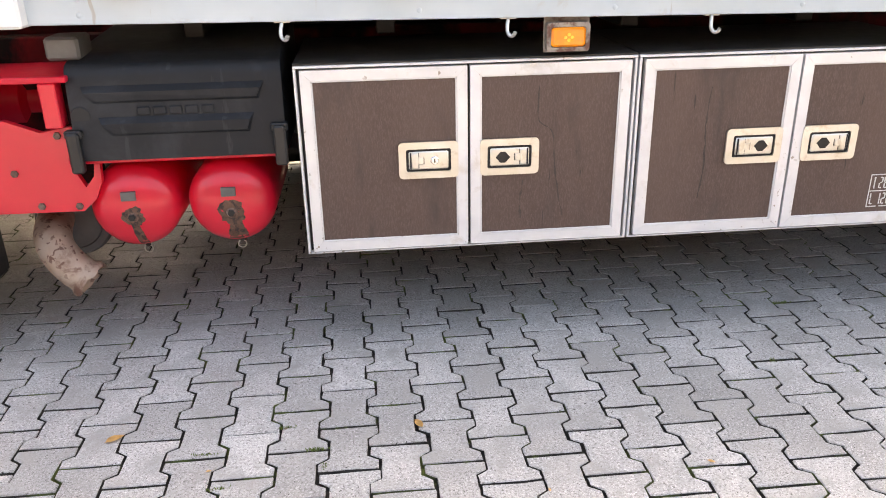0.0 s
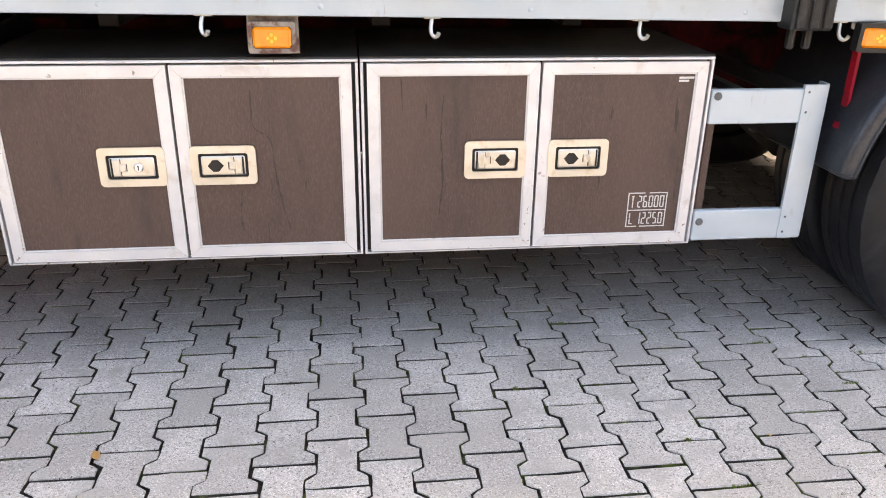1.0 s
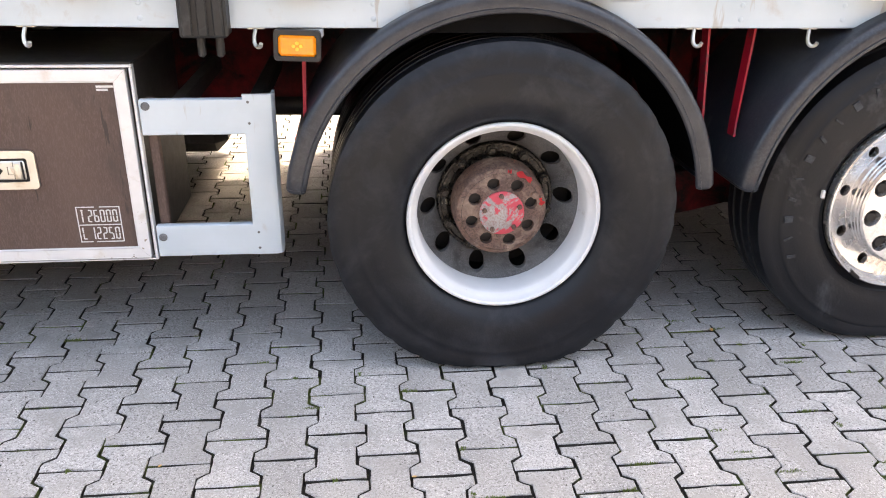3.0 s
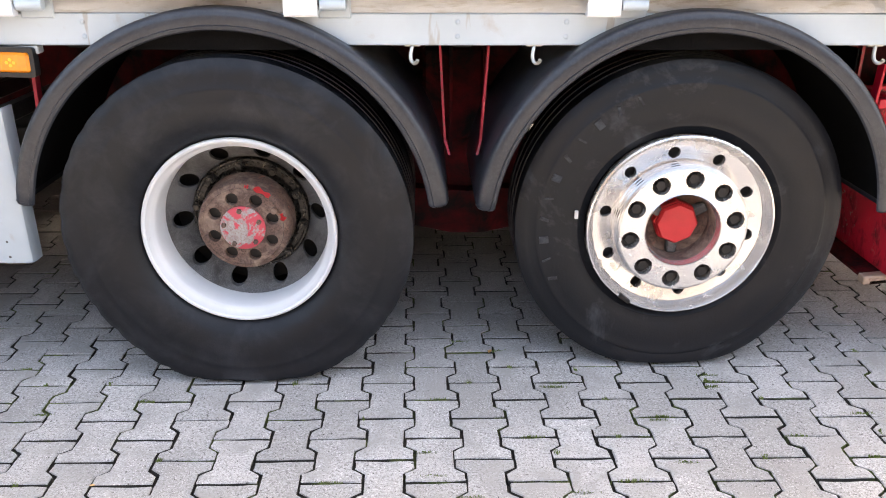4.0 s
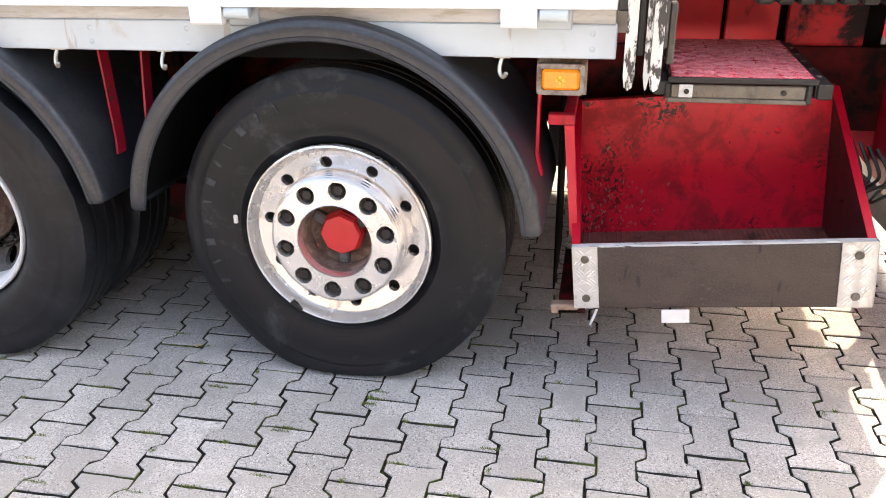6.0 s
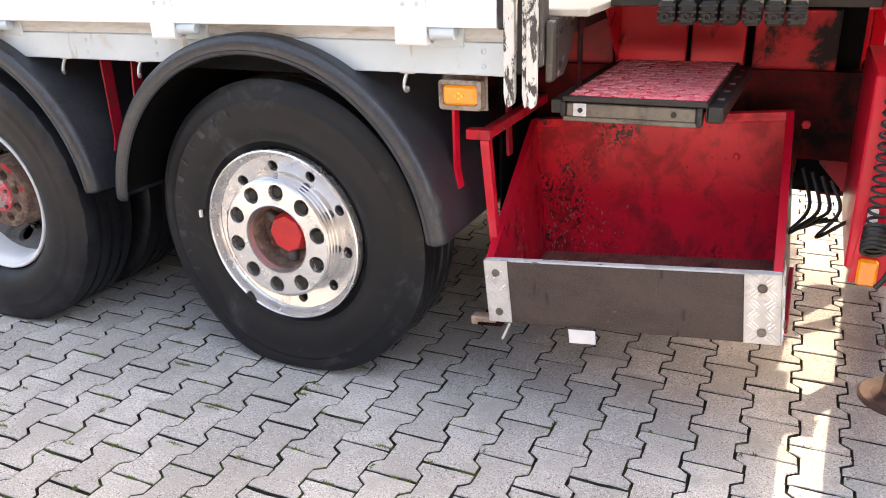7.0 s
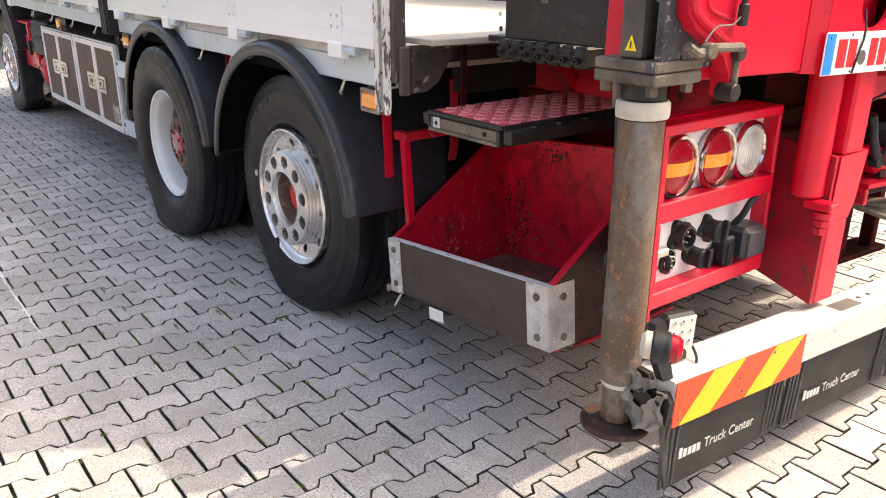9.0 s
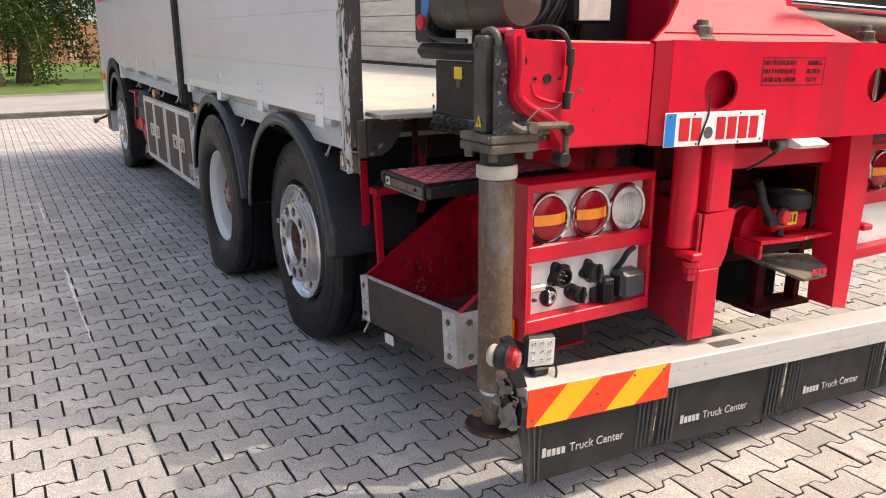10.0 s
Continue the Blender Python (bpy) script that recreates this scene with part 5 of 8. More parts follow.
def storage_box(x0, x1, keyed, label):
    b_ = thing("storage_box", (x0, 2.5, BOX_Z0), label, "storage box", "storage boxes under the bed")
    xm = (x0 + x1) / 2
    boxpart("carcass", x0 + 0.004, x1 - 0.004, BOX_Y + 0.030, 2.80, BOX_Z0 + 0.003, BOX_Z1 - 0.002, m_dark, b_, c=0.004)
    boxpart("top_sheet", x0, x1, BOX_Y + 0.004, 2.81, BOX_Z1 - 0.0015, BOX_Z1 + 0.004, m_dark, b_, "dark steel top sheet", c=0.001)
    boxpart("top_trim", x0, x1, BOX_Y + 0.000, BOX_Y + 0.028, BOX_Z1 - 0.010, BOX_Z1 - 0.002, m_alu, b_, c=0.002)
    boxpart("bottom_trim", x0, x1, BOX_Y + 0.004, BOX_Y + 0.028, BOX_Z0, BOX_Z0 + 0.005, m_alu, b_, c=0.001)
    for a in (x0, x1 - 0.008):
        boxpart("side_trim", a, a + 0.008, BOX_Y + 0.001, BOX_Y + 0.028, BOX_Z0 + 0.0055, BOX_Z1 - 0.0105, m_alu, b_, c=0.002)
    for i, (a, c) in enumerate(((x0 + 0.018, xm - 0.004), (xm + 0.004, x1 - 0.018))):
        z0, z1, w = BOX_Z0 + 0.010, BOX_Z1 - 0.015, 0.0305
        d = boxpart("door", a + w - 0.004, c - w + 0.004, BOX_Y + 0.003, BOX_Y + 0.020, z0 + w - 0.004, z1 - w + 0.004, m_ply, b_, "brown film-faced plywood door with dried runs", c=0.001)
        # mitred frame
        for poly in ([(a, z1), (c, z1), (c - w, z1 - w), (a + w, z1 - w)], [(a, z0), (a + w, z0 + w), (c - w, z0 + w), (c, z0)],
                     [(a, z0), (a, z1), (a + w, z1 - w), (a + w, z0 + w)], [(c, z0), (c - w, z0 + w), (c - w, z1 - w), (c, z1)]):
            cx, cz = sum(p[0] for p in poly) / 4, sum(p[1] for p in poly) / 4
            bm = prism(bmn(), [(cx + (p[0] - cx) * 0.9985, cz + (p[1] - cz) * 0.9985) for p in poly], "y", BOX_Y - 0.003, BOX_Y + 0.022)
            part("door_frame", bm, m_alu, d, "mitred aluminium door frame", smooth=0)
        # step of the frame towards the panel
        t = 0.005
        for q in ((a + w, c - w, z1 - w - t, z1 - w), (a + w, c - w, z0 + w, z0 + w + t), (a + w, a + w + t, z0 + w + t, z1 - w - t), (c - w - t, c - w, z0 + w + t, z1 - w - t)):
            boxpart("frame_bead", q[0] + 0.0003, q[1] - 0.0003, BOX_Y - 0.0005, BOX_Y + 0.01, q[2] + 0.0003, q[3] - 0.0003, m_alu, d, c=0.001)
        # recessed latch: its own field on the panel
        lx = c - 0.119 if i == 0 else a + 0.119
        latch(lx, (z0 + z1) / 2 + 0.001, d, keyed and i == 0, i == 0)
    boxpart("door_seal", x0 + 0.0085, x1 - 0.0085, BOX_Y + 0.023, BOX_Y + 0.029, BOX_Z0 + 0.006, BOX_Z1 - 0.011, m_black, b_, c=0.001)
    return b_, d


storage_box(-0.182, 0.826, True, "two-door brown plywood storage box with one keyed latch")
last_door = storage_box(0.832, 1.842, False, "two-door brown plywood storage box with stencilled white figures")[1]
# dark dried runs on the doors
for run in (
    ((0.534, 0.870), (0.533, 0.770), (0.577, 0.726), (0.589, 0.602), (0.615, 0.461)),
    ((1.062, 0.848), (1.056, 0.728), (1.063, 0.602), (1.053, 0.495)),
    ((0.489, 0.582), (0.481, 0.512), (0.483, 0.459)),
):
    rr = random.Random(len(run))
    bm, prev = bmn(), None
    for q in bend([(x, BOX_Y + 0.0026, z) for x, z in run], 7):
        w = rr.uniform(0.0012, 0.0032)
        cur = [bm.verts.new((q[0] + rr.gauss(0, 0.0012) + d, q[1], q[2])) for d in (-w, w)]
        if prev:
            bm.faces.new((prev[0], prev[1], cur[1], cur[0]))
        prev = cur
    part("dried_run", bm, m_plyfront, last_door, "dark dried run on the plywood")
# stencil: two lines in a ruled frame
sy = BOX_Y + 0.0028
SX, SZ = 1.630, 0.434
for q in ((SX, SX + 0.052, SZ + 0.108, SZ + 0.111), (SX + 0.066, SX + 0.123, SZ + 0.108, SZ + 0.111), (SX, SX + 0.123, SZ + 0.053, SZ + 0.056), (SX, SX + 0.035, SZ, SZ + 0.003), (SX + 0.045, SX + 0.123, SZ, SZ + 0.003),
          (SX, SX + 0.003, SZ + 0.0035, SZ + 0.0525), (SX, SX + 0.003, SZ + 0.0565, SZ + 0.1075), (SX + 0.12, SX + 0.123, SZ + 0.0035, SZ + 0.0525), (SX + 0.12, SX + 0.123, SZ + 0.0565, SZ + 0.1075)):
    boxpart("stencil_line", q[0], q[1], sy - 0.001, sy + 0.001, q[2], q[3], m_paint, last_door, "white stencilled line", c=0.0002)
SEG = {"0": "abcdef", "1": "bc", "2": "abged", "5": "afgcd", "6": "afgedc", "T": "ahk", "L": "fed"}


def stencil_digit(ch, x, z, w, h, t=0.0034):
    """A stencilled figure made of the strokes of a seven-stroke cut."""
    q = {"a": (x + t, x + w - t, z + h - t, z + h), "d": (x + t, x + w - t, z, z + t), "g": (x + t, x + w - t, z + h / 2 - t / 2, z + h / 2 + t / 2),
         "f": (x, x + t, z + h / 2 + 0.001, z + h - 0.001), "e": (x, x + t, z + 0.001, z + h / 2 - 0.001), "b": (x + w - t, x + w, z + h / 2 + 0.001, z + h - 0.001), "c": (x + w - t, x + w, z + 0.001, z + h / 2 - 0.001),
         "h": (x + w / 2 - t / 2, x + w / 2 + t / 2, z + h / 2 + 0.001, z + h - t - 0.001), "k": (x + w / 2 - t / 2, x + w / 2 + t / 2, z, z + h / 2 - 0.001)}
    bm = bmn()
    for s in SEG[ch]:
        a = q[s]
        cbox(bm, a[0], a[1], sy - 0.001, sy + 0.001, a[2], a[3], 0.0002)
    part("stencil_figure", bm, m_paint, last_door, "white stencilled figure " + ch)


for row, z in (("T 26000", SZ + 0.063), ("L 12250", SZ + 0.009)):
    x = SX + 0.009
    for ch in row:
        if ch == " ":
            x += 0.004
            continue
        stencil_digit(ch, x, z, 0.0135, 0.038)
        x += 0.0175
for k, w in ((0, 0.045), (1, 0.03)):
    boxpart("maker_mark", 1.742, 1.742 + w, sy - 0.001, sy + 0.001, 0.888 - k * 0.009, 0.894 - k * 0.009, m_paint, last_door, "small white maker mark", c=0.0003)

true_size(*FRONT)

# ---- red tool tray behind the rear wheel ----
tray = thing("tool_tray", (5.3, 2.6, 0.3), "open red steel tool tray with brown front board and tread-plate corners", "tool tray")
TM = Matrix.Translation((5.050, 2.258, 0.300)) @ Matrix.Rotation(radians(-5.2), 4, "Y")
TL, TD, TF, TB = 0.832, 0.575, 0.198, 0.515
part("front_board", cbox(bmn(), 0.002, TL - 0.002, 0.0, 0.016, 0.0, TF, 0.002, TM), m_plyfront, tray, "dark brown plywood front board")
part("front_lip", cbox(bmn(), 0.0, TL, 0.002, 0.026, TF + 0.0003, TF + 0.006, 0.002, TM), m_rail2, tray, "bent worn metal lip")
part("back_panel", cbox(bmn(), 0.0, TL, TD, TD + 0.005, 0.0, TB, 0.001, TM), m_redrust, tray, "red back panel with black abrasion patches")
part("back_lip", cbox(bmn(), 0.004, TL - 0.004, TD - 0.022, TD - 0.001, TB - 0.03, TB - 0.001, 0.002, TM), m_redrust, tray)
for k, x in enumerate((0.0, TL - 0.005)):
    part("side_panel", prism(bmn(), [(0.017, 0.0), (TD - 0.0005, 0.0), (TD - 0.0005, TB), (TD - 0.04, TB), (0.027, TF)], "x", x, x + 0.005, TM), m_redchip if k == 0 else m_trayside, tray, "chipped red sloping side panel" if k == 0 else "sloping side panel, its red darkened for shade", smooth=0)
    x0, x1 = (0.0055, 0.024) if k == 0 else (TL - 0.022, TL - 0.0055)
    part("side_flange", prism(bmn(), [(0.022, TF + 0.007), (TD - 0.045, TB + 0.004), (TD - 0.045, TB - 0.002), (0.022, TF + 0.001)], "x", x0 - (0.006 if k == 0 else 0), x1 + (0 if k == 0 else 0.006), TM), m_red, tray, "bright red folded flange", smooth=0)
part("tray_floor", cbox(bmn(), 0.006, TL - 0.006, 0.017, TD - 0.001, 0.012, 0.016, 0.001, TM), m_mesh, tray, "dirty perforated tray floor")
bm = bmn()
for i in range(49):
    x = 0.012 + i * 0.0166
    cbox(bm, x, x + 0.004, 0.02, TD - 0.004, 0.0162, 0.021, 0.001, TM)
part("floor_mesh", bm, m_mesh, tray, "rusty expanded mesh on the floor")
part("base_angle", cbox(bmn(), -0.03, TL - 0.01, 0.03, 0.06, -0.014, -0.001, 0.002, TM), m_redchip, tray)
part("base_angle", cbox(bmn(), -0.03, TL - 0.01, TD - 0.06, TD - 0.03, -0.014, -0.001, 0.002, TM), m_redchip, tray)
part("support_channel", cbox(bmn(), -0.055, 0.03, 0.02, 0.5, -0.03, -0.0145, 0.003, TM), m_darkred, tray)
part("tow_stub", cbox(bmn(), -0.075, 0.012, 0.02, 0.06, -0.03, 0.0, 0.004, TM), m_exhaust, tray)


def tread_plate(bm, x0, x1, z0, z1, m, pitch=0.030, raise_=0.0026):
    """Raised three-bar lozenges over a plate lying in x and z, facing -y of m."""
    nx, nz = max(1, int((x1 - x0) / pitch)), max(1, int((z1 - z0) / pitch))
    for i in range(nx):
        for j in range(nz):
            c = Matrix.Translation((x0 + (i + 0.5) * (x1 - x0) / nx, 0, z0 + (j + 0.5) * (z1 - z0) / nz)) @ Matrix.Rotation(radians(45 if (i + j) % 2 else -45), 4, "Y")
            for o in (-0.0085, 0, 0.0085):
                h = 0.0150 - abs(o) * 0.3
                prism(bm, [(-h, o), (-h * 0.5, o + 0.0021), (h * 0.5, o + 0.0021), (h, o), (h * 0.5, o - 0.0021), (-h * 0.5, o - 0.0021)], "y", -raise_, 0, m @ c)
    return bm


for x0, x1 in ((0.0, 0.075), (TL - 0.092, TL)):
    pl = part("corner_plate", cbox(bmn(), x0, x1, -0.004, -0.0005, 0.001, TF + 0.006, 0.001, TM), m_tread, tray, "aluminium tread-plate corner")
    part("tread_pattern", tread_plate(bmn(), x0 + 0.003, x1 - 0.003, 0.006, TF, TM @ Matrix.Translation((0, -0.004, 0))), m_treadbar, pl, smooth=0)
    for z in (0.036, TF - 0.034):
        c = TM @ Vector(((x0 + x1) / 2, -0.004, z))
        part("corner_bolt", lathe(bmn(), c, (0, -1, 0), [(0.0125, -0.002), (0.0125, 0.003), (0.010, 0.006), (0, 0.007)], 14), m_grime, pl)
RM = TM @ Matrix.Translation((TL + 0.004, 0, 0)) @ Matrix.Rotation(radians(90), 4, "Z")
pl = part("corner_plate", cbox(bmn(), -0.003, 0.105, -0.0002, 0.0035, 0.001, TF + 0.006, 0.001, RM), m_tread, tray, "aluminium tread-plate corner")
part("tread_pattern", tread_plate(bmn(), 0.0, 0.102, 0.006, TF, RM), m_treadbar, pl, smooth=0)
for z in (0.036, TF - 0.034):
    c = RM @ Vector((0.055, 0, z))
    part("corner_bolt", lathe(bmn(), c, (1, 0, 0), [(0.0125, -0.002), (0.0125, 0.003), (0.010, 0.006), (0, 0.007)], 14), m_grime, pl)
part("hanging_tag", cbox(bmn(), -0.040, 0.040, -0.001, 0.001, -0.044, 0.0, 0.0005, Matrix.Translation((5.345, 2.240, 0.330)) @ Matrix.Rotation(radians(-6), 4, "Y")), m_plate, tray, "small white tag")
part("wire_end", rod(bmn(), (5.118, 2.25, 0.306), (5.100, 2.235, 0.258), 0.004, 8), m_rail2, tray)
part("side_base", cbox(bmn(), TL - 0.004, TL + 0.014, 0.10, TD, -0.014, -0.002, 0.003, TM), m_strut, tray, "chipped red lower edge")
rk = random.Random(14)
for face in ("back", "side"):
    for _ in range(75 if face == "back" else 36):
        L = rk.uniform(0.003, 0.010)
        w = rk.uniform(0.0012, 0.0028)
        a = radians(rk.gauss(75, 28))
        u, z = abs(rk.gauss(0.0, 0.13)) + 0.012, 0.03 + abs(rk.gauss(0.0, 0.12))
        if u > TD - 0.08 or z > 0.36 or (face == "side" and z > TF + (TD - 0.06 - u) * 0.5):
            continue
        q = [(math.cos(a) * dx - math.sin(a) * dz, math.sin(a) * dx + math.cos(a) * dz) for dx, dz in ((-L, 0), (-L * 0.3, w), (L * 0.6, w * 0.7), (L, 0), (L * 0.2, -w), (-L * 0.6, -w * 0.8))]
        if face == "back":
            ch = prism(bmn(), [(u + dx, z + dz) for dx, dz in q], "y", TD - 0.0006, TD - 0.0001, TM)
        else:
            ch = prism(bmn(), [(TD - 0.03 - u + dx, z + dz) for dx, dz in q], "x", 0.0051, 0.0056, TM)
        part("paint_chip", ch, m_chipgrey, tray, smooth=0)
part("rivet", lathe(bmn(), TM @ Vector((0.665, TD - 0.001, 0.37)), (0, -1, 0), [(0.011, -0.002), (0.011, 0.003), (0.007, 0.007), (0, 0.007)], 12), m_redrust, tray)

# strut frame before the tray
boxpart("tray_frame", 4.985, 5.018, 2.386, 2.93, 0.848, 0.880, m_redchip, tray, "red square-bar frame", c=0.003)
boxpart("frame_stub", 4.942, 5.020, 2.350, 2.3855, 0.846, 0.878, m_redchip, tray, c=0.003)
boxpart("splash_panel", 4.965, 4.972, 2.58, 3.02, 0.20, 1.0, m_liner, truck, "black splash panel", c=0.001)
part("frame_leg", prism(bmn(), [(4.990, 0.847), (5.018, 0.847), (5.046, 0.505), (5.022, 0.505)], "y", 2.345, 2.372), m_red, tray, "red strut", smooth=0)

# ---- step ----
step = thing("side_step", (5.3, 2.6, 0.93), "pull-out step with worn red tread plate, sky sheen coloured pink, in a dark frame", "step")
SM = Matrix.Translation((5.266, 2.275, 1.007)) @ Matrix.Rotation(radians(-1.5), 4, "Z") @ Matrix.Rotation(radians(0.6), 4, "X") @ Matrix.Rotation(radians(-0.5), 4, "Y")
part("tread", cbox(bmn(), 0.006, 0.366, 0.006, 0.622, -0.004, 0.0, 0.001, SM), m_treadred, step, "worn red tread plate")
bm = bmn()
for i in range(9):
    for j in range(15):
        c = SM @ Matrix.Translation((0.028 + i * 0.0395, 0.030 + j * 0.0402, 0)) @ Matrix.Rotation(radians(45 if (i + j) % 2 else -45), 4, "Z")
        for o in (-0.0105, 0.0, 0.0105):
            h = 0.0195 - abs(o) * 0.3
            prism(bm, [(-h, o), (-h * 0.4, o + 0.0030), (h * 0.4, o + 0.0030), (h, o), (h * 0.4, o - 0.0030), (-h * 0.4, o - 0.0030)], "z", 0, 0.0030, c)
part("tread_pattern", bm, m_treadsheen, step, "raised lozenges of the tread, pink for sky sheen", smooth=0)
part("step_frame", cbox(bmn(), -0.004, 0.372, -0.007, 0.0055, -0.013, 0.0015, 0.002, SM), m_dark, step, "dark steel frame")
for q in ((0.0, 0.0055, 0.0058, 0.624), (0.3665, 0.372, 0.0058, 0.624)):
    part("step_frame", cbox(bmn(), q[0], q[1], q[2], q[3], -0.05, 0.0015, 0.002, SM), m_dark, step, "dark steel frame")
part("step_beam", cbox(bmn(), 0.3725, 0.41, 0.0, 0.64, -0.052, -0.012, 0.003, SM), m_dark, step, "dark steel slide beam")
for k in range(5):
    part("frame_bolt", lathe(bmn(), SM @ Vector((0.39, 0.1 + k * 0.11, -0.012)), (0, 0, 1), [(0.009, 0), (0.009, 0.003), (0, 0.004)], 10), m_grime, step)
part("step_beam", cbox(bmn(), -0.038, -0.0005, 0.0, 0.64, -0.048, -0.01, 0.003, SM), m_dark, step)
part("front_sill", cbox(bmn(), -0.004, 0.352, -0.004, 0.03, -0.066, -0.054, 0.002, SM), m_grime, step, "dull lower sill")
part("front_end", cbox(bmn(), 0.346, 0.360, -0.006, 0.03, -0.064, -0.0135, 0.003, SM), m_dark, step)
part("front_end", cbox(bmn(), -0.010, 0.004, -0.006, 0.03, -0.0535, -0.0135, 0.003, SM), m_dark, step)
part("front_bar", cbox(bmn(), 0.006, 0.345, -0.002, 0.02, -0.0535, -0.018, 0.003, SM), m_grime, step, "scuffed aluminium front bar")
part("front_pad", cbox(bmn(), 0.026, 0.062, -0.006, -0.0025, -0.052, -0.017, 0.002, SM), m_rail2, step)
for x in (0.046, 0.29):
    part("front_bolt", lathe(bmn(), SM @ Vector((x, -0.0055, -0.035)), (0, -1, 0), [(0.007, -0.004), (0.007, 0.003), (0, 0.005)], 10), m_nut, step)

true_size(*ASIS)

# ---- loader crane frame at the rear ----
crane = thing("loader_crane", (5.9, 3.4, 1.0), "red loader crane base with crossbeam, folded arm and stabiliser leg", "loader crane")
bx = 6.268
# crossbeam: an end part, then two parts that each step a little proud, with oval holes
boxpart("crossbeam", 6.0, 6.238, 2.262, 2.752, 1.203, 1.521, m_red, crane, "bright red steel crossbeam", c=0.006)
part("beam_step", prism(bmn(), [(6.0, 2.7525), (6.238, 2.7525), (bx - 0.001, 2.797), (6.0, 2.797)], "z", 1.198, 1.526), m_red, crane, smooth=0)
part("beam_step", prism(bmn(), [(6.0, 3.515), (bx - 0.001, 3.515), (bx + 0.026, 3.607), (6.0, 3.607)], "z", 1.198, 1.532), m_red, crane, smooth=0)


def plate_with_ovals(y0, y1, z0, z1, holes, x0, x1, material, parent):
    """An upright plate facing the rear with oval holes cut through it."""
    bm = bmn()
    cuts = sorted(holes)
    edges = [y0] + [(a[0] + b_[0]) / 2 for a, b_ in zip(cuts, cuts[1:])] + [y1]
    k = 24
    for (cy, cz, ry, rz), a, b_ in zip(cuts, edges, edges[1:]):
        rings = []
        for x in (x1, x0):
            o, h = [], []
            for i in range(k):
                t = 2 * math.pi * i / k + math.pi / 4
                c, s = math.cos(t), math.sin(t)
                q = max(abs(c), abs(s))
                ey, ez = c / q, s / q
                py = cy + ey * ((b_ - cy) if ey > 0 else (cy - a))
                pz = cz + ez * ((z1 - cz) if ez > 0 else (cz - z0))
                o.append(bm.verts.new((x, py, pz)))
                h.append(bm.verts.new((x, cy + ry * c, cz + rz * s)))
            rings.append((o, h))
        (o1, h1), (o0, h0) = rings
        for i in range(k):
            j = (i + 1) % k
            bm.faces.new((o1[i], o1[j], h1[j], h1[i]))
            bm.faces.new((o0[j], o0[i], h0[i], h0[j]))
            bm.faces.new((h1[i], h1[j], h0[j], h0[i]))
            bm.faces.new((o1[j], o1[i], o0[i], o0[j]))
    bmesh.ops.remove_doubles(bm, verts=bm.verts[:], dist=0.0003)
    return part("hole_plate", bm, material, parent, "red plate with oval cut-outs", smooth=30)


plate_with_ovals(2.798, 3.514, 1.200, 1.528, [(3.020, 1.373, 0.075, 0.063)], bx - 0.012, bx, m_red, crane)
plate_with_ovals(3.608, 4.60, 1.200, 1.532, [(3.795, 1.382, 0.066, 0.064)], bx + 0.013, bx + 0.025, m_red, crane)
for y, x in ((3.020, bx - 0.062), (3.795, bx - 0.055)):
    boxpart("hole_backing", x, x + 0.008, y - 0.11, y + 0.11, 1.28, 1.48, m_red, crane, "red inner plate behind the cut-out", c=0.001)
boxpart("beam_back", 6.0, 6.015, 2.80, 4.60, 1.205, 1.52, m_darkred, crane)
boxpart("beam_top", 6.016, bx - 0.013, 2.80, 4.60, 1.512, 1.521, m_red, crane)
boxpart("beam_bottom", 6.016, bx - 0.013, 2.80, 4.60, 1.204, 1.213, m_red, crane)
part("inner_rod", rod(bmn(), (6.255, 3.825, 1.30), (6.255, 3.825, 1.45), 0.016, 16), m_chrome, crane, "bare rod behind the oval hole")
for y in (2.972, 3.80):
    nb = lathe(bmn(), (6.205, y, 1.528), (0, 0, 1), [(0.047, 0), (0.047, 0.006), (0.040, 0.010), (0.038, 0.018), (0, 0.018)], 24)
    lathe(nb, (6.205, y, 1.546), (0, 0, 1), [(0.035, 0), (0.035, 0.026), (0.031, 0.030), (0, 0.030)], 6)
    lathe(nb, (6.205, y, 1.576), (0, 0, 1), [(0.019, 0), (0.019, 0.016), (0.016, 0.019), (0, 0.019)], 16)
    part("beam_bolt", nb, m_grime, crane, "grey hexagon beam bolt on a washer", smooth=30)
# sloping gusset behind the beam
HM = Matrix(((1, 0, -1.05, 6.245 + 1.05 * 1.524), (0, 1, 0, 0), (0, 0, 1, 0), (0, 0, 0, 1)))
part("hump_plate", prism(bmn(), [(2.735, 1.524), (3.745, 1.533), (3.62, 1.585), (3.52, 1.65), (3.44, 1.72), (3.38, 1.82), (3.06, 1.82), (3.00, 1.72), (2.95, 1.65), (2.84, 1.575)], "x", -0.014, 0.0, HM), m_red, crane, "rounded red sloping gusset plate", smooth=0)
part("hump_fold", prism(bmn(), [(2.80, 1.552), (3.62, 1.558), (3.60, 1.566), (2.83, 1.560)], "x", 0.0005, 0.006, HM), m_red, crane, smooth=0)
part("crane_column", cbox(bmn(), 5.55, 5.98, 3.06, 3.72, 1.20, 3.6, 0.03), m_red, crane, "red crane column")
part("ram_rod", rod(bmn(), (6.16, 3.42, 1.668), (6.16, 4.6, 1.640), 0.016, 16), m_chrome, crane, "bare ram rod")
part("ram_body", rod(bmn(), (6.04, 3.60, 1.595), (6.04, 4.7, 1.570), 0.055, 24), m_ram, crane, "greasy dark ram")
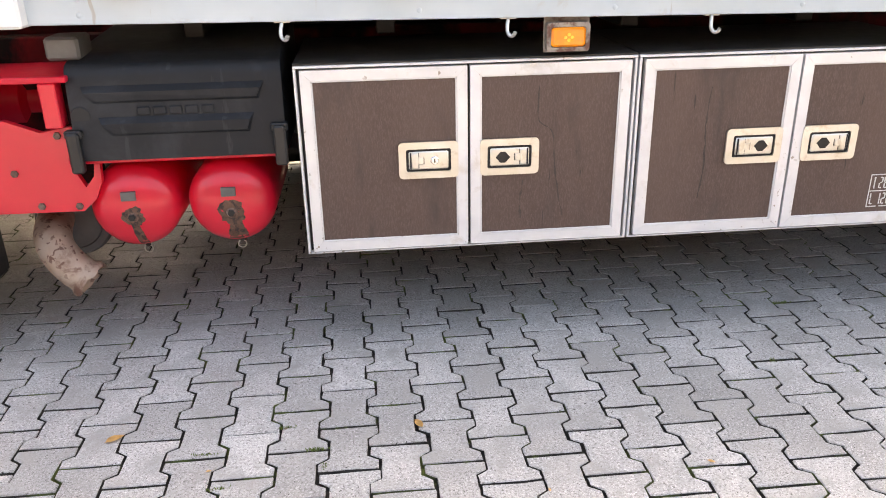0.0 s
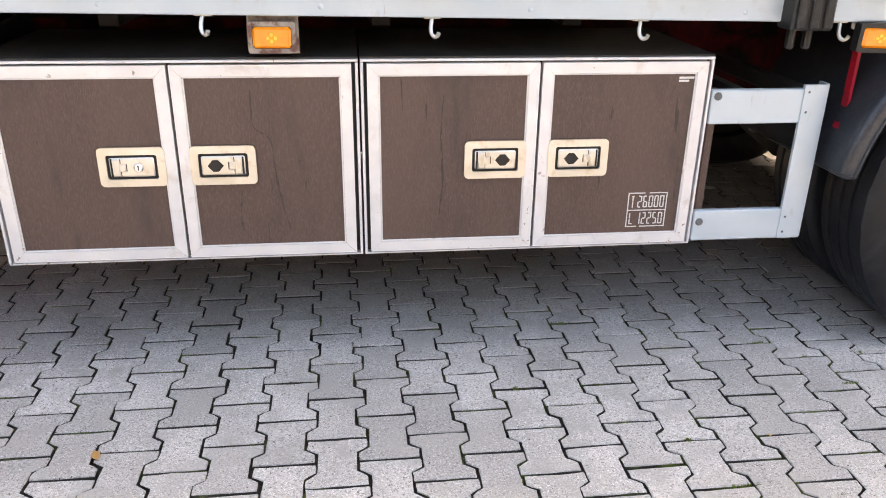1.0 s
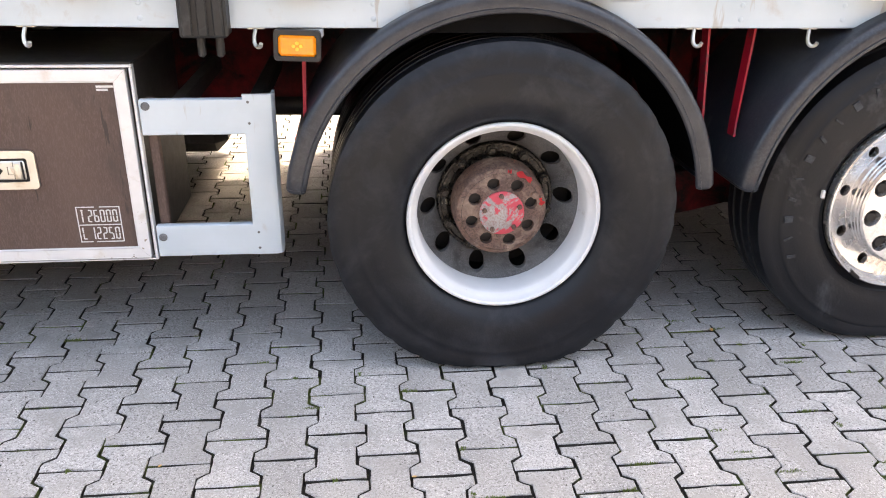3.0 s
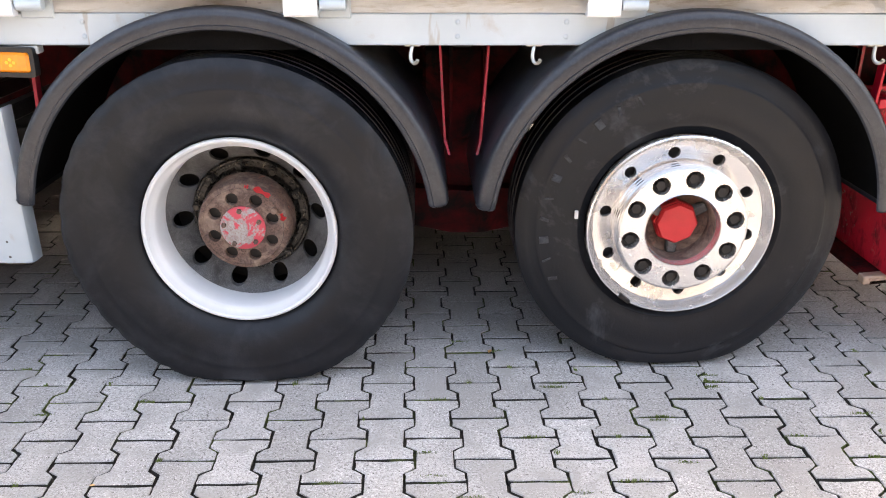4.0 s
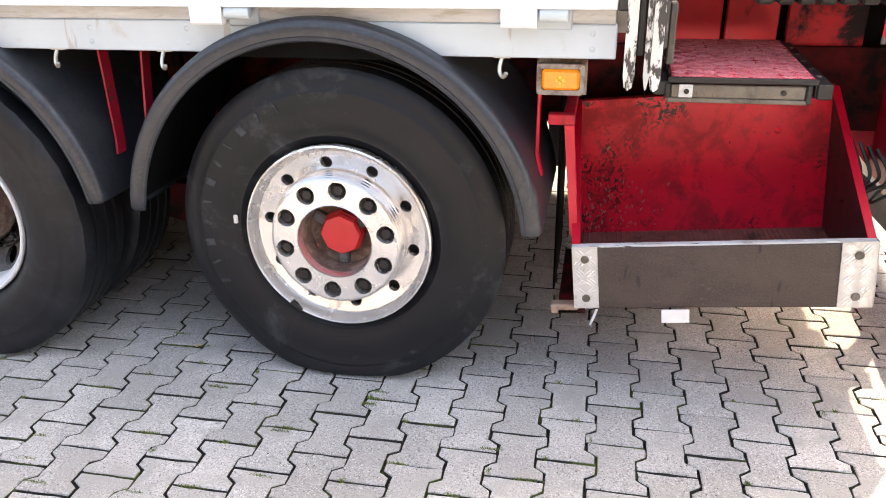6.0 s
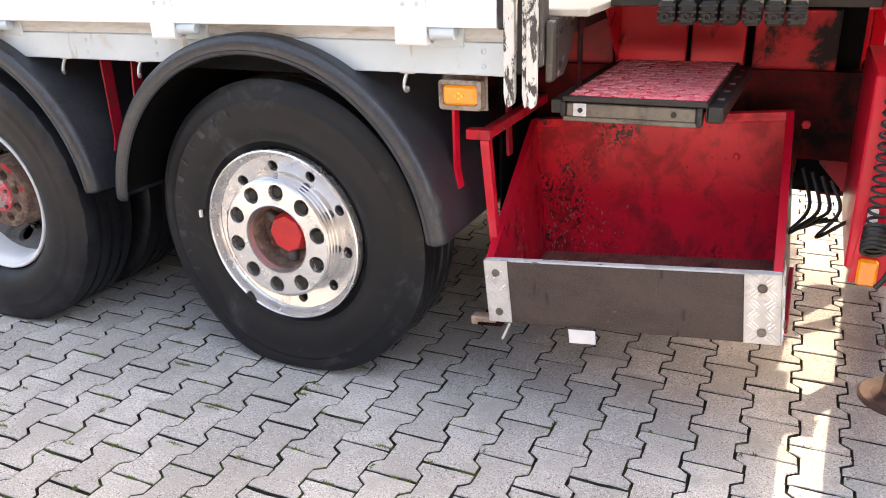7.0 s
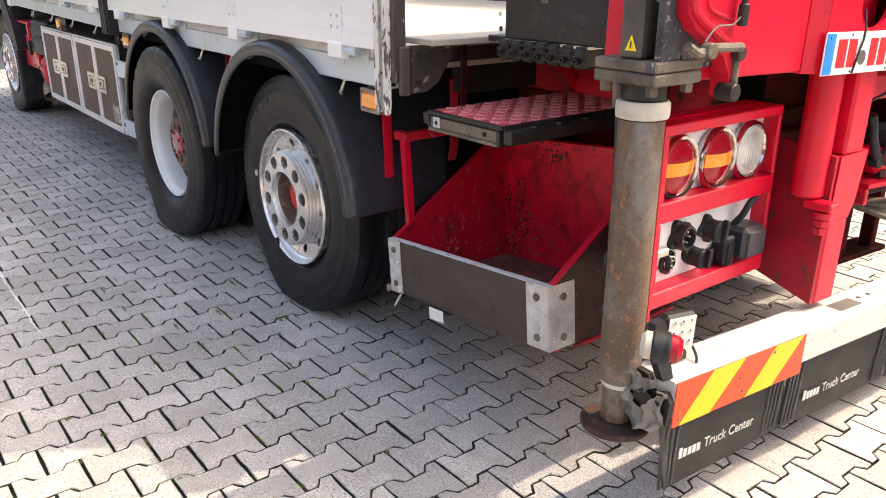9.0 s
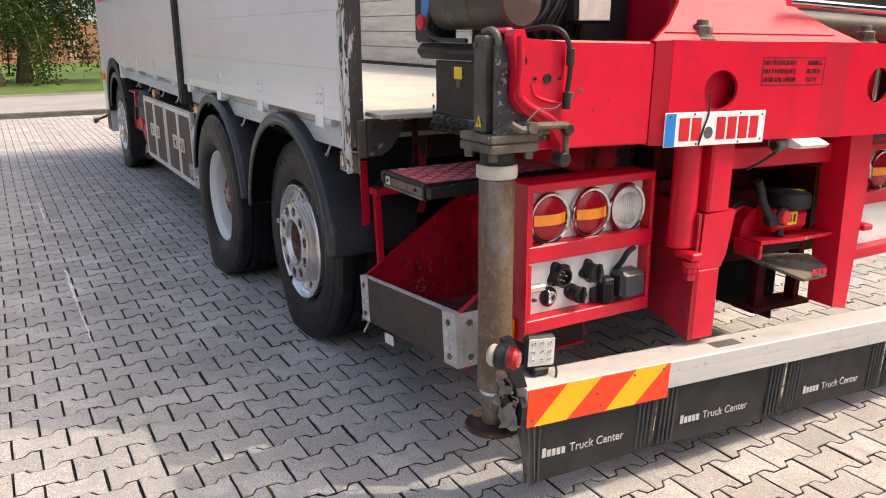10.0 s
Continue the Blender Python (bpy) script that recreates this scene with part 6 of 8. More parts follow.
# corner casting
cs = part("corner_casting", prism(bmn(), [(2.196, 1.530), (2.204, 1.546), (2.232, 1.548), (2.240, 1.524), (2.372, 1.516), (2.374, 1.310), (2.400, 1.262), (2.402, 1.172), (2.376, 1.168), (2.374, 1.222), (2.346, 1.262), (2.300, 1.290), (2.236, 1.322), (2.206, 1.358), (2.208, 1.430)], "x", 6.239, 6.286), m_red, crane, "red corner casting with bolt holes", smooth=0)
part("casting_rim", tube(bmn(), bend([(6.286, 2.220, 1.530), (6.288, 2.224, 1.45), (6.288, 2.221, 1.378), (6.288, 2.245, 1.346), (6.288, 2.305, 1.314), (6.288, 2.352, 1.290)], 6), 0.011, 10), m_red, cs)
part("casting_swell", tube(bmn(), bend([(6.285, 2.262, 1.40), (6.287, 2.275, 1.368), (6.287, 2.315, 1.352), (6.286, 2.362, 1.345)], 6), 0.0045, 10), m_red, cs)
boxpart("casting_top", 6.15, 6.2385, 2.198, 2.236, 1.528, 1.552, m_red, cs, c=0.009)
for y, z, rr in ((2.231, 1.462, 0.013), (2.314, 1.414, 0.014), (2.272, 1.414, 0.005), (2.356, 1.414, 0.005)):
    part("casting_hole", lathe(bmn(), (6.2862, y, z), (1, 0, 0), [(rr, 0), (rr, 0.003), (rr * 0.72, 0.0035), (rr * 0.66, 0.0008), (0, 0.0008)], 14), m_nut, cs)
for y, z, r in ((2.435, 1.36, 0.014), (2.47, 1.375, 0.009)):
    part("rust_spot", lathe(bmn(), (6.2382, y, z), (1, 0, 0), [(r, 0), (r * 0.8, 0.0008), (0, 0.0010)], 9), m_rust, crane, "small rust spot")
part("beam_hose", tube(bmn(), bend([(6.18, 2.30, 1.548), (6.255, 2.325, 1.556), (6.292, 2.352, 1.545), (6.302, 2.374, 1.505), (6.304, 2.380, 1.44), (6.300, 2.374, 1.358)], 6), 0.0075, 10), m_hose, crane, "black hose over the beam")
for z in (1.475, 1.352):
    part("hose_sleeve", rod(bmn(), (6.303, 2.379 if z > 1.4 else 2.374, z - 0.024), (6.303, 2.379 if z > 1.4 else 2.374, z + 0.024), 0.012, 12), m_hose, crane)
# number plate, in plain bars
npl = boxpart("number_plate", bx + 0.006, bx + 0.010, 2.780, 3.232, 1.194, 1.304, m_plate, crane, "white number plate", c=0.002)
boxpart("plate_band", bx + 0.0102, bx + 0.0112, 2.783, 2.825, 1.197, 1.301, m_plateblue, npl, c=0.0003)
for a, b_ in ((2.842, 2.886), (2.895, 2.936), (3.005, 3.045), (3.055, 3.096), (3.106, 3.148), (3.158, 3.198)):
    boxpart("plate_bar", bx + 0.0102, bx + 0.0112, a, b_, 1.212, 1.286, m_platered, npl, "red bar", c=0.0003)
part("plate_seal", lathe(bmn(), (bx + 0.0102, 2.970, 1.236), (1, 0, 0), [(0.020, 0), (0.020, 0.001), (0, 0.0012)], 20), m_muffler, npl)
part("plate_tie", tube(bmn(), bend([(bx + 0.012, 2.930, 1.196), (bx + 0.014, 2.944, 1.25), (bx + 0.013, 2.962, 1.30), (bx - 0.004, 2.975, 1.36)], 5), 0.003, 6), m_hose, npl)
for y, z in ((2.80, 1.290), (2.905, 1.297), (3.11, 1.297), (3.215, 1.290), (3.215, 1.207), (2.92, 1.201), (3.11, 1.201)):
    part("plate_screw", lathe(bmn(), (bx + 0.0102, y, z), (1, 0, 0), [(0.004, 0), (0.003, 0.0015), (0, 0.002)], 8), m_nut, npl)
# load notice
nt_ = boxpart("notice_frame", bx + 0.0002, bx + 0.0012, 3.200, 3.512, 1.476, 1.479, m_print, crane, "black lettered load notice", c=0.0002)
boxpart("notice_line", bx + 0.0002, bx + 0.0012, 3.200, 3.512, 1.384, 1.387, m_print, nt_, c=0.0002)
for y in (3.200, 3.509):
    boxpart("notice_line", bx + 0.0002, bx + 0.0012, y, y + 0.003, 1.3873, 1.4757, m_print, nt_, c=0.0002)
for k, (a, b_) in enumerate((("MAX PÅHÆNGSVÆGT", "30000KG"), ("MAX V-VÆRDI (LUFT)", "88,50KN"), ("LASTBIL KOBL. LÆNGDE", "9,63 M"))):
    z = 1.4525 - k * 0.028
    words("notice_line", a, 0.024, facing_rear(bx + 0.0005, 3.207, z), m_print, nt_, squeeze=0.66 if k == 0 else 0.68 if k == 1 else 0.62)
    words("notice_line", b_, 0.024, facing_rear(bx + 0.0005, 3.420, z), m_print, nt_, squeeze=0.80)
CRANE = ((6.2, 2.36, 1.35), (6.2, 2.36, 1.35), -1.4, -2.2)
true_size(1.0, *CRANE)

# control block
cb = boxpart("control_block", 5.445, 5.86, 2.36, 2.37, 1.235, 1.42, m_dark, crane, "black hydraulic control plate", c=0.006)
boxpart("block_label", 5.585, 5.64, 2.357, 2.3595, 1.362, 1.402, m_yellow, cb, "yellow warning label", c=0.001)
boxpart("block_label_foot", 5.60, 5.63, 2.357, 2.3595, 1.335, 1.361, m_muffler, cb, c=0.001)
for k in range(7):
    x = 5.43 + k * 0.052
    v = boxpart("valve", x, x + 0.042, 2.35, 2.45, 1.178, 1.233, m_dark, cb, "black valve body", c=0.006)
    for z in (1.19, 1.205, 1.22):
        boxpart("valve_fin", x - 0.002, x + 0.044, 2.346, 2.35, z, z + 0.006, m_dark, v, c=0.001)
    part("valve_port", lathe(bmn(), (x + 0.021, 2.346, 1.198), (0, -1, 0), [(0.009, 0), (0.009, 0.012), (0.005, 0.012), (0.004, 0.004), (0, 0.004)], 12), m_nut, v)
for k in range(6):
    part("plate_hole", lathe(bmn(), (5.43 + k * 0.065, 2.3595, 1.26 + (k % 2) * 0.02), (0, -1, 0), [(0.008, 0), (0.008, 0.0006), (0, 0.0007)], 10), m_black, cb)
for z in (1.46, 1.30, 1.25):
    part("plate_hole", lathe(bmn(), (5.425, 2.3595, z), (0, -1, 0), [(0.007, 0), (0.007, 0.0006), (0, 0.0007)], 10), m_rail, cb)
boxpart("control_shelf", 5.31, 5.86, 2.345, 2.47, 1.422, 1.475, m_dark, crane, "black folded shelf", c=0.02)
ctl = boxpart("remote_box", 5.305, 5.44, 2.345, 2.46, 1.477, 1.72, m_plastic, crane, "dark grey control box with red button", c=0.012)
part("stop_button", lathe(bmn(), (5.40, 2.345, 1.545), (0, -1, 0), [(0.02, 0), (0.02, 0.012), (0.026, 0.016), (0.026, 0.026), (0, 0.03)], 20), m_cap, ctl, "red stop button")
boxpart("blue_label", 5.37, 5.43, 2.341, 2.3445, 1.52, 1.66, m_plateblue, ctl, c=0.001)
part("cable", tube(bmn(), bend([(5.44, 2.36, 1.66), (5.46, 2.33, 1.58), (5.44, 2.33, 1.52), (5.50, 2.34, 1.49), (5.7, 2.34, 1.485)], 6), 0.008, 8), m_hose, crane)
# body carried up past its known top to cast shade on the paving
boxpart("crane_body", 5.46, 5.74, 2.50, 3.04, 1.205, 2.70, m_dark, crane, "dark greasy crane body, carried up to cast shade", c=0.02)
work = boxpart("crane_lamp", 5.80, 5.86, 2.68, 2.84, 1.535, 1.62, m_plastic, crane, "black crane work lamp", c=0.01)
boxpart("lamp_glass", 5.861, 5.866, 2.69, 2.83, 1.545, 1.61, m_clearlens, work, c=0.002)
for k in range(8):
    y = 2.45 + k * 0.05
    p = [(5.72, y, 1.72), (5.78, y + 0.02, 1.60 + 0.02 * (k % 3)), (5.76, y - 0.03, 1.52), (5.70, y + 0.04, 1.47)]
    part("hydraulic_hose", tube(bmn(), bend(p, 5), 0.011, 8), m_hose, crane)
part("crane_ram", rod(bmn(), (5.46, 2.40, 1.60), (5.94, 2.40, 1.60), 0.082, 32), m_ram, crane, "greasy dark crane ram")
part("ram_collar", rod(bmn(), (5.70, 2.40, 1.60), (5.735, 2.40, 1.60), 0.087, 32), m_ram, crane)
part("boom_tube", rod(bmn(), (5.62, 2.66, 1.66), (5.62, 4.6, 1.66), 0.085, 24), m_ram, crane, "greasy crane ram")
true_size((1.0, 1.0, 1.08), (5.445, 2.36, 1.235), (5.495, 2.389, 1.245))

# stabiliser leg
JX, JY = 5.965, 2.283
leg = part("stabiliser_leg", lathe(bmn(), (JX, JY, 0), (0, 0, 1), [(0, 0.425), (0.046, 0.425), (0.052, 0.432), (0.052, 1.08), (0, 1.08)], 40), m_legpaint, crane, "grimy grey-brown stabiliser tube")
part("leg_rod", rod(bmn(), (JX, JY, 0.31), (JX, JY, 0.43), 0.038, 28), m_legpaint, leg)
part("leg_clamp", lathe(bmn(), (JX, JY, 0.413), (0, 0, 1), [(0.0385, 0), (0.044, 0), (0.044, 0.02), (0.0385, 0.02)], 28, close=True), m_bar, leg, "bright clamp ring")
part("foot_plate", lathe(bmn(), (JX, JY, 0.288), (0, 0, 1), [(0, 0.004), (0.075, 0.0), (0.088, 0.006), (0.09, 0.016), (0.085, 0.02), (0.06, 0.014), (0.045, 0.02), (0, 0.022)], 40), m_rustdark, leg, "rusty round foot plate")
part("nylon_ring", lathe(bmn(), (JX, JY, 1.082), (0, 0, 1), [(0.052, 0), (0.058, 0.002), (0.06, 0.008), (0.06, 0.034), (0.056, 0.040), (0, 0.040)], 40), m_ring, leg, "cream nylon ring")
part("leg_neck", rod(bmn(), (JX, JY, 1.12), (JX, JY, 1.165), 0.05, 28), m_dark, leg)
part("leg_flange", cbox(bmn(), JX - 0.085, JX + 0.085, JY - 0.075, JY + 0.085, 1.162, 1.188, 0.004), m_grime, leg, "greasy bolted flange")
part("flange_top", cbox(bmn(), JX - 0.085, JX + 0.085, JY - 0.075, JY + 0.085, 1.190, 1.2135, 0.004), m_grime, leg)
for dx in (-0.062, 0.062):
    for dy in (-0.055, 0.065):
        part("flange_bolt", rod(bmn(), (JX + dx, JY + dy, 1.163), (JX + dx, JY + dy, 1.14), 0.014, 6), m_grime, leg)
part("leg_head", cbox(bmn(), 5.940, 5.998, 2.216, 2.290, 1.214, 1.478, 0.006), m_legdark, leg, "worn steel leg head")
for x in (5.955, 5.982):
    part("head_bolt", lathe(bmn(), (x, 2.216, 1.452), (0, -1, 0), [(0.009, 0), (0.009, 0.005), (0, 0.007)], 10), m_legdark, leg)
part("head_gusset", prism(bmn(), [(5.96, 1.214), (6.05, 1.214), (6.04, 1.24), (5.99, 1.29), (5.985, 1.36), (6.005, 1.43), (5.995, 1.475), (5.96, 1.47)], "y", 2.292, 2.315), m_bluesteel, leg, "oily blue-grey shaped gusset plate", smooth=0)
part("front_gusset", prism(bmn(), [(2.226, 1.452), (2.266, 1.452), (2.268, 1.40), (2.258, 1.345), (2.268, 1.30), (2.325, 1.262), (2.43, 1.225), (2.43, 1.192), (2.20, 1.192), (2.20, 1.213), (2.226, 1.213)], "x", 6.028, 6.044), m_bluesteel, leg, "oily blue-grey gusset plate", smooth=0)
for y, z in ((2.25, 1.40), (2.30, 1.24), (2.36, 1.212)):
    part("gusset_bolt", lathe(bmn(), (6.044, y, z), (1, 0, 0), [(0.008, 0), (0.008, 0.004), (0, 0.006)], 10), m_grime, leg)
part("head_lever", tube(bmn(), bend([(5.95, 2.245, 1.485), (5.995, 2.248, 1.487), (6.012, 2.255, 1.45), (6.008, 2.258, 1.33)], 5), 0.011, 8), m_grime, leg)
part("warning_triangle", prism(bmn(), [(5.960, 1.232), (5.990, 1.232), (5.975, 1.264)], "y", 2.2125, 2.2145), m_yellow, leg, "yellow warning triangle", smooth=0)
part("triangle_mark", cbox(bmn(), 5.973, 5.977, 2.2115, 2.2122, 1.237, 1.252, 0.0002), m_print, leg)
true_size(1.05, (5.965, 2.283, 1.2135), (6.165, 2.225, 1.258))
# locking pin and lever by the leg
lk = boxpart("lock_body", 6.035, 6.09, 2.325, 2.40, 1.195, 1.222, m_grime, crane, "greasy lock body with lever", c=0.006)
part("lock_lever", tube(bmn(), bend([(6.125, 2.20, 1.235), (6.13, 2.235, 1.218), (6.13, 2.28, 1.226), (6.128, 2.385, 1.222)], 4), 0.010, 8), m_grime, lk, "worn steel link arm")
part("lock_eye", rod(bmn(), (6.12, 2.262, 1.222), (6.145, 2.262, 1.222), 0.017, 12), m_grime, lk)
part("lock_wire", tube(bmn(), bend([(6.13, 2.25, 1.24), (6.128, 2.29, 1.268), (6.13, 2.34, 1.27), (6.132, 2.362, 1.285)], 5), 0.0022, 6), m_muffler, lk)
part("lock_knob", rod(bmn(), (6.06, 2.40, 1.208), (6.125, 2.40, 1.208), 0.017, 12), m_nut, lk)
part("lock_pin", rod(bmn(), (6.11, 2.40, 1.20), (6.11, 2.40, 1.12), 0.009, 10), m_grime, lk)
part("lock_end", rod(bmn(), (6.085, 2.385, 1.125), (6.13, 2.385, 1.125), 0.02, 14), m_nut, lk)

true_size(1.05, (6.11, 2.40, 1.208), (6.29, 2.385, 1.268))

# coiled air line beside the leg
pts = []
for i in range(14 * 14):
    a = 2 * math.pi * i / 14
    s = i / (14 * 14)
    pts.append((5.854 + 0.006 * s + 0.021 * math.cos(a), 2.366 - 0.008 * s + 0.014 * math.sin(a), 1.055 - 0.355 * s))
part("coiled_line", tube(bmn(), pts, 0.0040, 6), m_hose, crane, "black coiled air line")
pts = []
for i in range(6 * 14):
    a = 2 * math.pi * i / 14
    s = i / (6 * 14)
    pts.append((5.864 + 0.027 * math.cos(a), 2.354 + 0.016 * math.sin(a), 0.70 - 0.065 * s - 0.02 * math.sin(a)))
part("coiled_line", tube(bmn(), pts, 0.0055, 6), m_hose, crane)
part("coil_tail", tube(bmn(), bend([(5.854, 2.37, 1.055), (5.862, 2.35, 1.09), (5.872, 2.32, 1.12), (5.878, 2.302, 1.15)], 5), 0.0045, 6), m_hose, crane)
part("side_hose", tube(bmn(), bend([(5.872, 2.300, 1.175), (5.878, 2.300, 1.143), (5.886, 2.300, 1.025), (5.893, 2.300, 0.88), (5.890, 2.300, 0.783), (5.897, 2.300, 0.70), (5.899, 2.300, 0.63), (5.888, 2.300, 0.59), (5.875, 2.302, 0.569)], 6), 0.0068, 8), m_hose, crane)
part("hose_clip", rod(bmn(), (5.8775, 2.300, 1.15), (5.881, 2.300, 1.09), 0.0135, 10), m_grime, crane, "greasy hose coupling")
for k in range(4):
    x = 5.69 + 0.026 * k
    p = [(x, 2.75, 0.72 - 0.01 * k), (x + 0.03, 2.70, 0.62), (x - 0.02, 2.66, 0.55 + 0.02 * (k % 3)), (x + 0.05, 2.62, 0.62)]
    part("cable_loop", tube(bmn(), bend(p, 6), 0.0055, 6), m_hose, crane)

true_size(1.05, (5.965, 2.283, 1.2135), (6.165, 2.225, 1.258))

# back wall of the bay: red pressings, the lower ones dark with soot and shade
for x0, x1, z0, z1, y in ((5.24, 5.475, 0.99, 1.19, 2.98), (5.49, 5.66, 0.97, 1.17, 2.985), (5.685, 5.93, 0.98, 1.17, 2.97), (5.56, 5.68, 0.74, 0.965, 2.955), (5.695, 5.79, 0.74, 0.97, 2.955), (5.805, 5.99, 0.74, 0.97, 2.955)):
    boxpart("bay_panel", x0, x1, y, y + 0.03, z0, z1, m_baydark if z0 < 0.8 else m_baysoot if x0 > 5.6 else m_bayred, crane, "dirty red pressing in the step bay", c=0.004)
boxpart("bay_side", 4.975, 5.235, 2.972, 2.99, 0.62, 1.145, m_bayside, crane, "bay side, its red dulled for shade", c=0.003)
part("bay_gusset", prism(bmn(), [(2.78, 1.19), (2.98, 1.19), (2.98, 1.0)], "x", 5.245, 5.252), m_bayred, crane, "red gusset", smooth=0)
boxpart("bay_post", 5.262, 5.272, 2.405, 2.43, 0.93, 1.206, m_darkred, crane, "thin dark red bay post", c=0.002)
# deck added over the bay so that no sun falls in from above
boxpart("crane_deck", 5.337, 6.0, 2.46, 4.6, 1.222, 1.242, m_dark, crane, "dark deck added under the crane to keep sun out of the bay", c=0.003)
# near-black sheet stands in for the shade deep in the bay
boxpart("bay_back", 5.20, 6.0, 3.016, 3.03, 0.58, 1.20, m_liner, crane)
for x, z in ((5.74, 0.83), (5.80, 0.83), (5.87, 0.82)):
    part("bay_bolt", rod(bmn(), (x, 2.955, z), (x, 2.935, z), 0.014, 6), m_redrust, crane)

true_size(*ASIS)

# ---- rear lamp box ----
def lamp_box(y0, y1, label):
    t = thing("rear_lamp_box", (5.8, (y0 + y1) / 2, 0.6), label, "lamp box", "rear lamp boxes")
    boxpart("housing", 5.815, 5.880, y0, y1, 0.565, 1.045, m_red, t, "red welded housing", c=0.005)
    for q in ((y0, y1, 1.018, 1.045), (y0, y1, 0.795, 0.848), (y0, y1, 0.56, 0.605), (y0, y0 + 0.016, 0.6053, 0.7948), (y1 - 0.016, y1, 0.6053, 0.7948), (y0, y0 + 0.016, 0.8483, 1.0178), (y1 - 0.016, y1, 0.8483, 1.0178)):
        boxpart("rim", 5.881, 5.934, q[0], q[1], q[2], q[3], m_red, t, "red raised rim", c=0.003)
    for z0, z1 in ((0.849, 1.017), (0.606, 0.794)):
        boxpart("white_panel", 5.881, 5.887, y0 + 0.017, y1 - 0.017, z0, z1, m_plate, t, "white lamp panel", c=0.001)
    return t


lb = lamp_box(2.40, 2.955, "red rear lamp box with round lamps above trailer sockets")
part("side_plate", prism(bmn(), [(5.827, 0.533), (5.936, 0.533), (5.936, 1.045), (5.858, 1.045)], "y", 2.390, 2.3995), m_red, lb, "bright red side plate", smooth=0)
boxpart("marker_lens", 5.842, 5.888, 2.370, 2.3895, 0.532, 0.602, m_orange, lb, "amber marker lens", c=0.006)
boxpart("white_tag", 5.845, 5.868, 2.382, 2.3895, 0.66, 0.73, m_plate, lb, c=0.002)


def lamp(t, y, kind):
    o, ax = (5.887, y, 0.925), (1, 0, 0)
    L = part("rear_lamp", lathe(bmn(), o, ax, [(0.078, 0), (0.085, 0.01), (0.085, 0.022), (0.081, 0.029), (0.0735, 0.027), (0.069, 0.018)], 48), m_chrome, t, "chrome lamp ring")
    part("lens", lathe(bmn(), o, ax, [(0.071, 0.014), (0.068, 0.022), (0.047, 0.03), (0.02, 0.034), (0, 0.035)], 48), m_redlens if kind else m_clearlens, L, "red lamp lens" if kind else "ribbed clear lamp lens")
    if kind:
        bm = bmn()
        for i in range(9):
            y0 = -0.0635 + i * 0.0141
            r0 = [0.0165 + 0.018 * (1 - min(1, (abs(v) / 0.066) ** 2)) for v in (y0, y0 + 0.0141)]
            A = [bm.verts.new((o[0] + r + 0.0035, y + v, o[2] + s)) for v, r in zip((y0, y0 + 0.0141), r0) for s in (-0.017, 0.017)]
            bm.faces.new((A[0], A[1], A[3], A[2]))
        bmesh.ops.remove_doubles(bm, verts=bm.verts[:], dist=0.0002)
        bmesh.ops.solidify(bm, geom=bm.faces[:], thickness=0.004)
        part("amber_band", bm, m_orange, L, "amber band across the lens")
    else:
        bm = bmn()
        for i in range(13):
            yy = -0.054 + i * 0.009
            h = math.sqrt(0.06 ** 2 - yy ** 2)
            cbox(bm, o[0] + 0.016, o[0] + 0.020 + 0.017 * (1 - (yy / 0.066) ** 2), y + yy - 0.001, y + yy + 0.001, o[2] - h * 0.9, o[2] + h * 0.9, 0.0005)
        part("lens_rib", bm, m_clearlens, L)
    return L


for y, k in ((2.502, 1), (2.683, 1), (2.846, 0)):
    lamp(lb, y, k)


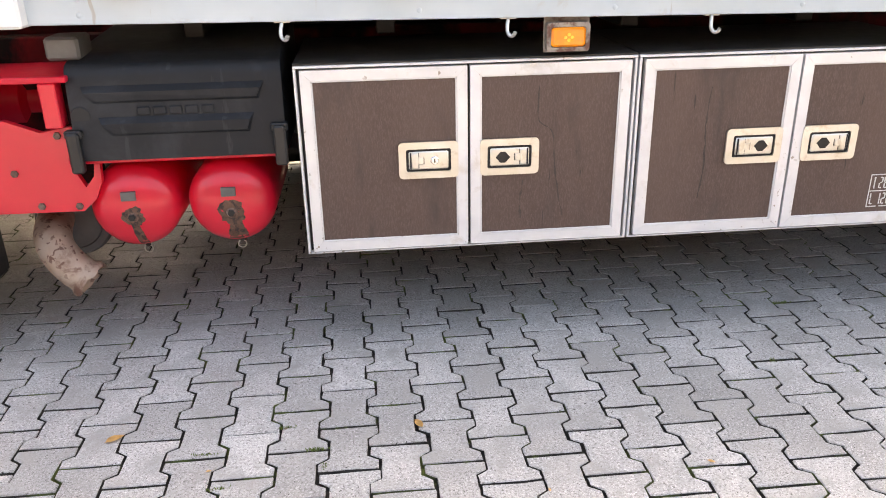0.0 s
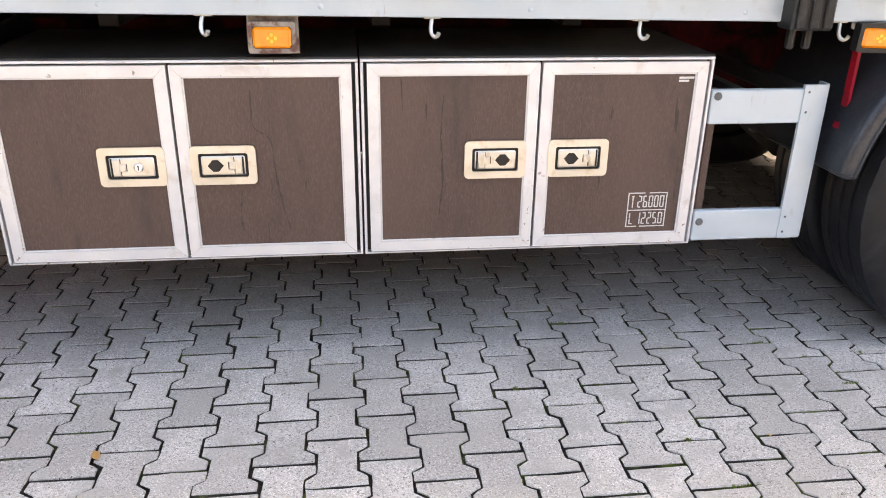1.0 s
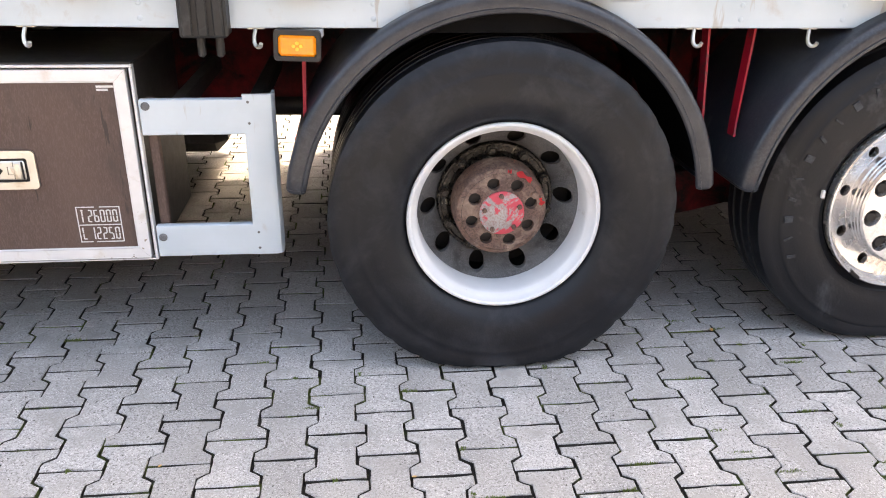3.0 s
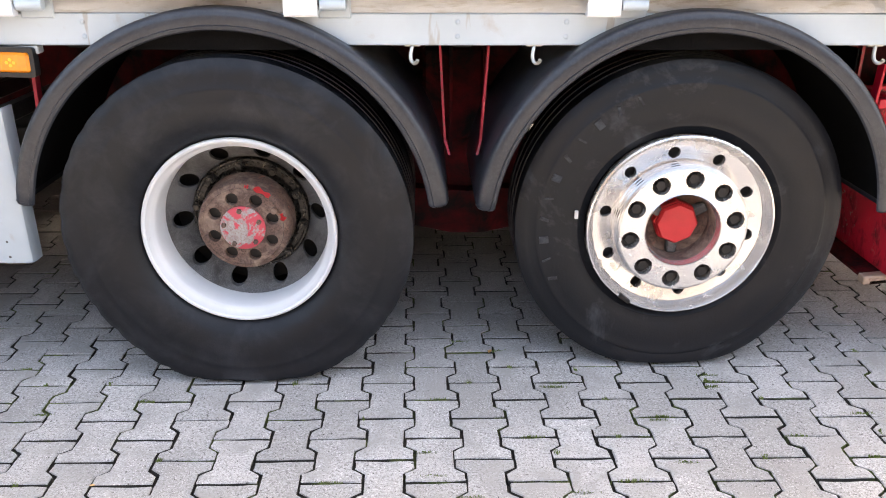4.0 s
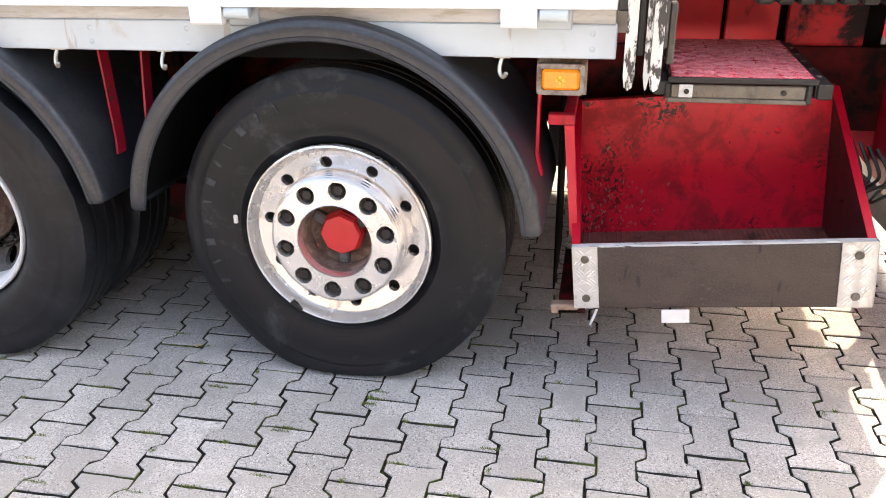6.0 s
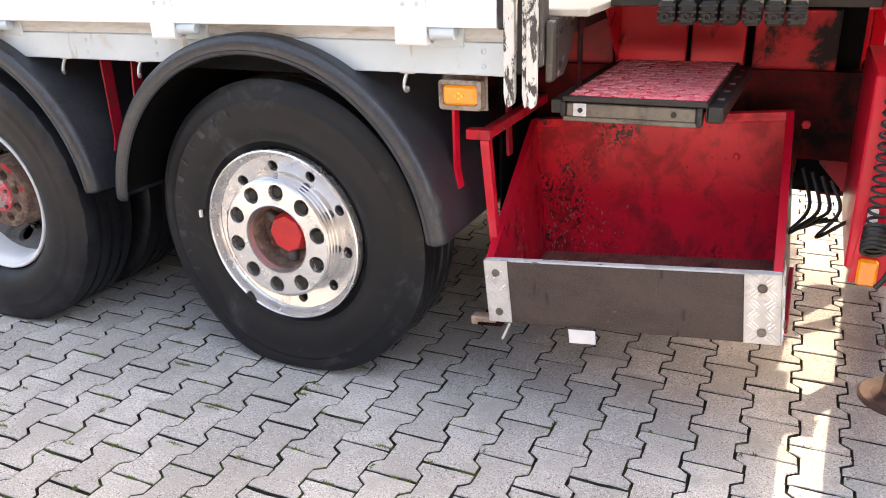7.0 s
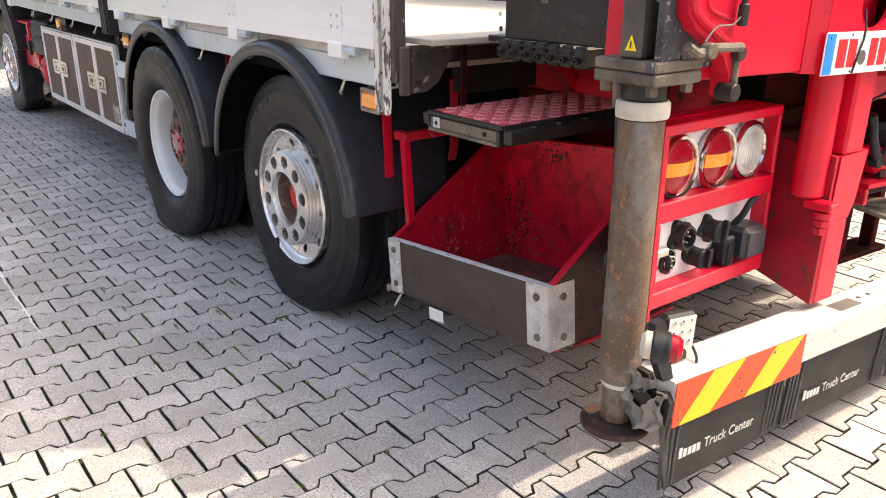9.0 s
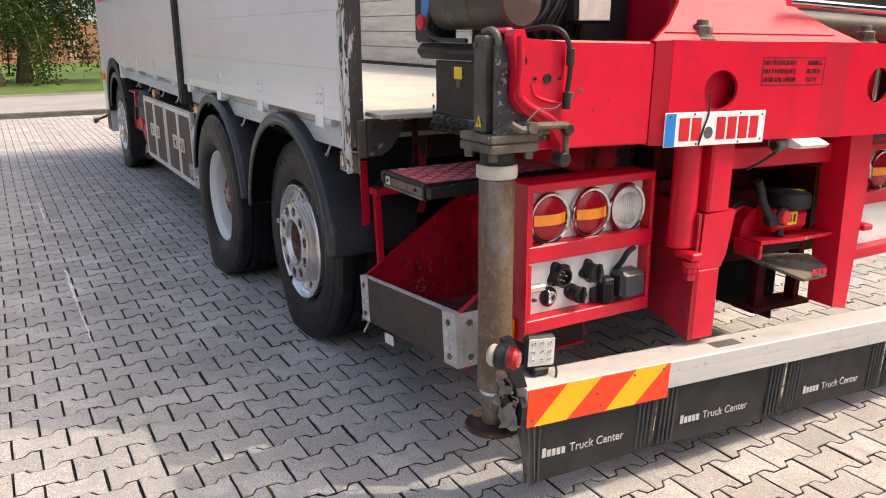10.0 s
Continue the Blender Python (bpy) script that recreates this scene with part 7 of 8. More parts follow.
def socket(t, y, z, r, lid=0, ears=4, turn=0.3):
    """A black trailer socket: an eared flange, a round mouth with contacts, and a sprung lid."""
    o = (5.888, y, z)
    poly = []
    for k in range(40):
        a = 2 * math.pi * k / 40
        rr = r * (1.25 + 0.22 * math.cos(ears * (a - turn)))
        poly.append((y + rr * math.cos(a), z + rr * math.sin(a)))
    s = part("trailer_socket", prism(bmn(), poly, "x", 5.8875, 5.900), m_plastic, t, "black eared trailer socket", smooth=30)
    part("socket_mouth", lathe(bmn(), o, (1, 0, 0), [(r * 1.02, 0.01), (r * 1.02, 0.034), (r * 0.96, 0.038), (r * 0.8, 0.038), (r * 0.77, 0.016), (0, 0.016)], 28), m_hose, s)
    for k in range(ears):
        a = turn + 2 * math.pi * k / ears
        part("socket_screw", lathe(bmn(), (5.900, y + r * 1.33 * math.cos(a), z + r * 1.33 * math.sin(a)), (1, 0, 0), [(r * 0.13, 0), (r * 0.1, 0.003), (0, 0.0035)], 8), m_muffler, s)
    for k in range(5):
        a = 2 * math.pi * k / 5
        part("contact", rod(bmn(), (5.903, y + r * 0.45 * math.cos(a), z + r * 0.45 * math.sin(a)), (5.918, y + r * 0.45 * math.cos(a), z + r * 0.45 * math.sin(a)), r * 0.09, 8), m_steel, s)
    if lid == 1:
        m = Matrix.Translation((5.926, y, z)) @ Matrix.Rotation(radians(4), 4, "Y")
        part("socket_lid", lathe(bmn(), m @ Vector((0, 0, 0)), (1, 0, -0.05), [(r * 1.08, 0), (r * 1.08, 0.010), (r * 0.9, 0.016), (0, 0.018)], 24), m_plastic, s, "closed black socket lid")
        part("lid_grip", cbox(bmn(), -0.002, 0.016, -0.006, 0.006, -r * 0.8, r * 1.35, 0.003, m @ Matrix.Translation((0.016, 0, 0))), m_plastic, s)
    if lid == 2:
        part("socket_lid", cbox(bmn(), -0.004, 0.05, -r * 0.95, r * 0.95, -0.004, 0.006, 0.003, Matrix.Translation((5.920, y, z + r * 1.05)) @ Matrix.Rotation(radians(-25), 4, "Y")), m_plastic, s, "raised black socket lid")
    return s


socket(lb, 2.563, 0.727, 0.034, 0, 4, 0.5)
socket(lb, 2.628, 0.658, 0.026, 1, 2, 2.6)
socket(lb, 2.698, 0.722, 0.029, 1, 4, 0.2)
rc = part("round_coupling", lathe(bmn(), (5.888, 2.521, 0.659), (1, 0, 0), [(0.026, 0), (0.026, 0.014), (0.022, 0.018), (0.018, 0.018), (0.016, 0.008), (0, 0.008)], 24), m_chrome, lb, "bright ring air coupling")
part("coupling_guard", lathe(bmn(), (5.888, 2.521, 0.659), (1, 0, 0), [(0.034, 0), (0.034, 0.008), (0.0265, 0.010)], 24), m_plastic, rc)
part("coupling_flap", cbox(bmn(), 5.888, 5.915, 2.496, 2.510, 0.64, 0.686, 0.005), m_plastic, rc)
boxpart("coupling_clip", 5.888, 5.916, 2.425, 2.492, 0.690, 0.712, m_steel, lb, "small steel clip", c=0.004)
for dy in (0.0, 0.05):
    part("clip_stud", rod(bmn(), (5.888, 2.458 + dy, 0.655), (5.905, 2.458 + dy, 0.66), 0.006, 8), m_rust, lb)
con = boxpart("connector_block", 5.888, 5.935, 2.738, 2.786, 0.610, 0.695, m_plastic, lb, "black plug socket with ridged lid", c=0.006)
for k in range(4):
    boxpart("lid_ridge", 5.9352, 5.940, 2.748 + k * 0.008, 2.752 + k * 0.008, 0.612, 0.678, m_hose, con, c=0.001)
boxpart("block_foot", 5.888, 5.905, 2.708, 2.737, 0.61, 0.66, m_plastic, con, c=0.004)
big = boxpart("trailer_connector", 5.888, 5.96, 2.795, 2.902, 0.622, 0.715, m_fender, lb, "large dark grey connector box", c=0.012)
boxpart("connector_lid", 5.9602, 5.968, 2.803, 2.894, 0.630, 0.706, m_fender, big, c=0.006)
part("connector_lever", tube(bmn(), bend([(5.90, 2.815, 0.71), (5.925, 2.822, 0.745), (5.93, 2.842, 0.775), (5.93, 2.872, 0.790)], 5), 0.010, 8), m_plastic, big, "black curved lever")

lb2 = lamp_box(4.10, 4.62, "red rear lamp box on the far side with round lamps")
for y in (4.19, 4.355, 4.52):
    lamp(lb2, y, 1)
boxpart("white_plug", 5.888, 5.92, 4.20, 4.28, 0.64, 0.74, m_plate, lb2, c=0.004)

true_size((1.05, 0.977, 1.047), (5.934, 2.40, 0.56), (6.13, 2.376, 0.567))

# coupling frame
cf = thing("trailer_coupling", (6.1, 3.5, 0.6), "red trailer coupling frame with drawbar jaw and black unlocking lever", "trailer coupling")
boxpart("frame_pillar", 6.13, 6.25, 3.036, 3.140, 0.950, 1.196, m_red, cf, "red coupling pillar", c=0.008)
part("pillar_tube", rod(bmn(), (6.185, 2.985, 0.826), (6.185, 2.985, 1.198), 0.047, 28), m_red, cf, "red round tube")
part("pillar_flare", prism(bmn(), [(3.026, 0.949), (3.172, 0.957), (3.148, 0.80), (3.126, 0.752), (3.018, 0.752)], "x", 6.205, 6.250), m_red, cf, smooth=0)
boxpart("pillar_foot", 6.213, 6.251, 3.018, 3.124, 0.488, 0.7515, m_red, cf, "red pillar foot", c=0.005)
part("foot_web", prism(bmn(), [(6.246, 0.488), (6.246, 0.95), (5.93, 1.0), (5.90, 0.70), (6.04, 0.545)], "y", 3.004, 3.0175), m_strut, cf, "dull red gusset web", smooth=0)
for z in (0.62, 0.72, 0.84):
    part("web_bolt", rod(bmn(), (6.02, 3.004, z), (6.02, 2.988, z), 0.016, 6), m_strut, cf)
boxpart("pillar_clamp", 6.195, 6.282, 2.955, 3.0035, 0.795, 0.822, m_red, cf, c=0.005)
for k in range(3):
    part("clamp_nut", rod(bmn(), (6.245, 2.985, 0.768 - 0.024 * k), (6.245, 2.985, 0.790 - 0.024 * k), 0.028 - 0.004 * k, 6 if k else 16), m_redchip, cf)
part("frame_pillar", prism(bmn(), [(3.785, 1.196), (3.915, 1.196), (3.928, 0.95), (3.905, 0.472), (3.822, 0.490), (3.800, 0.93)], "x", 6.10, 6.22), m_red, cf, smooth=0)
boxpart("pillar_clamp", 6.13, 6.235, 3.929, 3.985, 0.80, 0.825, m_red, cf, c=0.005)
boxpart("cross_tie", 6.05, 6.15, 3.141, 3.784, 1.078, 1.158, m_red, cf, "red cross tie", c=0.006)
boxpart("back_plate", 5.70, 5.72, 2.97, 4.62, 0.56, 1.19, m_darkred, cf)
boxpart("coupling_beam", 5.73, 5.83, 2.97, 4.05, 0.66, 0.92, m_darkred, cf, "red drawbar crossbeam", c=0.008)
part("neck_seal", lathe(bmn(), (5.925, 3.552, 0.795), (1, 0, 0), [(0.101, 0), (0.104, 0.004), (0.104, 0.018), (0.099, 0.022), (0.080, 0.022)], 36), m_hose, cf, "black rubber seal")
part("coupling_neck", lathe(bmn(), (5.862, 3.555, 0.795), (1, 0, 0), [(0.095, 0), (0.097, 0.008), (0.097, 0.06), (0.090, 0.066), (0.088, 0.090), (0.078, 0.094), (0.076, 0.135), (0.086, 0.14), (0.086, 0.16), (0, 0.16)], 36), m_red, cf, "round red coupling neck")
part("coupling_body", cbox(bmn(), 5.99, 6.118, 3.545, 3.745, 0.80, 0.894, 0.022), m_red, cf, "red coupling body")
hd = part("coupling_head", lathe(bmn(), (6.072, 3.662, 0.895), (0, 0, 1), [(0.082, 0), (0.086, 0.008), (0.086, 0.045), (0.080, 0.058), (0.05, 0.066), (0, 0.067)], 36), m_plastic, cf, "black round lever housing")
part("yellow_mark", cbox(bmn(), 6.075, 6.11, 3.675, 3.71, 0.9615, 0.9635, 0.0006), m_yellow, hd)
part("release_knob", rod(bmn(), (6.118, 3.575, 0.870), (6.148, 3.575, 0.870), 0.026, 20), m_cap, cf, "red release knob")
part("knob_boss", rod(bmn(), (6.118, 3.575, 0.870), (6.130, 3.575, 0.870), 0.036, 20), m_plastic, cf)
part("unlock_lever", tube(bmn(), bend([(6.10, 3.535, 0.862), (6.118, 3.512, 0.872), (6.122, 3.480, 0.905), (6.122, 3.452, 0.950), (6.122, 3.440, 0.985), (6.122, 3.418, 1.022)], 6), 0.016, 12), m_plastic, cf, "black unlocking lever")
part("lever_hub", rod(bmn(), (6.09, 3.530, 0.855), (6.128, 3.530, 0.855), 0.026, 16), m_plastic, cf)
boxpart("coupling_label", 6.1182, 6.1196, 3.615, 3.668, 0.830, 0.884, m_yellow, cf, "yellow label", c=0.0005)
for dy in (-0.011, 0.011):
    boxpart("label_mark", 6.1198, 6.1206, 3.641 + dy - 0.006, 3.641 + dy + 0.006, 0.842, 0.872, m_print, cf, c=0.0002)
part("jaw_bolt", rod(bmn(), (6.10, 3.60, 0.785), (6.10, 3.60, 0.815), 0.019, 6), m_nut, cf)
jw = bmn()
for q in ([(5.96, 3.50, 0.770), (6.14, 3.455, 0.784), (6.155, 3.66, 0.784), (6.19, 3.865, 0.806), (6.00, 3.80, 0.775)],):
    top = [jw.verts.new(v) for v in q]
    low = [jw.verts.new((v[0], v[1], v[2] - 0.014)) for v in q]
    jw.faces.new(top)
    jw.faces.new(low[::-1])
    for k in range(len(q)):
        jw.faces.new((top[k], low[k], low[(k + 1) % len(q)], top[(k + 1) % len(q)]))
part("coupling_jaw", jw, m_redchip, cf, "red flared upper jaw", smooth=0)
boxpart("jaw_cheek", 6.00, 6.135, 3.458, 3.476, 0.708, 0.769, m_redchip, cf, c=0.004)
boxpart("jaw_throat", 5.97, 6.05, 3.478, 3.80, 0.70, 0.755, m_black, cf, c=0.004)
lp = bmn()
q = [(6.04, 3.47, 0.716), (6.12, 3.475, 0.722), (6.215, 3.640, 0.735), (6.248, 3.706, 0.690), (6.258, 3.706, 0.650), (6.250, 3.595, 0.643), (6.10, 3.50, 0.690)]
top = [lp.verts.new(v) for v in q]
low = [lp.verts.new((v[0] - 0.012, v[1] + 0.004, v[2] - 0.012)) for v in q]
for k in range(1, len(q) - 1):
    lp.faces.new((top[0], top[k], top[k + 1]))
    lp.faces.new((low[0], low[k + 1], low[k]))
for k in range(len(q)):
    lp.faces.new((top[k], low[k], low[(k + 1) % len(q)], top[(k + 1) % len(q)]))
part("jaw_lip", lp, m_grime, cf, "worn grey lower jaw lip", smooth=0)
for k in range(3):
    boxpart("jaw_emblem", 6.256, 6.259, 3.617 + k * 0.030, 3.640 + k * 0.030, 0.660, 0.682, m_redchip, cf, "faded red emblem bars", c=0.0004)
boxpart("under_bracket", 5.95, 6.0, 3.63, 3.675, 0.45, 0.70, m_darkred, cf, "dark red guard bracket")
boxpart("under_bracket", 5.95, 6.0, 3.86, 3.90, 0.45, 0.70, m_darkred, cf)
boxpart("under_plate", 5.90, 6.02, 3.60, 3.95, 0.428, 0.4495, m_darkred, cf)
wl = part("camera_housing", prism(bmn(), [(6.17, 1.165), (6.30, 1.165), (6.315, 1.178), (6.23, 1.212), (6.17, 1.212)], "y", 3.39, 3.535), m_plate, crane, "white rear-view camera housing", smooth=0)
part("camera_eye", rod(bmn(), (6.235, 3.385, 1.178), (6.235, 3.345, 1.172), 0.026, 18), m_muffler, wl)
part("eye_glass", rod(bmn(), (6.235, 3.3445, 1.172), (6.235, 3.340, 1.1715), 0.016, 14), m_hose, wl)
part("camera_cable", tube(bmn(), bend([(6.23, 3.40, 1.165), (6.19, 3.35, 1.11), (6.155, 3.31, 1.075)], 5), 0.005, 6), m_hose, wl)
true_size(1.0, *CRANE)

# ---- underrun bar with rubber flaps ----
ub = thing("underrun_bar", (6.06, 3.4, 0.4), "white aluminium underrun bar with striped end plates and rubber flaps", "underrun bar")
Y0, Y1 = 2.236, 4.62
sec = [(6.195, 0.385), (6.327, 0.385), (6.330, 0.388), (6.330, 0.402), (6.3275, 0.403), (6.3275, 0.4055), (6.330, 0.4065), (6.330, 0.440), (6.3275, 0.441), (6.3275, 0.4435), (6.330, 0.4445), (6.330, 0.480), (6.326, 0.484), (6.205, 0.484), (6.195, 0.474)]
part("bar", prism(bmn(), sec, "y", Y0, Y1), m_bar, ub, "satin aluminium hollow bar", smooth=20)
part("bar_slot", cbox(bmn(), 6.245, 6.295, 3.07, 3.20, 0.4842, 0.4852, 0.0003), m_muffler, ub)
for y in (3.24, 3.30):
    part("bar_hole", lathe(bmn(), (6.26, y, 0.4842), (0, 0, 1), [(0.008, 0), (0.008, 0.0008), (0, 0.0009)], 10), m_black, ub)
for ya in (2.238, 4.02):
    w, z0, z1 = 0.578, 0.356, 0.484
    ch = boxpart("striped_plate", 6.3305, 6.334, ya, ya + w, z0, z1, m_chevred, ub, "red and yellow reflective striped plate", c=0.001)
    for a, wd in ((0.026, 0.125), (0.306, 0.125)):
        part("yellow_stripe", prism(bmn(), [(ya + a, z0 + 0.001), (ya + a + wd, z0 + 0.001), (ya + a + wd + 0.132, z1 - 0.001), (ya + a + 0.120, z1 - 0.001)], "x", 6.3342, 6.3348), m_chevyel, ch, smooth=0)
    for y, z in ((ya + 0.02, z0 + 0.022), (ya + 0.27, z0 + 0.07), (ya + 0.29, z0 + 0.025), (ya + 0.42, z1 - 0.02), (ya + w - 0.03, z1 - 0.018)):
        part("plate_screw", lathe(bmn(), (6.3348, y, z), (1, 0, 0), [(0.005, 0), (0.004, 0.002), (0, 0.0025)], 8), m_muffler, ch)
BAR = ((6.33, 2.23, 0.42), (6.33, 2.23, 0.42), -2.6, -2.2)
true_size(1.0, *BAR)
# broken end cap
ec = part("end_cap", prism(bmn(), [(5.975, 0.35), (6.11, 0.355), (6.115, 0.42), (6.10, 0.445), (6.06, 0.43), (6.04, 0.47), (5.985, 0.475)], "y", 2.272, 2.290), m_dark, ub, "dented broken end cap", smooth=0)
part("cap_shard", prism(bmn(), [(6.01, 0.318), (6.07, 0.322), (6.10, 0.352), (5.995, 0.352)], "y", 2.268, 2.29), m_capgrey, ec, smooth=0)
part("cap_void", prism(bmn(), [(6.01, 0.40), (6.075, 0.385), (6.095, 0.415), (6.06, 0.425), (6.02, 0.44)], "y", 2.2595, 2.2618), m_black, ec, smooth=0)
LC, LD = Vector((6.132, 2.182, 0.605)), Vector((0.80, 0.60, 0.0))
rc2 = random.Random(9)
bm = bmn()
grid = {}
NG = 13
for i in range(NG):
    for j in range(NG):
        u, v = i / (NG - 1), j / (NG - 1)
        dent = 0.011 * math.sin(9 * u + 4 * v) * math.sin(7 * v + 1) + 0.006 * math.sin(23 * u - 11 * v)
        grid[i, j] = bm.verts.new((5.976 + u * 0.132 + 0.008 * math.sin(9 * v) + rc2.gauss(0, 0.0016), 2.254 + dent + rc2.uniform(-0.003, 0.003), 0.335 + v * 0.138 + 0.010 * math.sin(8 * u + 1) + rc2.gauss(0, 0.0016)))
for i in range(NG - 1):
    for j in range(NG - 1):
        torn = ((i - 6.5) / 3.6) ** 2 + ((j - 6.8 - 0.4 * (i - 6)) / 1.9) ** 2 < 1 or i + (NG - 1 - j) < 3 or (NG - 1 - i) + j < 3 or (i > 9 and j > 9)
        if not torn:
            bm.faces.new((grid[i, j], grid[i + 1, j], grid[i + 1, j + 1], grid[i, j + 1]))
bmesh.ops.solidify(bm, geom=bm.faces[:], thickness=0.003)
part("crumpled_skin", bm, m_capgrey, ec, "crumpled torn grey cap", smooth=50)
pm = part("position_lamp", rod(bmn(), LC - LD * 0.02, LC + LD * 0.022, 0.038, 24), m_plastic, ub, "rubber-armed position lamp")
part("red_lens", lathe(bmn(), LC + LD * 0.022, LD, [(0.033, 0), (0.032, 0.016), (0.023, 0.026), (0, 0.028)], 20), m_redlens, pm, "red lamp lens")
part("white_lens", lathe(bmn(), LC - LD * 0.02, -LD, [(0.033, 0), (0.033, 0.014), (0.024, 0.024), (0, 0.026)], 20), m_ring, pm, "cream lamp lens")
part("lamp_arm", prism(bmn(), [(2.30, 0.476), (2.262, 0.476), (2.225, 0.54), (2.205, 0.56), (2.205, 0.64), (2.235, 0.645), (2.262, 0.60), (2.275, 0.54)], "x", 6.072, 6.094), m_plastic, pm, "black rubber lamp arm", smooth=0)
wk = part("work_lamp", cbox(bmn(), -0.018, 0.018, -0.052, 0.052, -0.052, 0.052, 0.01, Matrix.Translation((6.02, 2.385, 0.555)) @ Matrix.Rotation(radians(-8), 4, "Z")), m_plastic, ub, "square work lamp with white LED face")
part("lamp_face", cbox(bmn(), 0.0185, 0.021, -0.045, 0.045, -0.045, 0.045, 0.003, Matrix.Translation((6.02, 2.385, 0.555)) @ Matrix.Rotation(radians(-8), 4, "Z")), m_clearlens, wk, "pale lamp face")
for i in range(3):
    for j in range(3):
        p = Matrix.Translation((6.02, 2.385, 0.555)) @ Matrix.Rotation(radians(-8), 4, "Z") @ Vector((0.021, -0.028 + i * 0.028, -0.028 + j * 0.028))
        part("led", lathe(bmn(), p, (1, 0, 0), [(0.009, 0), (0.006, 0.002), (0, 0.003)], 10), m_chrome, wk)
boxpart("lamp_foot", 5.995, 6.045, 2.355, 2.415, 0.476, 0.505, m_plastic, wk, c=0.006)
part("lamp_cable", tube(bmn(), bend([(6.0, 2.42, 0.53), (6.03, 2.44, 0.51), (6.06, 2.43, 0.49), (6.07, 2.42, 0.477)], 4), 0.004, 6), m_hose, wk)


true_size(1.02, (6.11, 2.285, 0.474), (6.328, 2.235, 0.484), -2.6, -2.2)


def flap(y0, y1, zb, skew, curl=0.0):
    """A rubber flap with ribbed ends and white lettering."""
    bm = bmn()
    n, rows, zt = 24, [], 0.384
    for i in range(n + 1):
        t = i / n
        row = []
        for k in range(7):
            z = zt + (zb + skew * (t - 0.5) - zt) * k / 6
            d = (zt - z) * 0.03 + 0.004 * math.sin(6 * t + y0 * 3) * k / 6
            lift = curl * max(0.0, 1 - t / 0.16) ** 1.6 * (zt - z) / 0.2
            row.append(bm.verts.new((6.306 - d - lift, y0 + (y1 - y0) * t - 0.4 * lift + (0.05 * (1 - t) ** 8 * k / 6 if curl else 0), z)))
        rows.append(row)
    for p, q in zip(rows, rows[1:]):
        for k in range(6):
            bm.faces.new((p[k], q[k], q[k + 1], p[k + 1]))
    bmesh.ops.solidify(bm, geom=bm.faces[:], thickness=0.006)
    f = part("rubber_flap", bm, m_flap, ub, "black ribbed rubber flap with white lettering")
    lean = Matrix.Translation((6.306, 0, zt)) @ Matrix.Rotation(radians(1.7), 4, "Y") @ Matrix.Translation((-6.306, 0, -zt))
    for y in [y0 + 0.014 + 0.020 * k for k in range(4)] + [y1 - 0.022 - 0.020 * k for k in range(4)]:
        if not (curl and y < y0 + 0.1):
            part("flap_rib", cbox(bmn(), 6.300, 6.3125, y, y + 0.009, zb + skew * ((y - y0) / (y1 - y0) - 0.5) + 0.014, zt - 0.006, 0.003, lean), m_flap, f)
    if curl:
        for k in range(4):
            y = y0 + 0.030 + 0.022 * k
            part("flap_rib", tube(bmn(), [(6.3085 - 0.012 * (j / 5), y + (0.032 - 0.006 * k) * (j / 5) ** 1.5, zt - 0.006 + (zb + skew * -0.4 + 0.02 - zt) * j / 5) for j in range(6)], 0.0045, 6), m_flap, f)
    zl = 0.222
    xw = 6.3125 - (zt - zl) * 0.03
    ym = y0 + 0.112
    for k in range(5):
        boxpart("emblem_bar", xw - 0.001, xw + 0.001, ym + k * 0.0190, ym + 0.0150 + k * 0.0190, zl, zl + (0.032 if k == 0 else 0.024), m_flapink, f, "pale emblem bar", c=0.0004)
    words("flap_lettering", "Truck Center", 0.043, facing_rear(xw - 0.0004, ym + 0.108, zl), m_flapink, f, depth=0.0008, squeeze=0.95)


flap(2.212, 2.800, 0.140, 0.035, -0.02)
flap(2.806, 3.446, 0.150, 0.0)
flap(3.452, 4.050, 0.158, 0.0)
flap(4.056, 4.61, 0.158, 0.0)
true_size(1.0, *BAR)

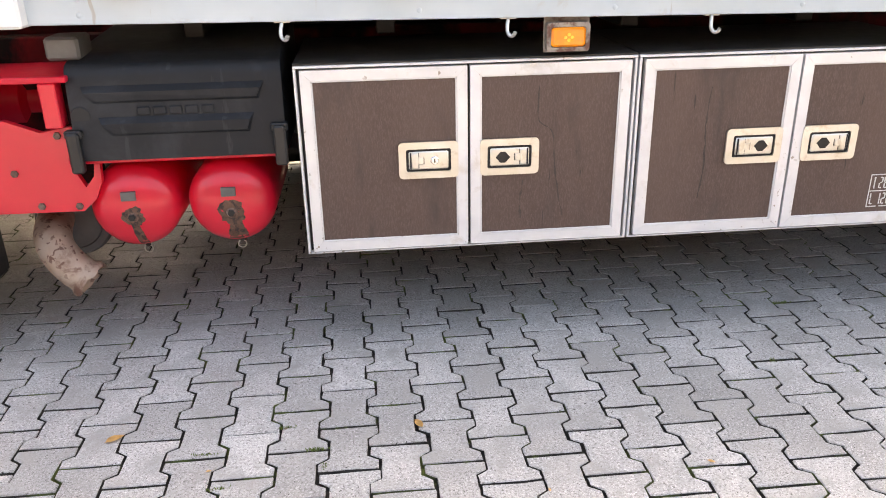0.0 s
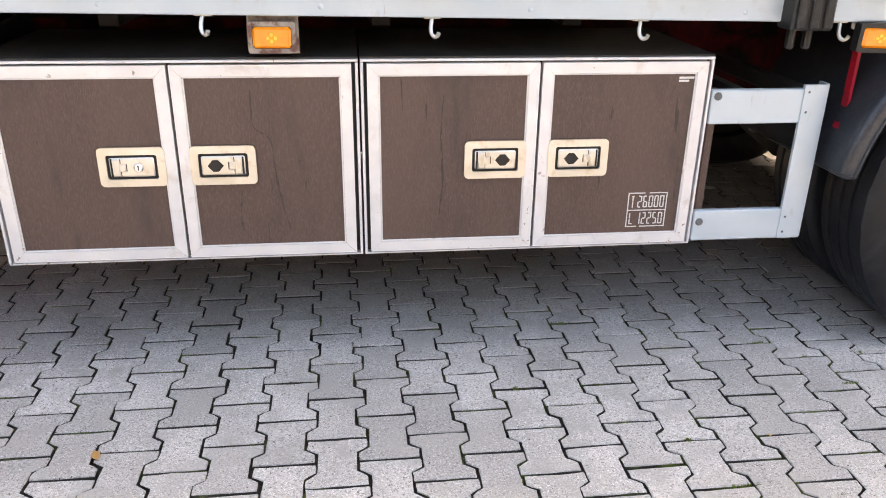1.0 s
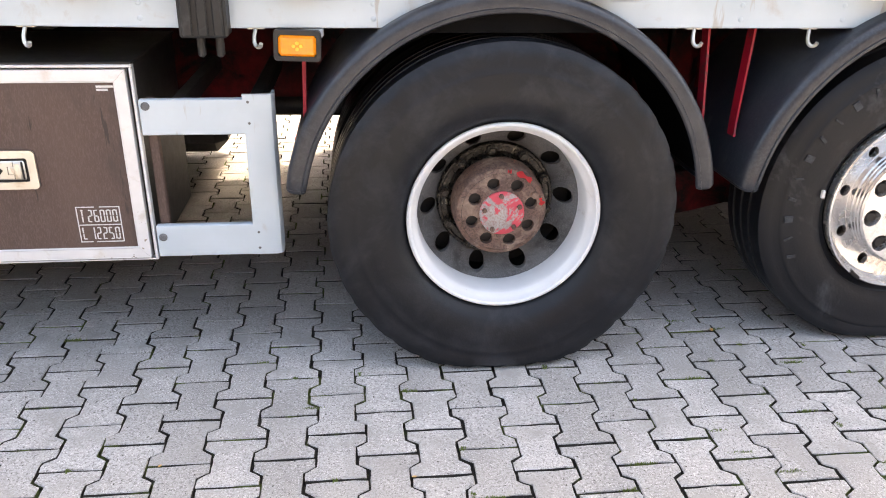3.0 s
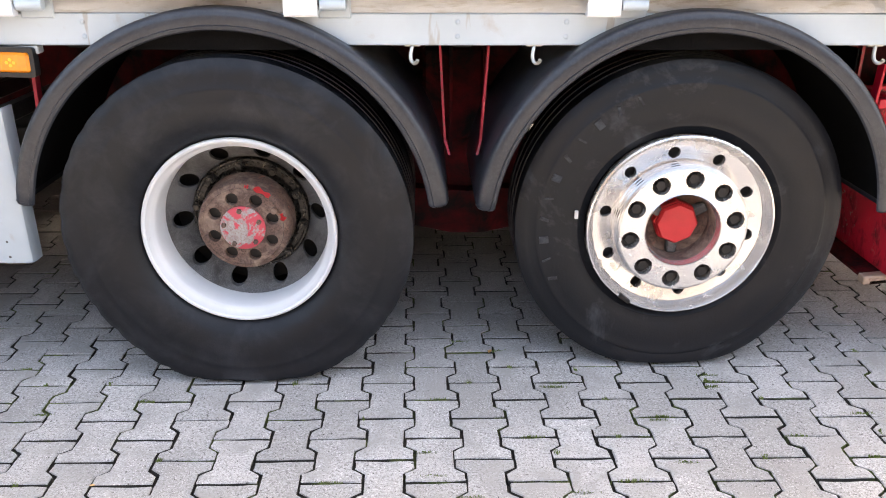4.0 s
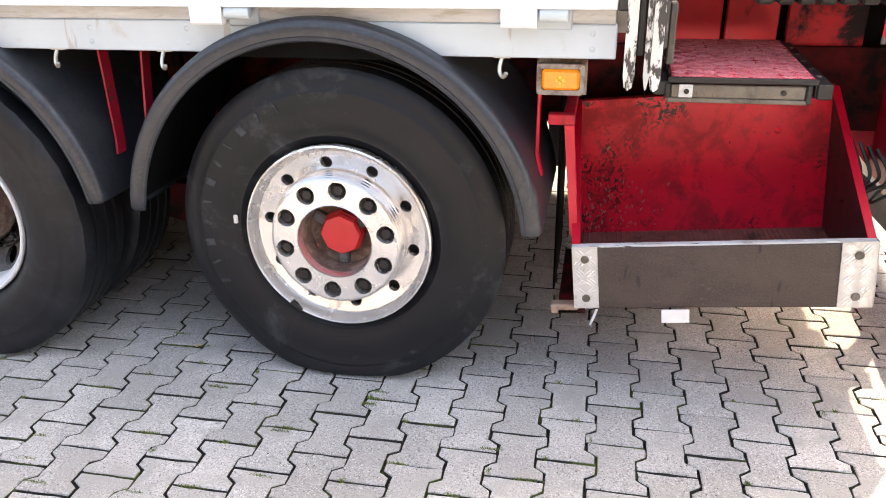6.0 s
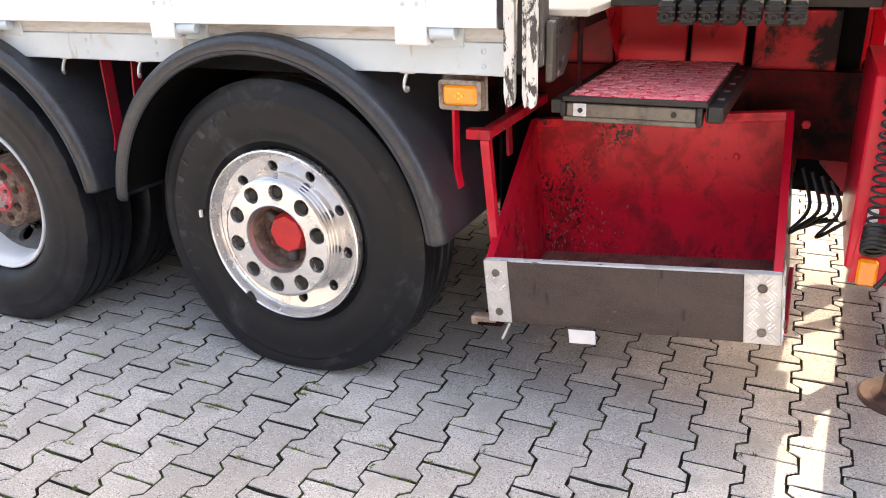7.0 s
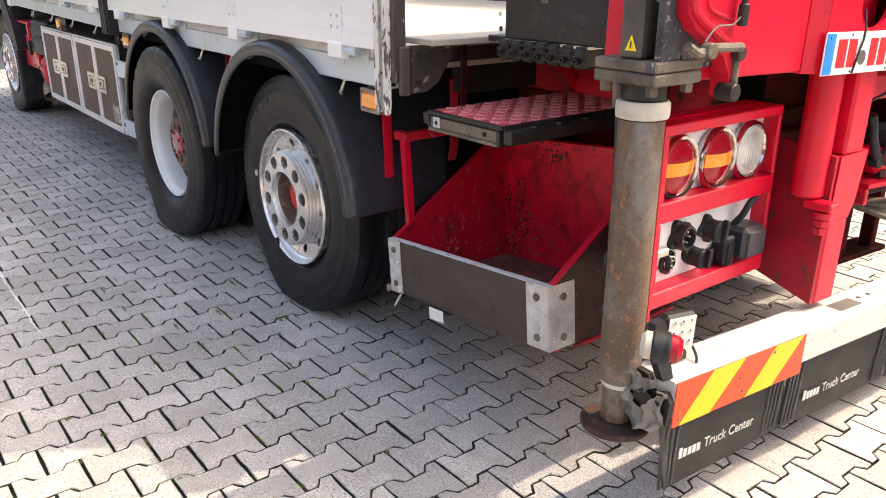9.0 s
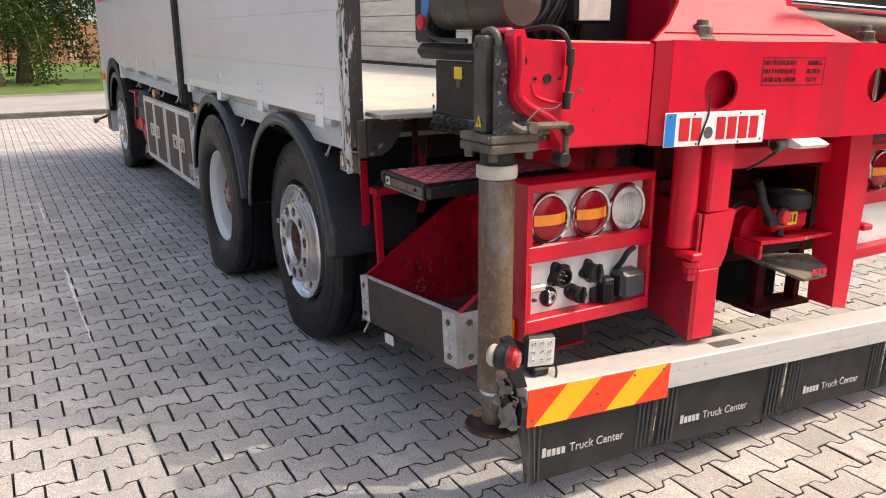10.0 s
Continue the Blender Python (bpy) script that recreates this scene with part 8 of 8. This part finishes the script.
# ---- distance ----
def tree(x, y, h, seed, spread=1.6, label="birch tree with drooping leafy twigs on the lawn"):
    rnd = random.Random(seed)
    t = thing("tree", (x, y, 0.03), label, "tree", "trees on the lawn")
    bm = bmn()
    n, rings = 10, []
    for k in range(9):
        s = k / 8
        r = 0.22 * (1 - 0.75 * s) + (0.08 if k == 0 else 0)
        o = Vector((x + 0.25 * math.sin(2 * s + seed), y + 0.2 * math.sin(3 * s + seed), 0.02 + h * 0.85 * s))
        rings.append([bm.verts.new(o + Vector((math.cos(2 * math.pi * i / n) * r, math.sin(2 * math.pi * i / n) * r, 0))) for i in range(n)])
    for a, b_ in zip(rings, rings[1:]):
        for i in range(n):
            bm.faces.new((a[i], a[(i + 1) % n], b_[(i + 1) % n], b_[i]))
    part("trunk", bm, m_bark, t, "dark rough trunk")
    verts, faces = [], []
    limbs = bmn()
    for k in range(26):
        z = h * rnd.uniform(0.22, 0.9)
        a = rnd.uniform(0, 2 * math.pi)
        L = spread * rnd.uniform(0.5, 1.0) * (1.1 - 0.5 * z / h)
        p0 = Vector((x, y, z))
        p1 = p0 + Vector((math.cos(a) * L * 0.6, math.sin(a) * L * 0.6, 0.5 * L * 0.6))
        p2 = p0 + Vector((math.cos(a) * L, math.sin(a) * L, -0.1 * L))
        p3 = p2 + Vector((math.cos(a) * 0.2, math.sin(a) * 0.2, -rnd.uniform(0.5, 1.6)))
        line = bend([p0, p1, p2, p3], 5)
        tube(limbs, line, 0.03, 5)
        for q in line[4:]:
            for _ in range(48):
                c = q + Vector((rnd.gauss(0, 0.22), rnd.gauss(0, 0.22), rnd.gauss(-0.05, 0.25)))
                d1 = Vector((rnd.uniform(-1, 1), rnd.uniform(-1, 1), rnd.uniform(-1, 0.3))).normalized() * rnd.uniform(0.035, 0.075)
                d2 = d1.orthogonal().normalized() * d1.length * 0.55
                i = len(verts)
                verts += [c - d1, c + d2, c + d1, c - d2]
                faces.append((i, i + 1, i + 2, i + 3))
    part("branchwork", limbs, m_bark, t)
    me = bpy.data.meshes.new("crown")
    me.from_pydata([tuple(v) for v in verts], [], faces)
    me.materials.append(m_foliage)
    ob = new("crown", me)
    under(ob, t)
    tagged(ob, "hanging green leaves", kind="stuff")


tree(-19.5, 1.1, 7.0, 3, 2.0)
tree(-21.0, 2.2, 6.5, 5, 1.8)
tree(-20.0, 5.4, 7.5, 8, 2.0)
tree(-26.0, -1.5, 8.0, 11, 2.4)
tree(-24.0, 9.0, 8.0, 14, 2.4)
hs = thing("house", (-40, 3, 0), "low brick building with pale window strip behind the lawn", "building")
boxpart("wall", -46, -40, -14, 22, 0, 2.2, m_brick, hs, "brick wall", c=0.01)
boxpart("upper_wall", -46, -40.1, -14, 22, 3.4, 5.5, m_render, hs, c=0.01)
boxpart("window", -45.8, -40.2, -14, 22, 2.2, 3.4, m_rail, hs, "pale window strip", c=0.01)
boxpart("roof", -46.5, -39.5, -14.5, 22.5, 5.5, 5.8, m_roof, hs, c=0.02)
for y in (-10, -5, 0, 5, 10, 15):
    boxpart("pier", -40.05, -39.9, y, y + 0.4, 0, 5.4, m_render, hs, c=0.01)

# ---- small things on the paving ----
rnd = random.Random(21)


def fallen_leaf(x, y, size, a):
    bm = bmn()
    m = Matrix.Translation((x, y, 0.003)) @ Matrix.Rotation(a, 4, "Z")
    pts = [(-1, 0), (-0.5, 0.45), (0.1, 0.5), (0.6, 0.25), (1, 0), (0.6, -0.3), (0, -0.5), (-0.6, -0.35)]
    c = bm.verts.new(m @ Vector((0, 0, size * 0.25)))
    v = [bm.verts.new(m @ Vector((p[0] * size, p[1] * size, size * (0.05 + 0.25 * abs(p[1]))))) for p in pts]
    for k in range(len(v)):
        bm.faces.new((c, v[k], v[(k + 1) % len(v)]))
    bmesh.ops.solidify(bm, geom=bm.faces[:], thickness=0.0006)
    ob = part("leaf", bm, m_leaf, None)
    tagged(ob, "small dry yellow leaf lying on the pavers", "leaf", "fallen leaves")


for x, y, size, a in ((-0.751, 1.837, 0.028, 0.6), (0.109, 1.807, 0.023, 2.0), (3.73, 2.31, 0.013, 1.1), (-0.46, 1.66, 0.008, 0.3), (0.87, 1.54, 0.011, 2.6), (1.95, 1.72, 0.007, 0.9), (0.42, 1.48, 0.007, 1.7), (2.62, 1.62, 0.008, 0.2)):
    fallen_leaf(x, y, size, a)


def tufts(spots):
    """Low moss and grass seedlings in the joints."""
    rnd = random.Random(33)
    verts, faces = [], []
    for x, y, r in spots:
        for _ in range(int(3200 * r) + 12):
            p = Vector((x + rnd.gauss(0, r * 1.2), y + rnd.gauss(0, 0.0022), -0.006)) if r > 0.0091 else Vector((x + rnd.gauss(0, r * 0.5), y + rnd.gauss(0, r * 0.8), -0.006))
            a = rnd.uniform(0, 2 * math.pi)
            lean = Vector((math.cos(a), math.sin(a), 0)) * rnd.uniform(0.002, 0.006)
            wide = Vector((-math.sin(a), math.cos(a), 0)) * rnd.uniform(0.0010, 0.0019)
            h = rnd.uniform(0.006, 0.0115)
            i = len(verts)
            verts += [p - wide, p + wide, p + lean * 0.6 + wide * 0.8 + Vector((0, 0, h * 0.7)), p + lean * 1.3 + Vector((0, 0, h)), p + lean * 0.6 - wide * 0.8 + Vector((0, 0, h * 0.7))]
            faces.append((i, i + 1, i + 2, i + 3, i + 4))
    me = bpy.data.meshes.new("moss")
    me.from_pydata([tuple(v) for v in verts], [], faces)
    me.materials.append(m_moss)
    ob = new("moss", me)
    tagged(ob, "yellow-green moss and seedlings in the paving joints", "moss", "", "stuff")


SPOTS = [(-0.485, 1.738, 0.014), (-0.423, 1.588, 0.012), (-0.269, 1.839, 0.012), (-0.176, 1.725, 0.012), (-0.154, 1.649, 0.008), (3.623, 2.387, 0.018), (3.75, 2.32, 0.01), (3.914, 2.082, 0.022), (3.507, 1.747, 0.012),
         (3.532, 1.645, 0.014), (4.238, 1.692, 0.018), (4.44, 2.148, 0.012), (4.432, 2.077, 0.014), (4.202, 1.893, 0.016), (3.913, 1.571, 0.016), (3.632, 1.559, 0.014), (4.841, 1.919, 0.02), (2.344, 1.954, 0.012)]
# ---- paving ----
pave = thing("pavement", (2.830, 1.724, 0), "grey interlocking concrete pavers with dark sandy joints", "pavement", "", "structure")
PA = Vector((2.830, 1.724, 0))
PU, PV = 0.1392, 0.1977
GAP = 0.0065


def laid(u, v):
    """Where a paver lies: the rows were laid a little out of line."""
    x = PA.x + u - 0.016 * (v - 0.076)
    d = min(max(x, -3.0), 7.0) - 2.8
    return Vector((x, PA.y + (0.5 * PV) + v - 0.0032 * d - 0.00187 * d * d - 0.00023 * d ** 3, 0))


WW, WN, VH = PU * 1.21 / 2, PU * 0.79 / 2, PV / 2
OUT = [(WW, -VH), (WW, -0.060), (WN, -0.039), (WN, 0.0), (WN, 0.039), (WW, 0.060), (WW, VH), (0, VH), (-WW, VH), (-WW, 0.060), (-WN, 0.039), (-WN, 0), (-WN, -0.039), (-WW, -0.060), (-WW, -VH), (0, -VH)]
NP = len(OUT)
TOP, LOW = 0.0, -0.0185


def inset(poly, g):
    """The outline drawn in by g all round."""
    out = []
    for k in range(len(poly)):
        a, b_, c = Vector(poly[k - 1]), Vector(poly[k]), Vector(poly[(k + 1) % len(poly)])
        d0, d1 = (b_ - a).normalized(), (c - b_).normalized()
        n0, n1 = Vector((-d0.y, d0.x)), Vector((-d1.y, d1.x))
        out.append(b_ + (n0 + n1) * (g / (1 + n0.dot(n1))))
    return out


def halved(poly):
    """The outline with a point in the middle of every side."""
    out = []
    for a, b_ in zip(poly, poly[1:] + poly[:1]):
        out += [a, ((a[0] + b_[0]) / 2, (a[1] + b_[1]) / 2)]
    return out


def paver_rows(rnd=None, shape=OUT):
    """The paver's corners: the top, its worn arris, and the foot in the joint."""
    def jag(s):
        return rnd.gauss(0, s) if rnd else 0.0

    top = [(p.x + jag(0.0015), p.y + jag(0.0013), TOP - abs(jag(0.0008))) for p in inset(shape, GAP / 2 + 0.0022)]
    mid = [(p.x + jag(0.0006), p.y + jag(0.0006), TOP - 0.0040) for p in inset(shape, GAP / 2 + 0.0004)]
    low = [(p.x, p.y, LOW) for p in inset(shape, GAP / 2)]
    ends = [(x, y - math.copysign(0.0011, y) if abs(y) > 0.08 else y, z) for x, y, z in top + mid + low]
    return ends


def paver_faces(n):
    """Two top faces that meet at the waist, then the arris and the flanks; and which of them are flanks."""
    w0, w1 = n * 3 // 16, n * 11 // 16
    top = [tuple(range(0, w0 + 1)) + tuple(range(w1, n)), tuple(range(w0, w1 + 1))]
    sides = [(k + n * r, (k + 1) % n + n * r, (k + 1) % n + n * (r + 1), k + n * (r + 1))[::-1] for r in (0, 1) for k in range(n)]
    return top + sides, [0, 0] + [0] * n + [1] * n


PFACE, FLANK = paver_faces(NP)
NFACE, NFLANK = paver_faces(2 * NP)
PMESH = []
for k in range(8):
    pmesh = bpy.data.meshes.new("paver")
    pmesh.from_pydata(paver_rows(random.Random(k), halved(OUT)), [], NFACE)
    pmesh.materials.append(m_paver)
    pmesh.materials.append(m_joint)
    pmesh.polygons.foreach_set("material_index", NFLANK)
    PMESH.append(pmesh)
rnd = random.Random(7)
cells = []
for i in range(-84, 75):
    for j in range(-26, 47):
        p = laid(i * PU, (j + 0.5 * (i % 2)) * PV)
        if -10.2 < p.x < 10.6:
            cells.append(p)
rm = random.Random(12)
SPOTS += [(p.x + rm.uniform(-0.06, 0.06), p.y + PV / 2, rm.uniform(0.005, 0.016)) for p in cells if 1.2 < p.x < 6.2 and 1.1 < p.y < 2.35 and rm.random() < (0.34 if p.x > 3.0 else 0.12)]
SPOTS += [(p.x + PU * 0.5, p.y + rm.uniform(-0.03, 0.03), rm.uniform(0.004, 0.009)) for p in cells if 2.4 < p.x < 6.2 and 1.1 < p.y < 2.3 and rm.random() < 0.22]
tufts(SPOTS)
near = [p for p in cells if -0.25 < p.x < 6.05 and 1.30 < p.y < 2.52][:300]
keys = {(round(p.x, 4), round(p.y, 4)) for p in near}
for p in near:
    ob = new("paver", rnd.choice(PMESH))
    ob.parent = pave
    ob.matrix_parent_inverse = Matrix.Translation(PA).inverted()
    ob.matrix_basis = Matrix.Translation(p + Vector((rnd.gauss(0, 0.0008), rnd.gauss(0, 0.0008), rnd.uniform(-0.0018, 0.0004)))) @ Euler((rnd.gauss(0, 0.006), rnd.gauss(0, 0.006), rnd.gauss(0, 0.004) + (math.pi if rnd.random() < 0.5 else 0))).to_matrix().to_4x4()
bases = [np.array(paver_rows(random.Random(50 + k))) for k in range(8)]
co, fa = [], []
c_, s_ = math.cos(radians(0.2)), math.sin(radians(0.2))
nv = len(bases[0])
count = 0
np.random.seed(4)
for p in cells:
    if (round(p.x, 4), round(p.y, 4)) in keys:
        continue
    a = bases[count % 8].copy()
    t = np.random.normal(0, 0.006, 2)
    a[:, 2] += a[:, 0] * t[0] + a[:, 1] * t[1] + np.random.uniform(-0.0016, 0.0004)
    q = np.stack((a[:, 0] * c_ - a[:, 1] * s_ + p.x, a[:, 0] * s_ + a[:, 1] * c_ + p.y, a[:, 2]), 1)
    co.append(q)
    fa += [tuple(v + count * nv for v in f) for f in PFACE]
    count += 1
fm = bpy.data.meshes.new("paver_field")
fm.from_pydata(np.concatenate(co).tolist(), [], fa)
fm.materials.append(m_pavers)
fm.materials.append(m_joint)
fm.polygons.foreach_set("material_index", FLANK * count)
field = new("paver_field", fm)
field.parent = pave
field.matrix_parent_inverse = Matrix.Translation(PA).inverted()
tagged(field, "field of grey concrete pavers", kind="stuff")

# pale strokes painted for sun that slips through a plank joint
for k, (xa, ya, xb, yb, wd) in enumerate(((-0.3, 1.196, 1.10, 1.196, 0.012), (2.35, 1.212, 3.30, 1.214, 0.020), (3.28, 1.214, 3.95, 1.216, 0.009))):
    rc_ = random.Random(k)
    bm, prev = bmn(), None
    for i in range(25):
        t = i / 24
        w = wd * rc_.uniform(0.35, 1.2) * (0.3 + math.sin(math.pi * t))
        x, y = xa + (xb - xa) * t, ya + (yb - ya) * t + rc_.gauss(0, 0.003)
        cur = [bm.verts.new((x, y - w / 2, 0.0012)), bm.verts.new((x, y + w / 2, 0.0012))]
        if prev:
            bm.faces.new((prev[0], prev[1], cur[1], cur[0]))
        prev = cur
    part("chalk_line", bm, m_sunstreak, pave, "pale stroke painted for a streak of sun")
